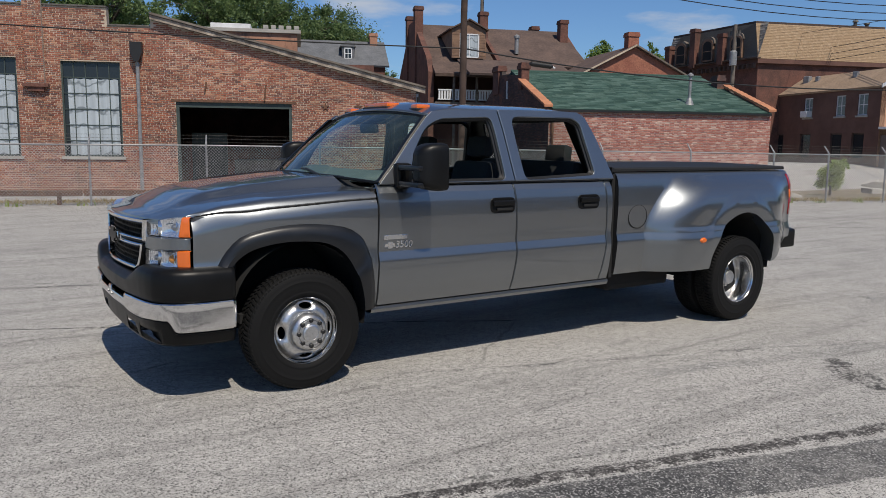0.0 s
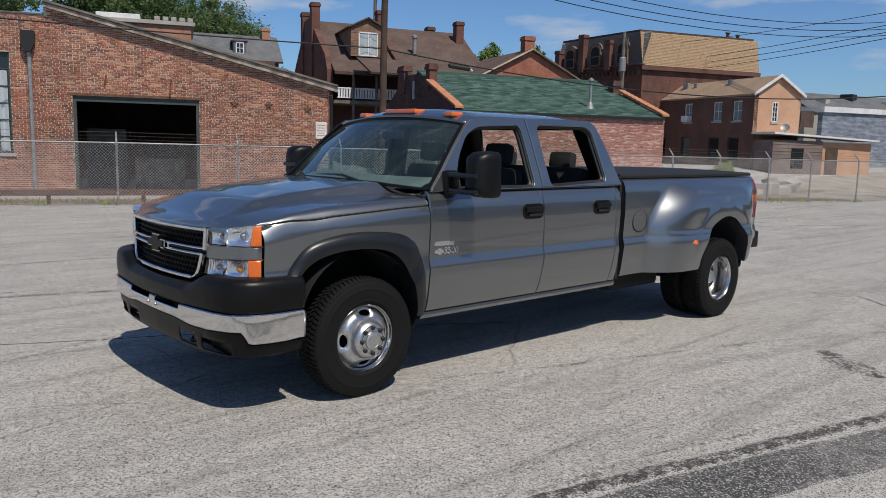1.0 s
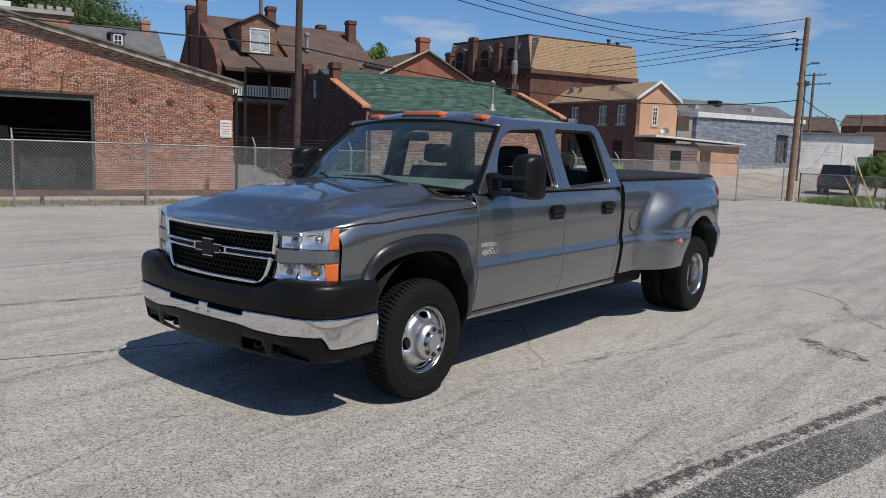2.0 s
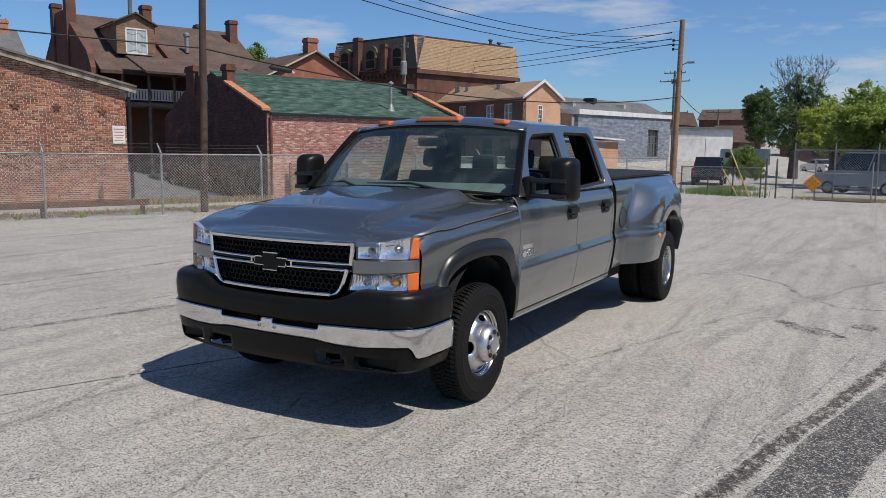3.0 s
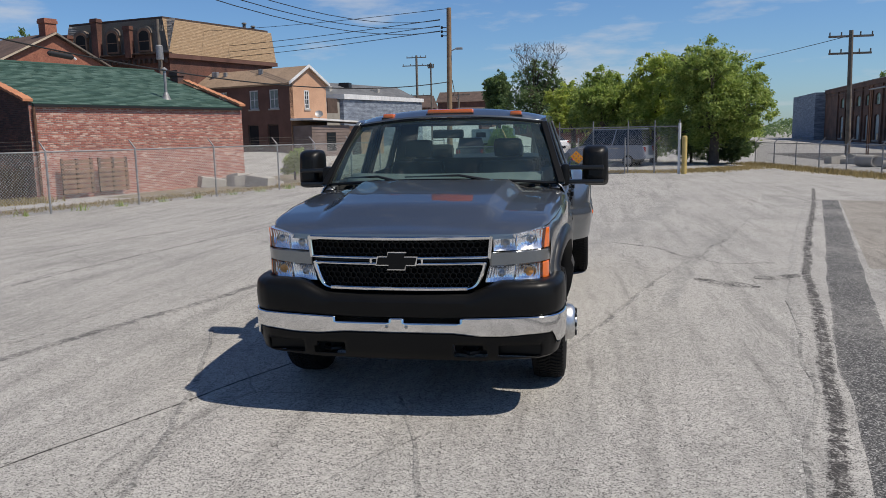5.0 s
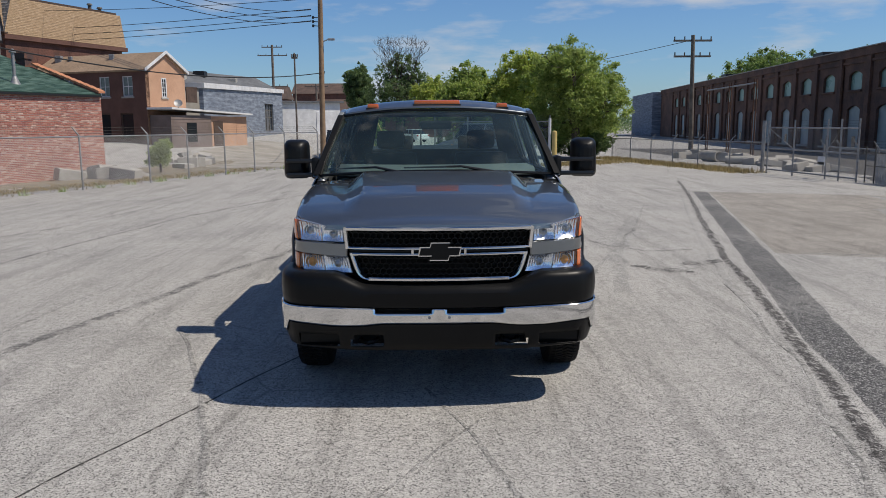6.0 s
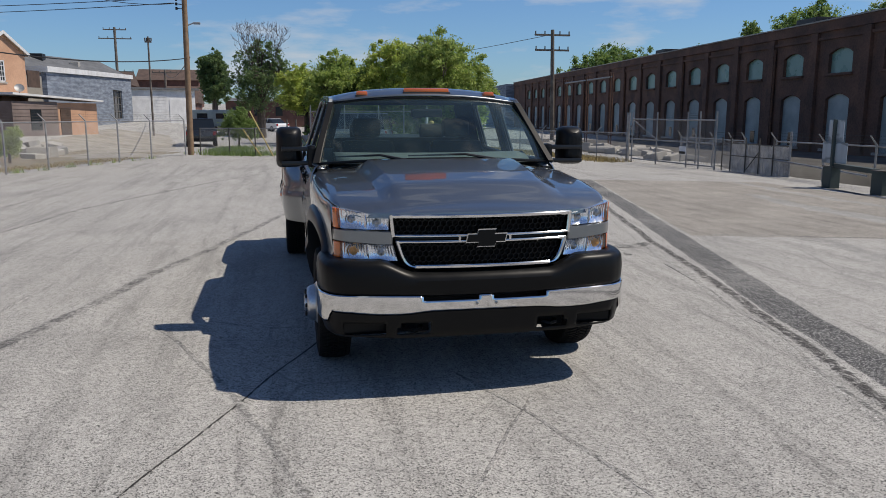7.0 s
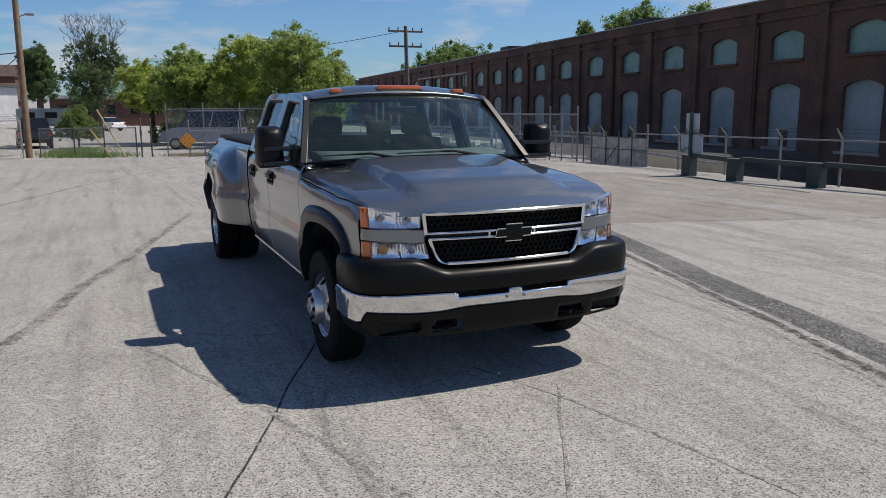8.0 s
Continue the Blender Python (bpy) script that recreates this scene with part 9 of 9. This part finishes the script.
# underbody
tblock("frame_rail", (-5.1, 0.38, 0.42), (0.7, 0.48, 0.58), "under")
tblock("frame_rail", (-5.1, -0.48, 0.42), (0.7, -0.38, 0.58), "under")
tblock("floor_pan", (-2.74, -0.86, 0.46), (0.4, 0.86, 0.52), "under")
tblock("bed_floor", (-5.2, -0.86, 0.6), (-2.8, 0.86, 0.7), "under")
tblock("fuel_tank", (-3.7, 0.35, 0.34), (-2.9, 0.8, 0.6), "under", truck, 0.05)
tblock("engine_block", (-0.6, -0.35, 0.35), (0.5, 0.35, 1.0), "under")
for x, r in ((0.0, 0.06), (-4.25, 0.08)):
    bm = bmesh.new()
    tube(bm, [(x, -0.8, 0.39), (x, 0.8, 0.39)], r, 10)
    bmesh.ops.create_uvsphere(bm, u_segments=14, v_segments=8, radius=0.17, matrix=Matrix.Translation((x, 0.1 if x == 0 else 0, 0.39)))
    part("axle", bm, "under", truck, smooth=True)

# cabin: dash, wheel, seats
tblock("dashboard", (-0.85, -0.82, 1.05), (-0.5, 0.82, 1.3), "dash", truck, 0.06)
skin("dash_top", [[(windshield_base(y) - d, y, z) for y in np.linspace(-0.78, 0.78, 13)] for d, z in ((0.03, 1.335), (0.1, 1.37), (0.25, 1.405), (0.42, 1.4), (0.46, 1.3))], "dash", thick=0.01)
bm = bmesh.new()
ring = [Vector((0, 0.18 * math.cos(a), 0.18 * math.sin(a))) for a in (math.tau * k / 24 for k in range(25))]
tilt = pose(-1.0, 0.42, 1.2, 0, 30, 0)
tube(bm, [tilt @ p for p in ring], 0.016, 8, False)
for a in (0.4, 2.74, 4.71):
    tube(bm, [tilt @ Vector((0.03, 0, 0)), tilt @ Vector((0, 0.17 * math.cos(a), 0.17 * math.sin(a)))], 0.014, 6)
part("steering_wheel", bm, "black", truck, smooth=True)


def seat(x, y, wide, rest=True):
    ob = new("seat")
    ob.parent = truck
    bm = bmesh.new()
    box(bm, (x - 0.26, y - wide, 0.82), (x + 0.26, y + wide, 0.98), None, 0.05)
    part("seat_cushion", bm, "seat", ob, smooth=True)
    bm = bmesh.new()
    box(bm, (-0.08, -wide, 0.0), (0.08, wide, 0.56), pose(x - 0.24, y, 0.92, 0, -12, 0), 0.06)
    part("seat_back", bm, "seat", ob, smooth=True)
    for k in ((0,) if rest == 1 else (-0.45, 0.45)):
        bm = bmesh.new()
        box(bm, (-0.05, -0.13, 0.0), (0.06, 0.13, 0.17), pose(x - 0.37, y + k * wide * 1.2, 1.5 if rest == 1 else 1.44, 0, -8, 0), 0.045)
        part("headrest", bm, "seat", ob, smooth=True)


seat(-1.4, 0.42, 0.25, 1)
seat(-1.4, -0.42, 0.25, 1)
seat(-2.3, 0.0, 0.68, 2)
tblock("cabin_floor", (-2.7, -0.85, 0.53), (-0.5, 0.85, 0.6), "under")
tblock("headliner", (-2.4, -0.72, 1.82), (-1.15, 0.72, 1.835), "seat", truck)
for s in SIDES:
    tblock("door_trim", (-2.68, s * 0.845, 0.6), (-0.55, s * 0.855, 1.32), "seat")
bm = bmesh.new()
box(bm, (-0.02, -0.13, -0.035), (0.02, 0.13, 0.035), pose(-0.98, 0.0, 1.72, 0, 8, 0), 0.015)
part("rear_view_mirror", bm, "black", truck)


# wheels
def tyre(parent, y0, y1, r=0.397):
    """A tyre with its side walls and lugged tread; its axle runs along y."""
    turn = pose(0, 0, 0, -90, 0, 0)
    w, mid = (y1 - y0), (y0 + y1) / 2
    ty = new("tyre")
    ty.parent = parent
    ri = 0.212
    pr = [(ri, -0.38), (ri + 0.012, -0.46), (ri + 0.03, -0.49), (ri + 0.034, -0.5), (ri + 0.042, -0.5), (ri + 0.046, -0.493), (ri + 0.052, -0.5), (0.30, -0.515), (0.318, -0.514), (0.322, -0.522), (0.327, -0.522), (0.331, -0.51), (0.345, -0.505), (0.372, -0.47), (r - 0.011, -0.43), (r - 0.009, -0.2), (r - 0.009, 0.2), (r - 0.011, 0.43), (0.372, 0.47), (0.345, 0.505), (0.331, 0.51), (0.327, 0.522), (0.322, 0.522), (0.318, 0.514), (0.30, 0.515), (ri + 0.052, 0.5), (ri + 0.046, 0.493), (ri + 0.042, 0.5), (ri + 0.034, 0.5), (ri + 0.03, 0.49), (ri + 0.012, 0.46), (ri, 0.38)]
    bm = bmesh.new()
    lathe(bm, [(a, b * w) for a, b in pr], 64, turn)
    for v in bm.verts:
        v.co.y += mid
    part("tyre_wall", bm, "rubber", ty, smooth=True, sharp=0.7)
    verts, faces = [], []
    rows_ = ((-0.47, -0.29, 0.0, 76), (-0.26, -0.08, 0.5, 76), (-0.05, 0.05, 0.2, 76), (0.08, 0.26, 0.8, 76), (0.29, 0.47, 0.4, 76))
    for a, b, ph, n in rows_:
        for k in range(n):
            t0 = math.tau * (k + ph) / n
            t1 = t0 + math.tau / n * 0.74
            q = len(verts)
            sk = 0.035 * (1 if a < 0 else -1)
            for rr in (r - 0.012, r):
                g = 0.0 if rr < r else 0.008
                for t, c in ((t0 + g, a), (t1 - g, a), (t1 - g + sk, b), (t0 + g + sk, b)):
                    drop = 0.016 if abs(c) > 0.45 else 0.0
                    verts.append(((rr - drop) * math.cos(t), c * w + mid, (rr - drop) * math.sin(t)))
            faces += [(q + 4, q + 5, q + 6, q + 7), (q, q + 1, q + 5, q + 4), (q + 1, q + 2, q + 6, q + 5), (q + 2, q + 3, q + 7, q + 6), (q + 3, q, q + 4, q + 7)]
    flatpart("tread", verts, faces, "rubber", ty, kind="stuff")
    return ty


def disc_with_holes(r0, r1, z_of, holes, hr, ha, sides=64):
    """A ring from r0 to r1 with oval hand holes; z_of gives its dish."""
    bm = bmesh.new()
    edges = []
    def loop(pts):
        vs = [bm.verts.new((*p, 0)) for p in pts]
        edges.extend(bm.edges.new((vs[k], vs[(k + 1) % len(vs)])) for k in range(len(vs)))
    loop([(r1 * math.cos(math.tau * k / sides), r1 * math.sin(math.tau * k / sides)) for k in range(sides)])
    loop([(r0 * math.cos(math.tau * k / sides), r0 * math.sin(math.tau * k / sides)) for k in range(sides)])
    for h in range(holes):
        a = math.tau * (h + 0.5) / holes
        c, s_ = math.cos(a), math.sin(a)
        rm = (r0 + r1) / 2
        loop([(c * (rm + hr * math.cos(t)) - s_ * ha * math.sin(t), s_ * (rm + hr * math.cos(t)) + c * ha * math.sin(t)) for t in (math.tau * k / 18 for k in range(18))])
    bmesh.ops.triangle_fill(bm, use_beauty=True, use_dissolve=False, edges=edges)
    for v in bm.verts:
        v.co.z = z_of(math.hypot(v.co.x, v.co.y))
    return bm


def wheel(x, s, front):
    ob = new("front_wheel" if front else "rear_wheel")
    ob.parent = truck
    ob.location = (x, 0, 0.392)
    spin = pose(0, 0, 0, -90 * s, 0, 0) @ pose(0, 0, 0, 0, 0, -45 if front else 15)   # local z points outwards
    if front:
        tyre(ob, s * 0.765, s * 0.985)
        lip, disc, hub = 0.968, lerp_line([(0.1, 1.0), (0.13, 0.985), (0.15, 0.965), (0.196, 0.93)]), 1.0
    else:
        tyre(ob, s * 0.712, s * 0.927)
        tyre(ob, s * 0.955, s * 1.17)
        lip, disc, hub = 1.155, lerp_line([(0.1, 0.985), (0.13, 0.99), (0.196, 1.02)]), 0.985
    bm = bmesh.new()
    inner = lip - 0.2
    lathe(bm, [(0.222, lip - 0.012), (0.226, lip), (0.22, lip + 0.006), (0.213, lip - 0.002), (0.211, lip - 0.014), (0.206, lip - 0.018), (0.204, lip - 0.034), (0.197, disc(0.196) - 0.002), (0.2, inner)], 64, spin)
    part("rim", bm, "alloy", ob, "bright polished rim", True, 0.7)
    bm = disc_with_holes(0.126 if front else 0.105, 0.197, disc, 4, 0.02 if front else 0.026, 0.042)
    bm.transform(spin)
    d = part("wheel_disc", bm, "satin", ob, smooth=True)
    md = d.modifiers.new("thickness", "SOLIDIFY")
    md.thickness = 0.01
    bm = bmesh.new()
    lathe(bm, [(0.198, inner + 0.05), (0.001, inner + 0.05)], 32, spin)
    part("brake_back", bm, "under", ob)
    bm = bmesh.new()
    if front:
        lathe(bm, [(0.13, disc(0.126) - 0.012), (0.129, disc(0.126) + 0.004), (0.123, 1.022), (0.113, 1.04), (0.1, 1.05), (0.06, 1.053), (0.057, 1.063), (0.046, 1.068), (0.044, 1.065), (0.001, 1.066)], 40, spin)
    else:
        lathe(bm, [(0.108, disc(0.105) - 0.01), (0.104, disc(0.105) + 0.004), (0.07, 0.99), (0.068, 1.05), (0.06, 1.065), (0.001, 1.068)], 40, spin)
    part("hub", bm, "satin", ob, smooth=True, sharp=0.5)
    for k in range(8):
        a = math.tau * k / 8
        c = spin @ Vector((0.083 * math.cos(a), 0.083 * math.sin(a), 1.05 if front else 0.992))
        bm = bmesh.new()
        lathe(bm, [(0.0165, -0.01), (0.0165, 0.01 if front else 0.018), (0.01, 0.015 if front else 0.024), (0.001, 0.016 if front else 0.025)], 6, Matrix.Translation(c) @ spin.to_3x3().to_4x4())
        part("wheel_nut", bm, "black" if front else "steel_hub", ob)
    if front:
        bm = bmesh.new()
        ring = [spin @ Vector((0.0835 * math.cos(t), 0.0835 * math.sin(t), 1.051)) for t in (math.tau * k / 30 for k in range(31))]
        tube(bm, ring, 0.004, 4, False)
        part("cap_ring", bm, "steel_hub", ob)
    return ob


for s in SIDES:
    wheel(0.0, s, True)
    wheel(-4.25, s, False)


# badges on the front doors
def lettering(body, size, at, turn, material, parent, name="badge_lettering", thick=0.003):
    cu = bpy.data.curves.new(name, "FONT")
    cu.body, cu.size, cu.extrude, cu.shear = body, size, thick, 0.18
    tmp = new(name, cu)
    tmp.matrix_basis = turn
    bpy.context.view_layer.update()
    me = bpy.data.meshes.new_from_object(tmp.evaluated_get(bpy.context.evaluated_depsgraph_get()))
    bpy.data.objects.remove(tmp)
    me.transform(at @ turn)
    me.materials.append(M[material])
    ob = new(name, me)
    ob.parent = parent
    return ob


flank = Matrix(((-1, 0, 0, 0), (0, 0, 1, 0), (0, 1, 0, 0), (0, 0, 0, 1)))
lettering("3500", 0.068, Matrix.Translation((-0.655, 0.989, 0.895)), flank, "badge", truck)
bm = bmesh.new()
prism(bm, [(-0.655 + dx * 1.0, 0.987, 0.915 + dz) for dx, dz in ((0.0, -0.012), (0.02, -0.012), (0.022, -0.022), (0.055, -0.022), (0.058, -0.012), (0.085, -0.012), (0.08, 0.012), (0.058, 0.012), (0.055, 0.022), (0.022, 0.022), (0.02, 0.012), (0.005, 0.012))], (0, 0.006, 0))
part("badge_emblem", bm, "badge", truck)
tblock("badge_plate", (-0.75, 0.988, 0.955), (-0.565, 0.995, 0.985), "badge", truck, 0.002)
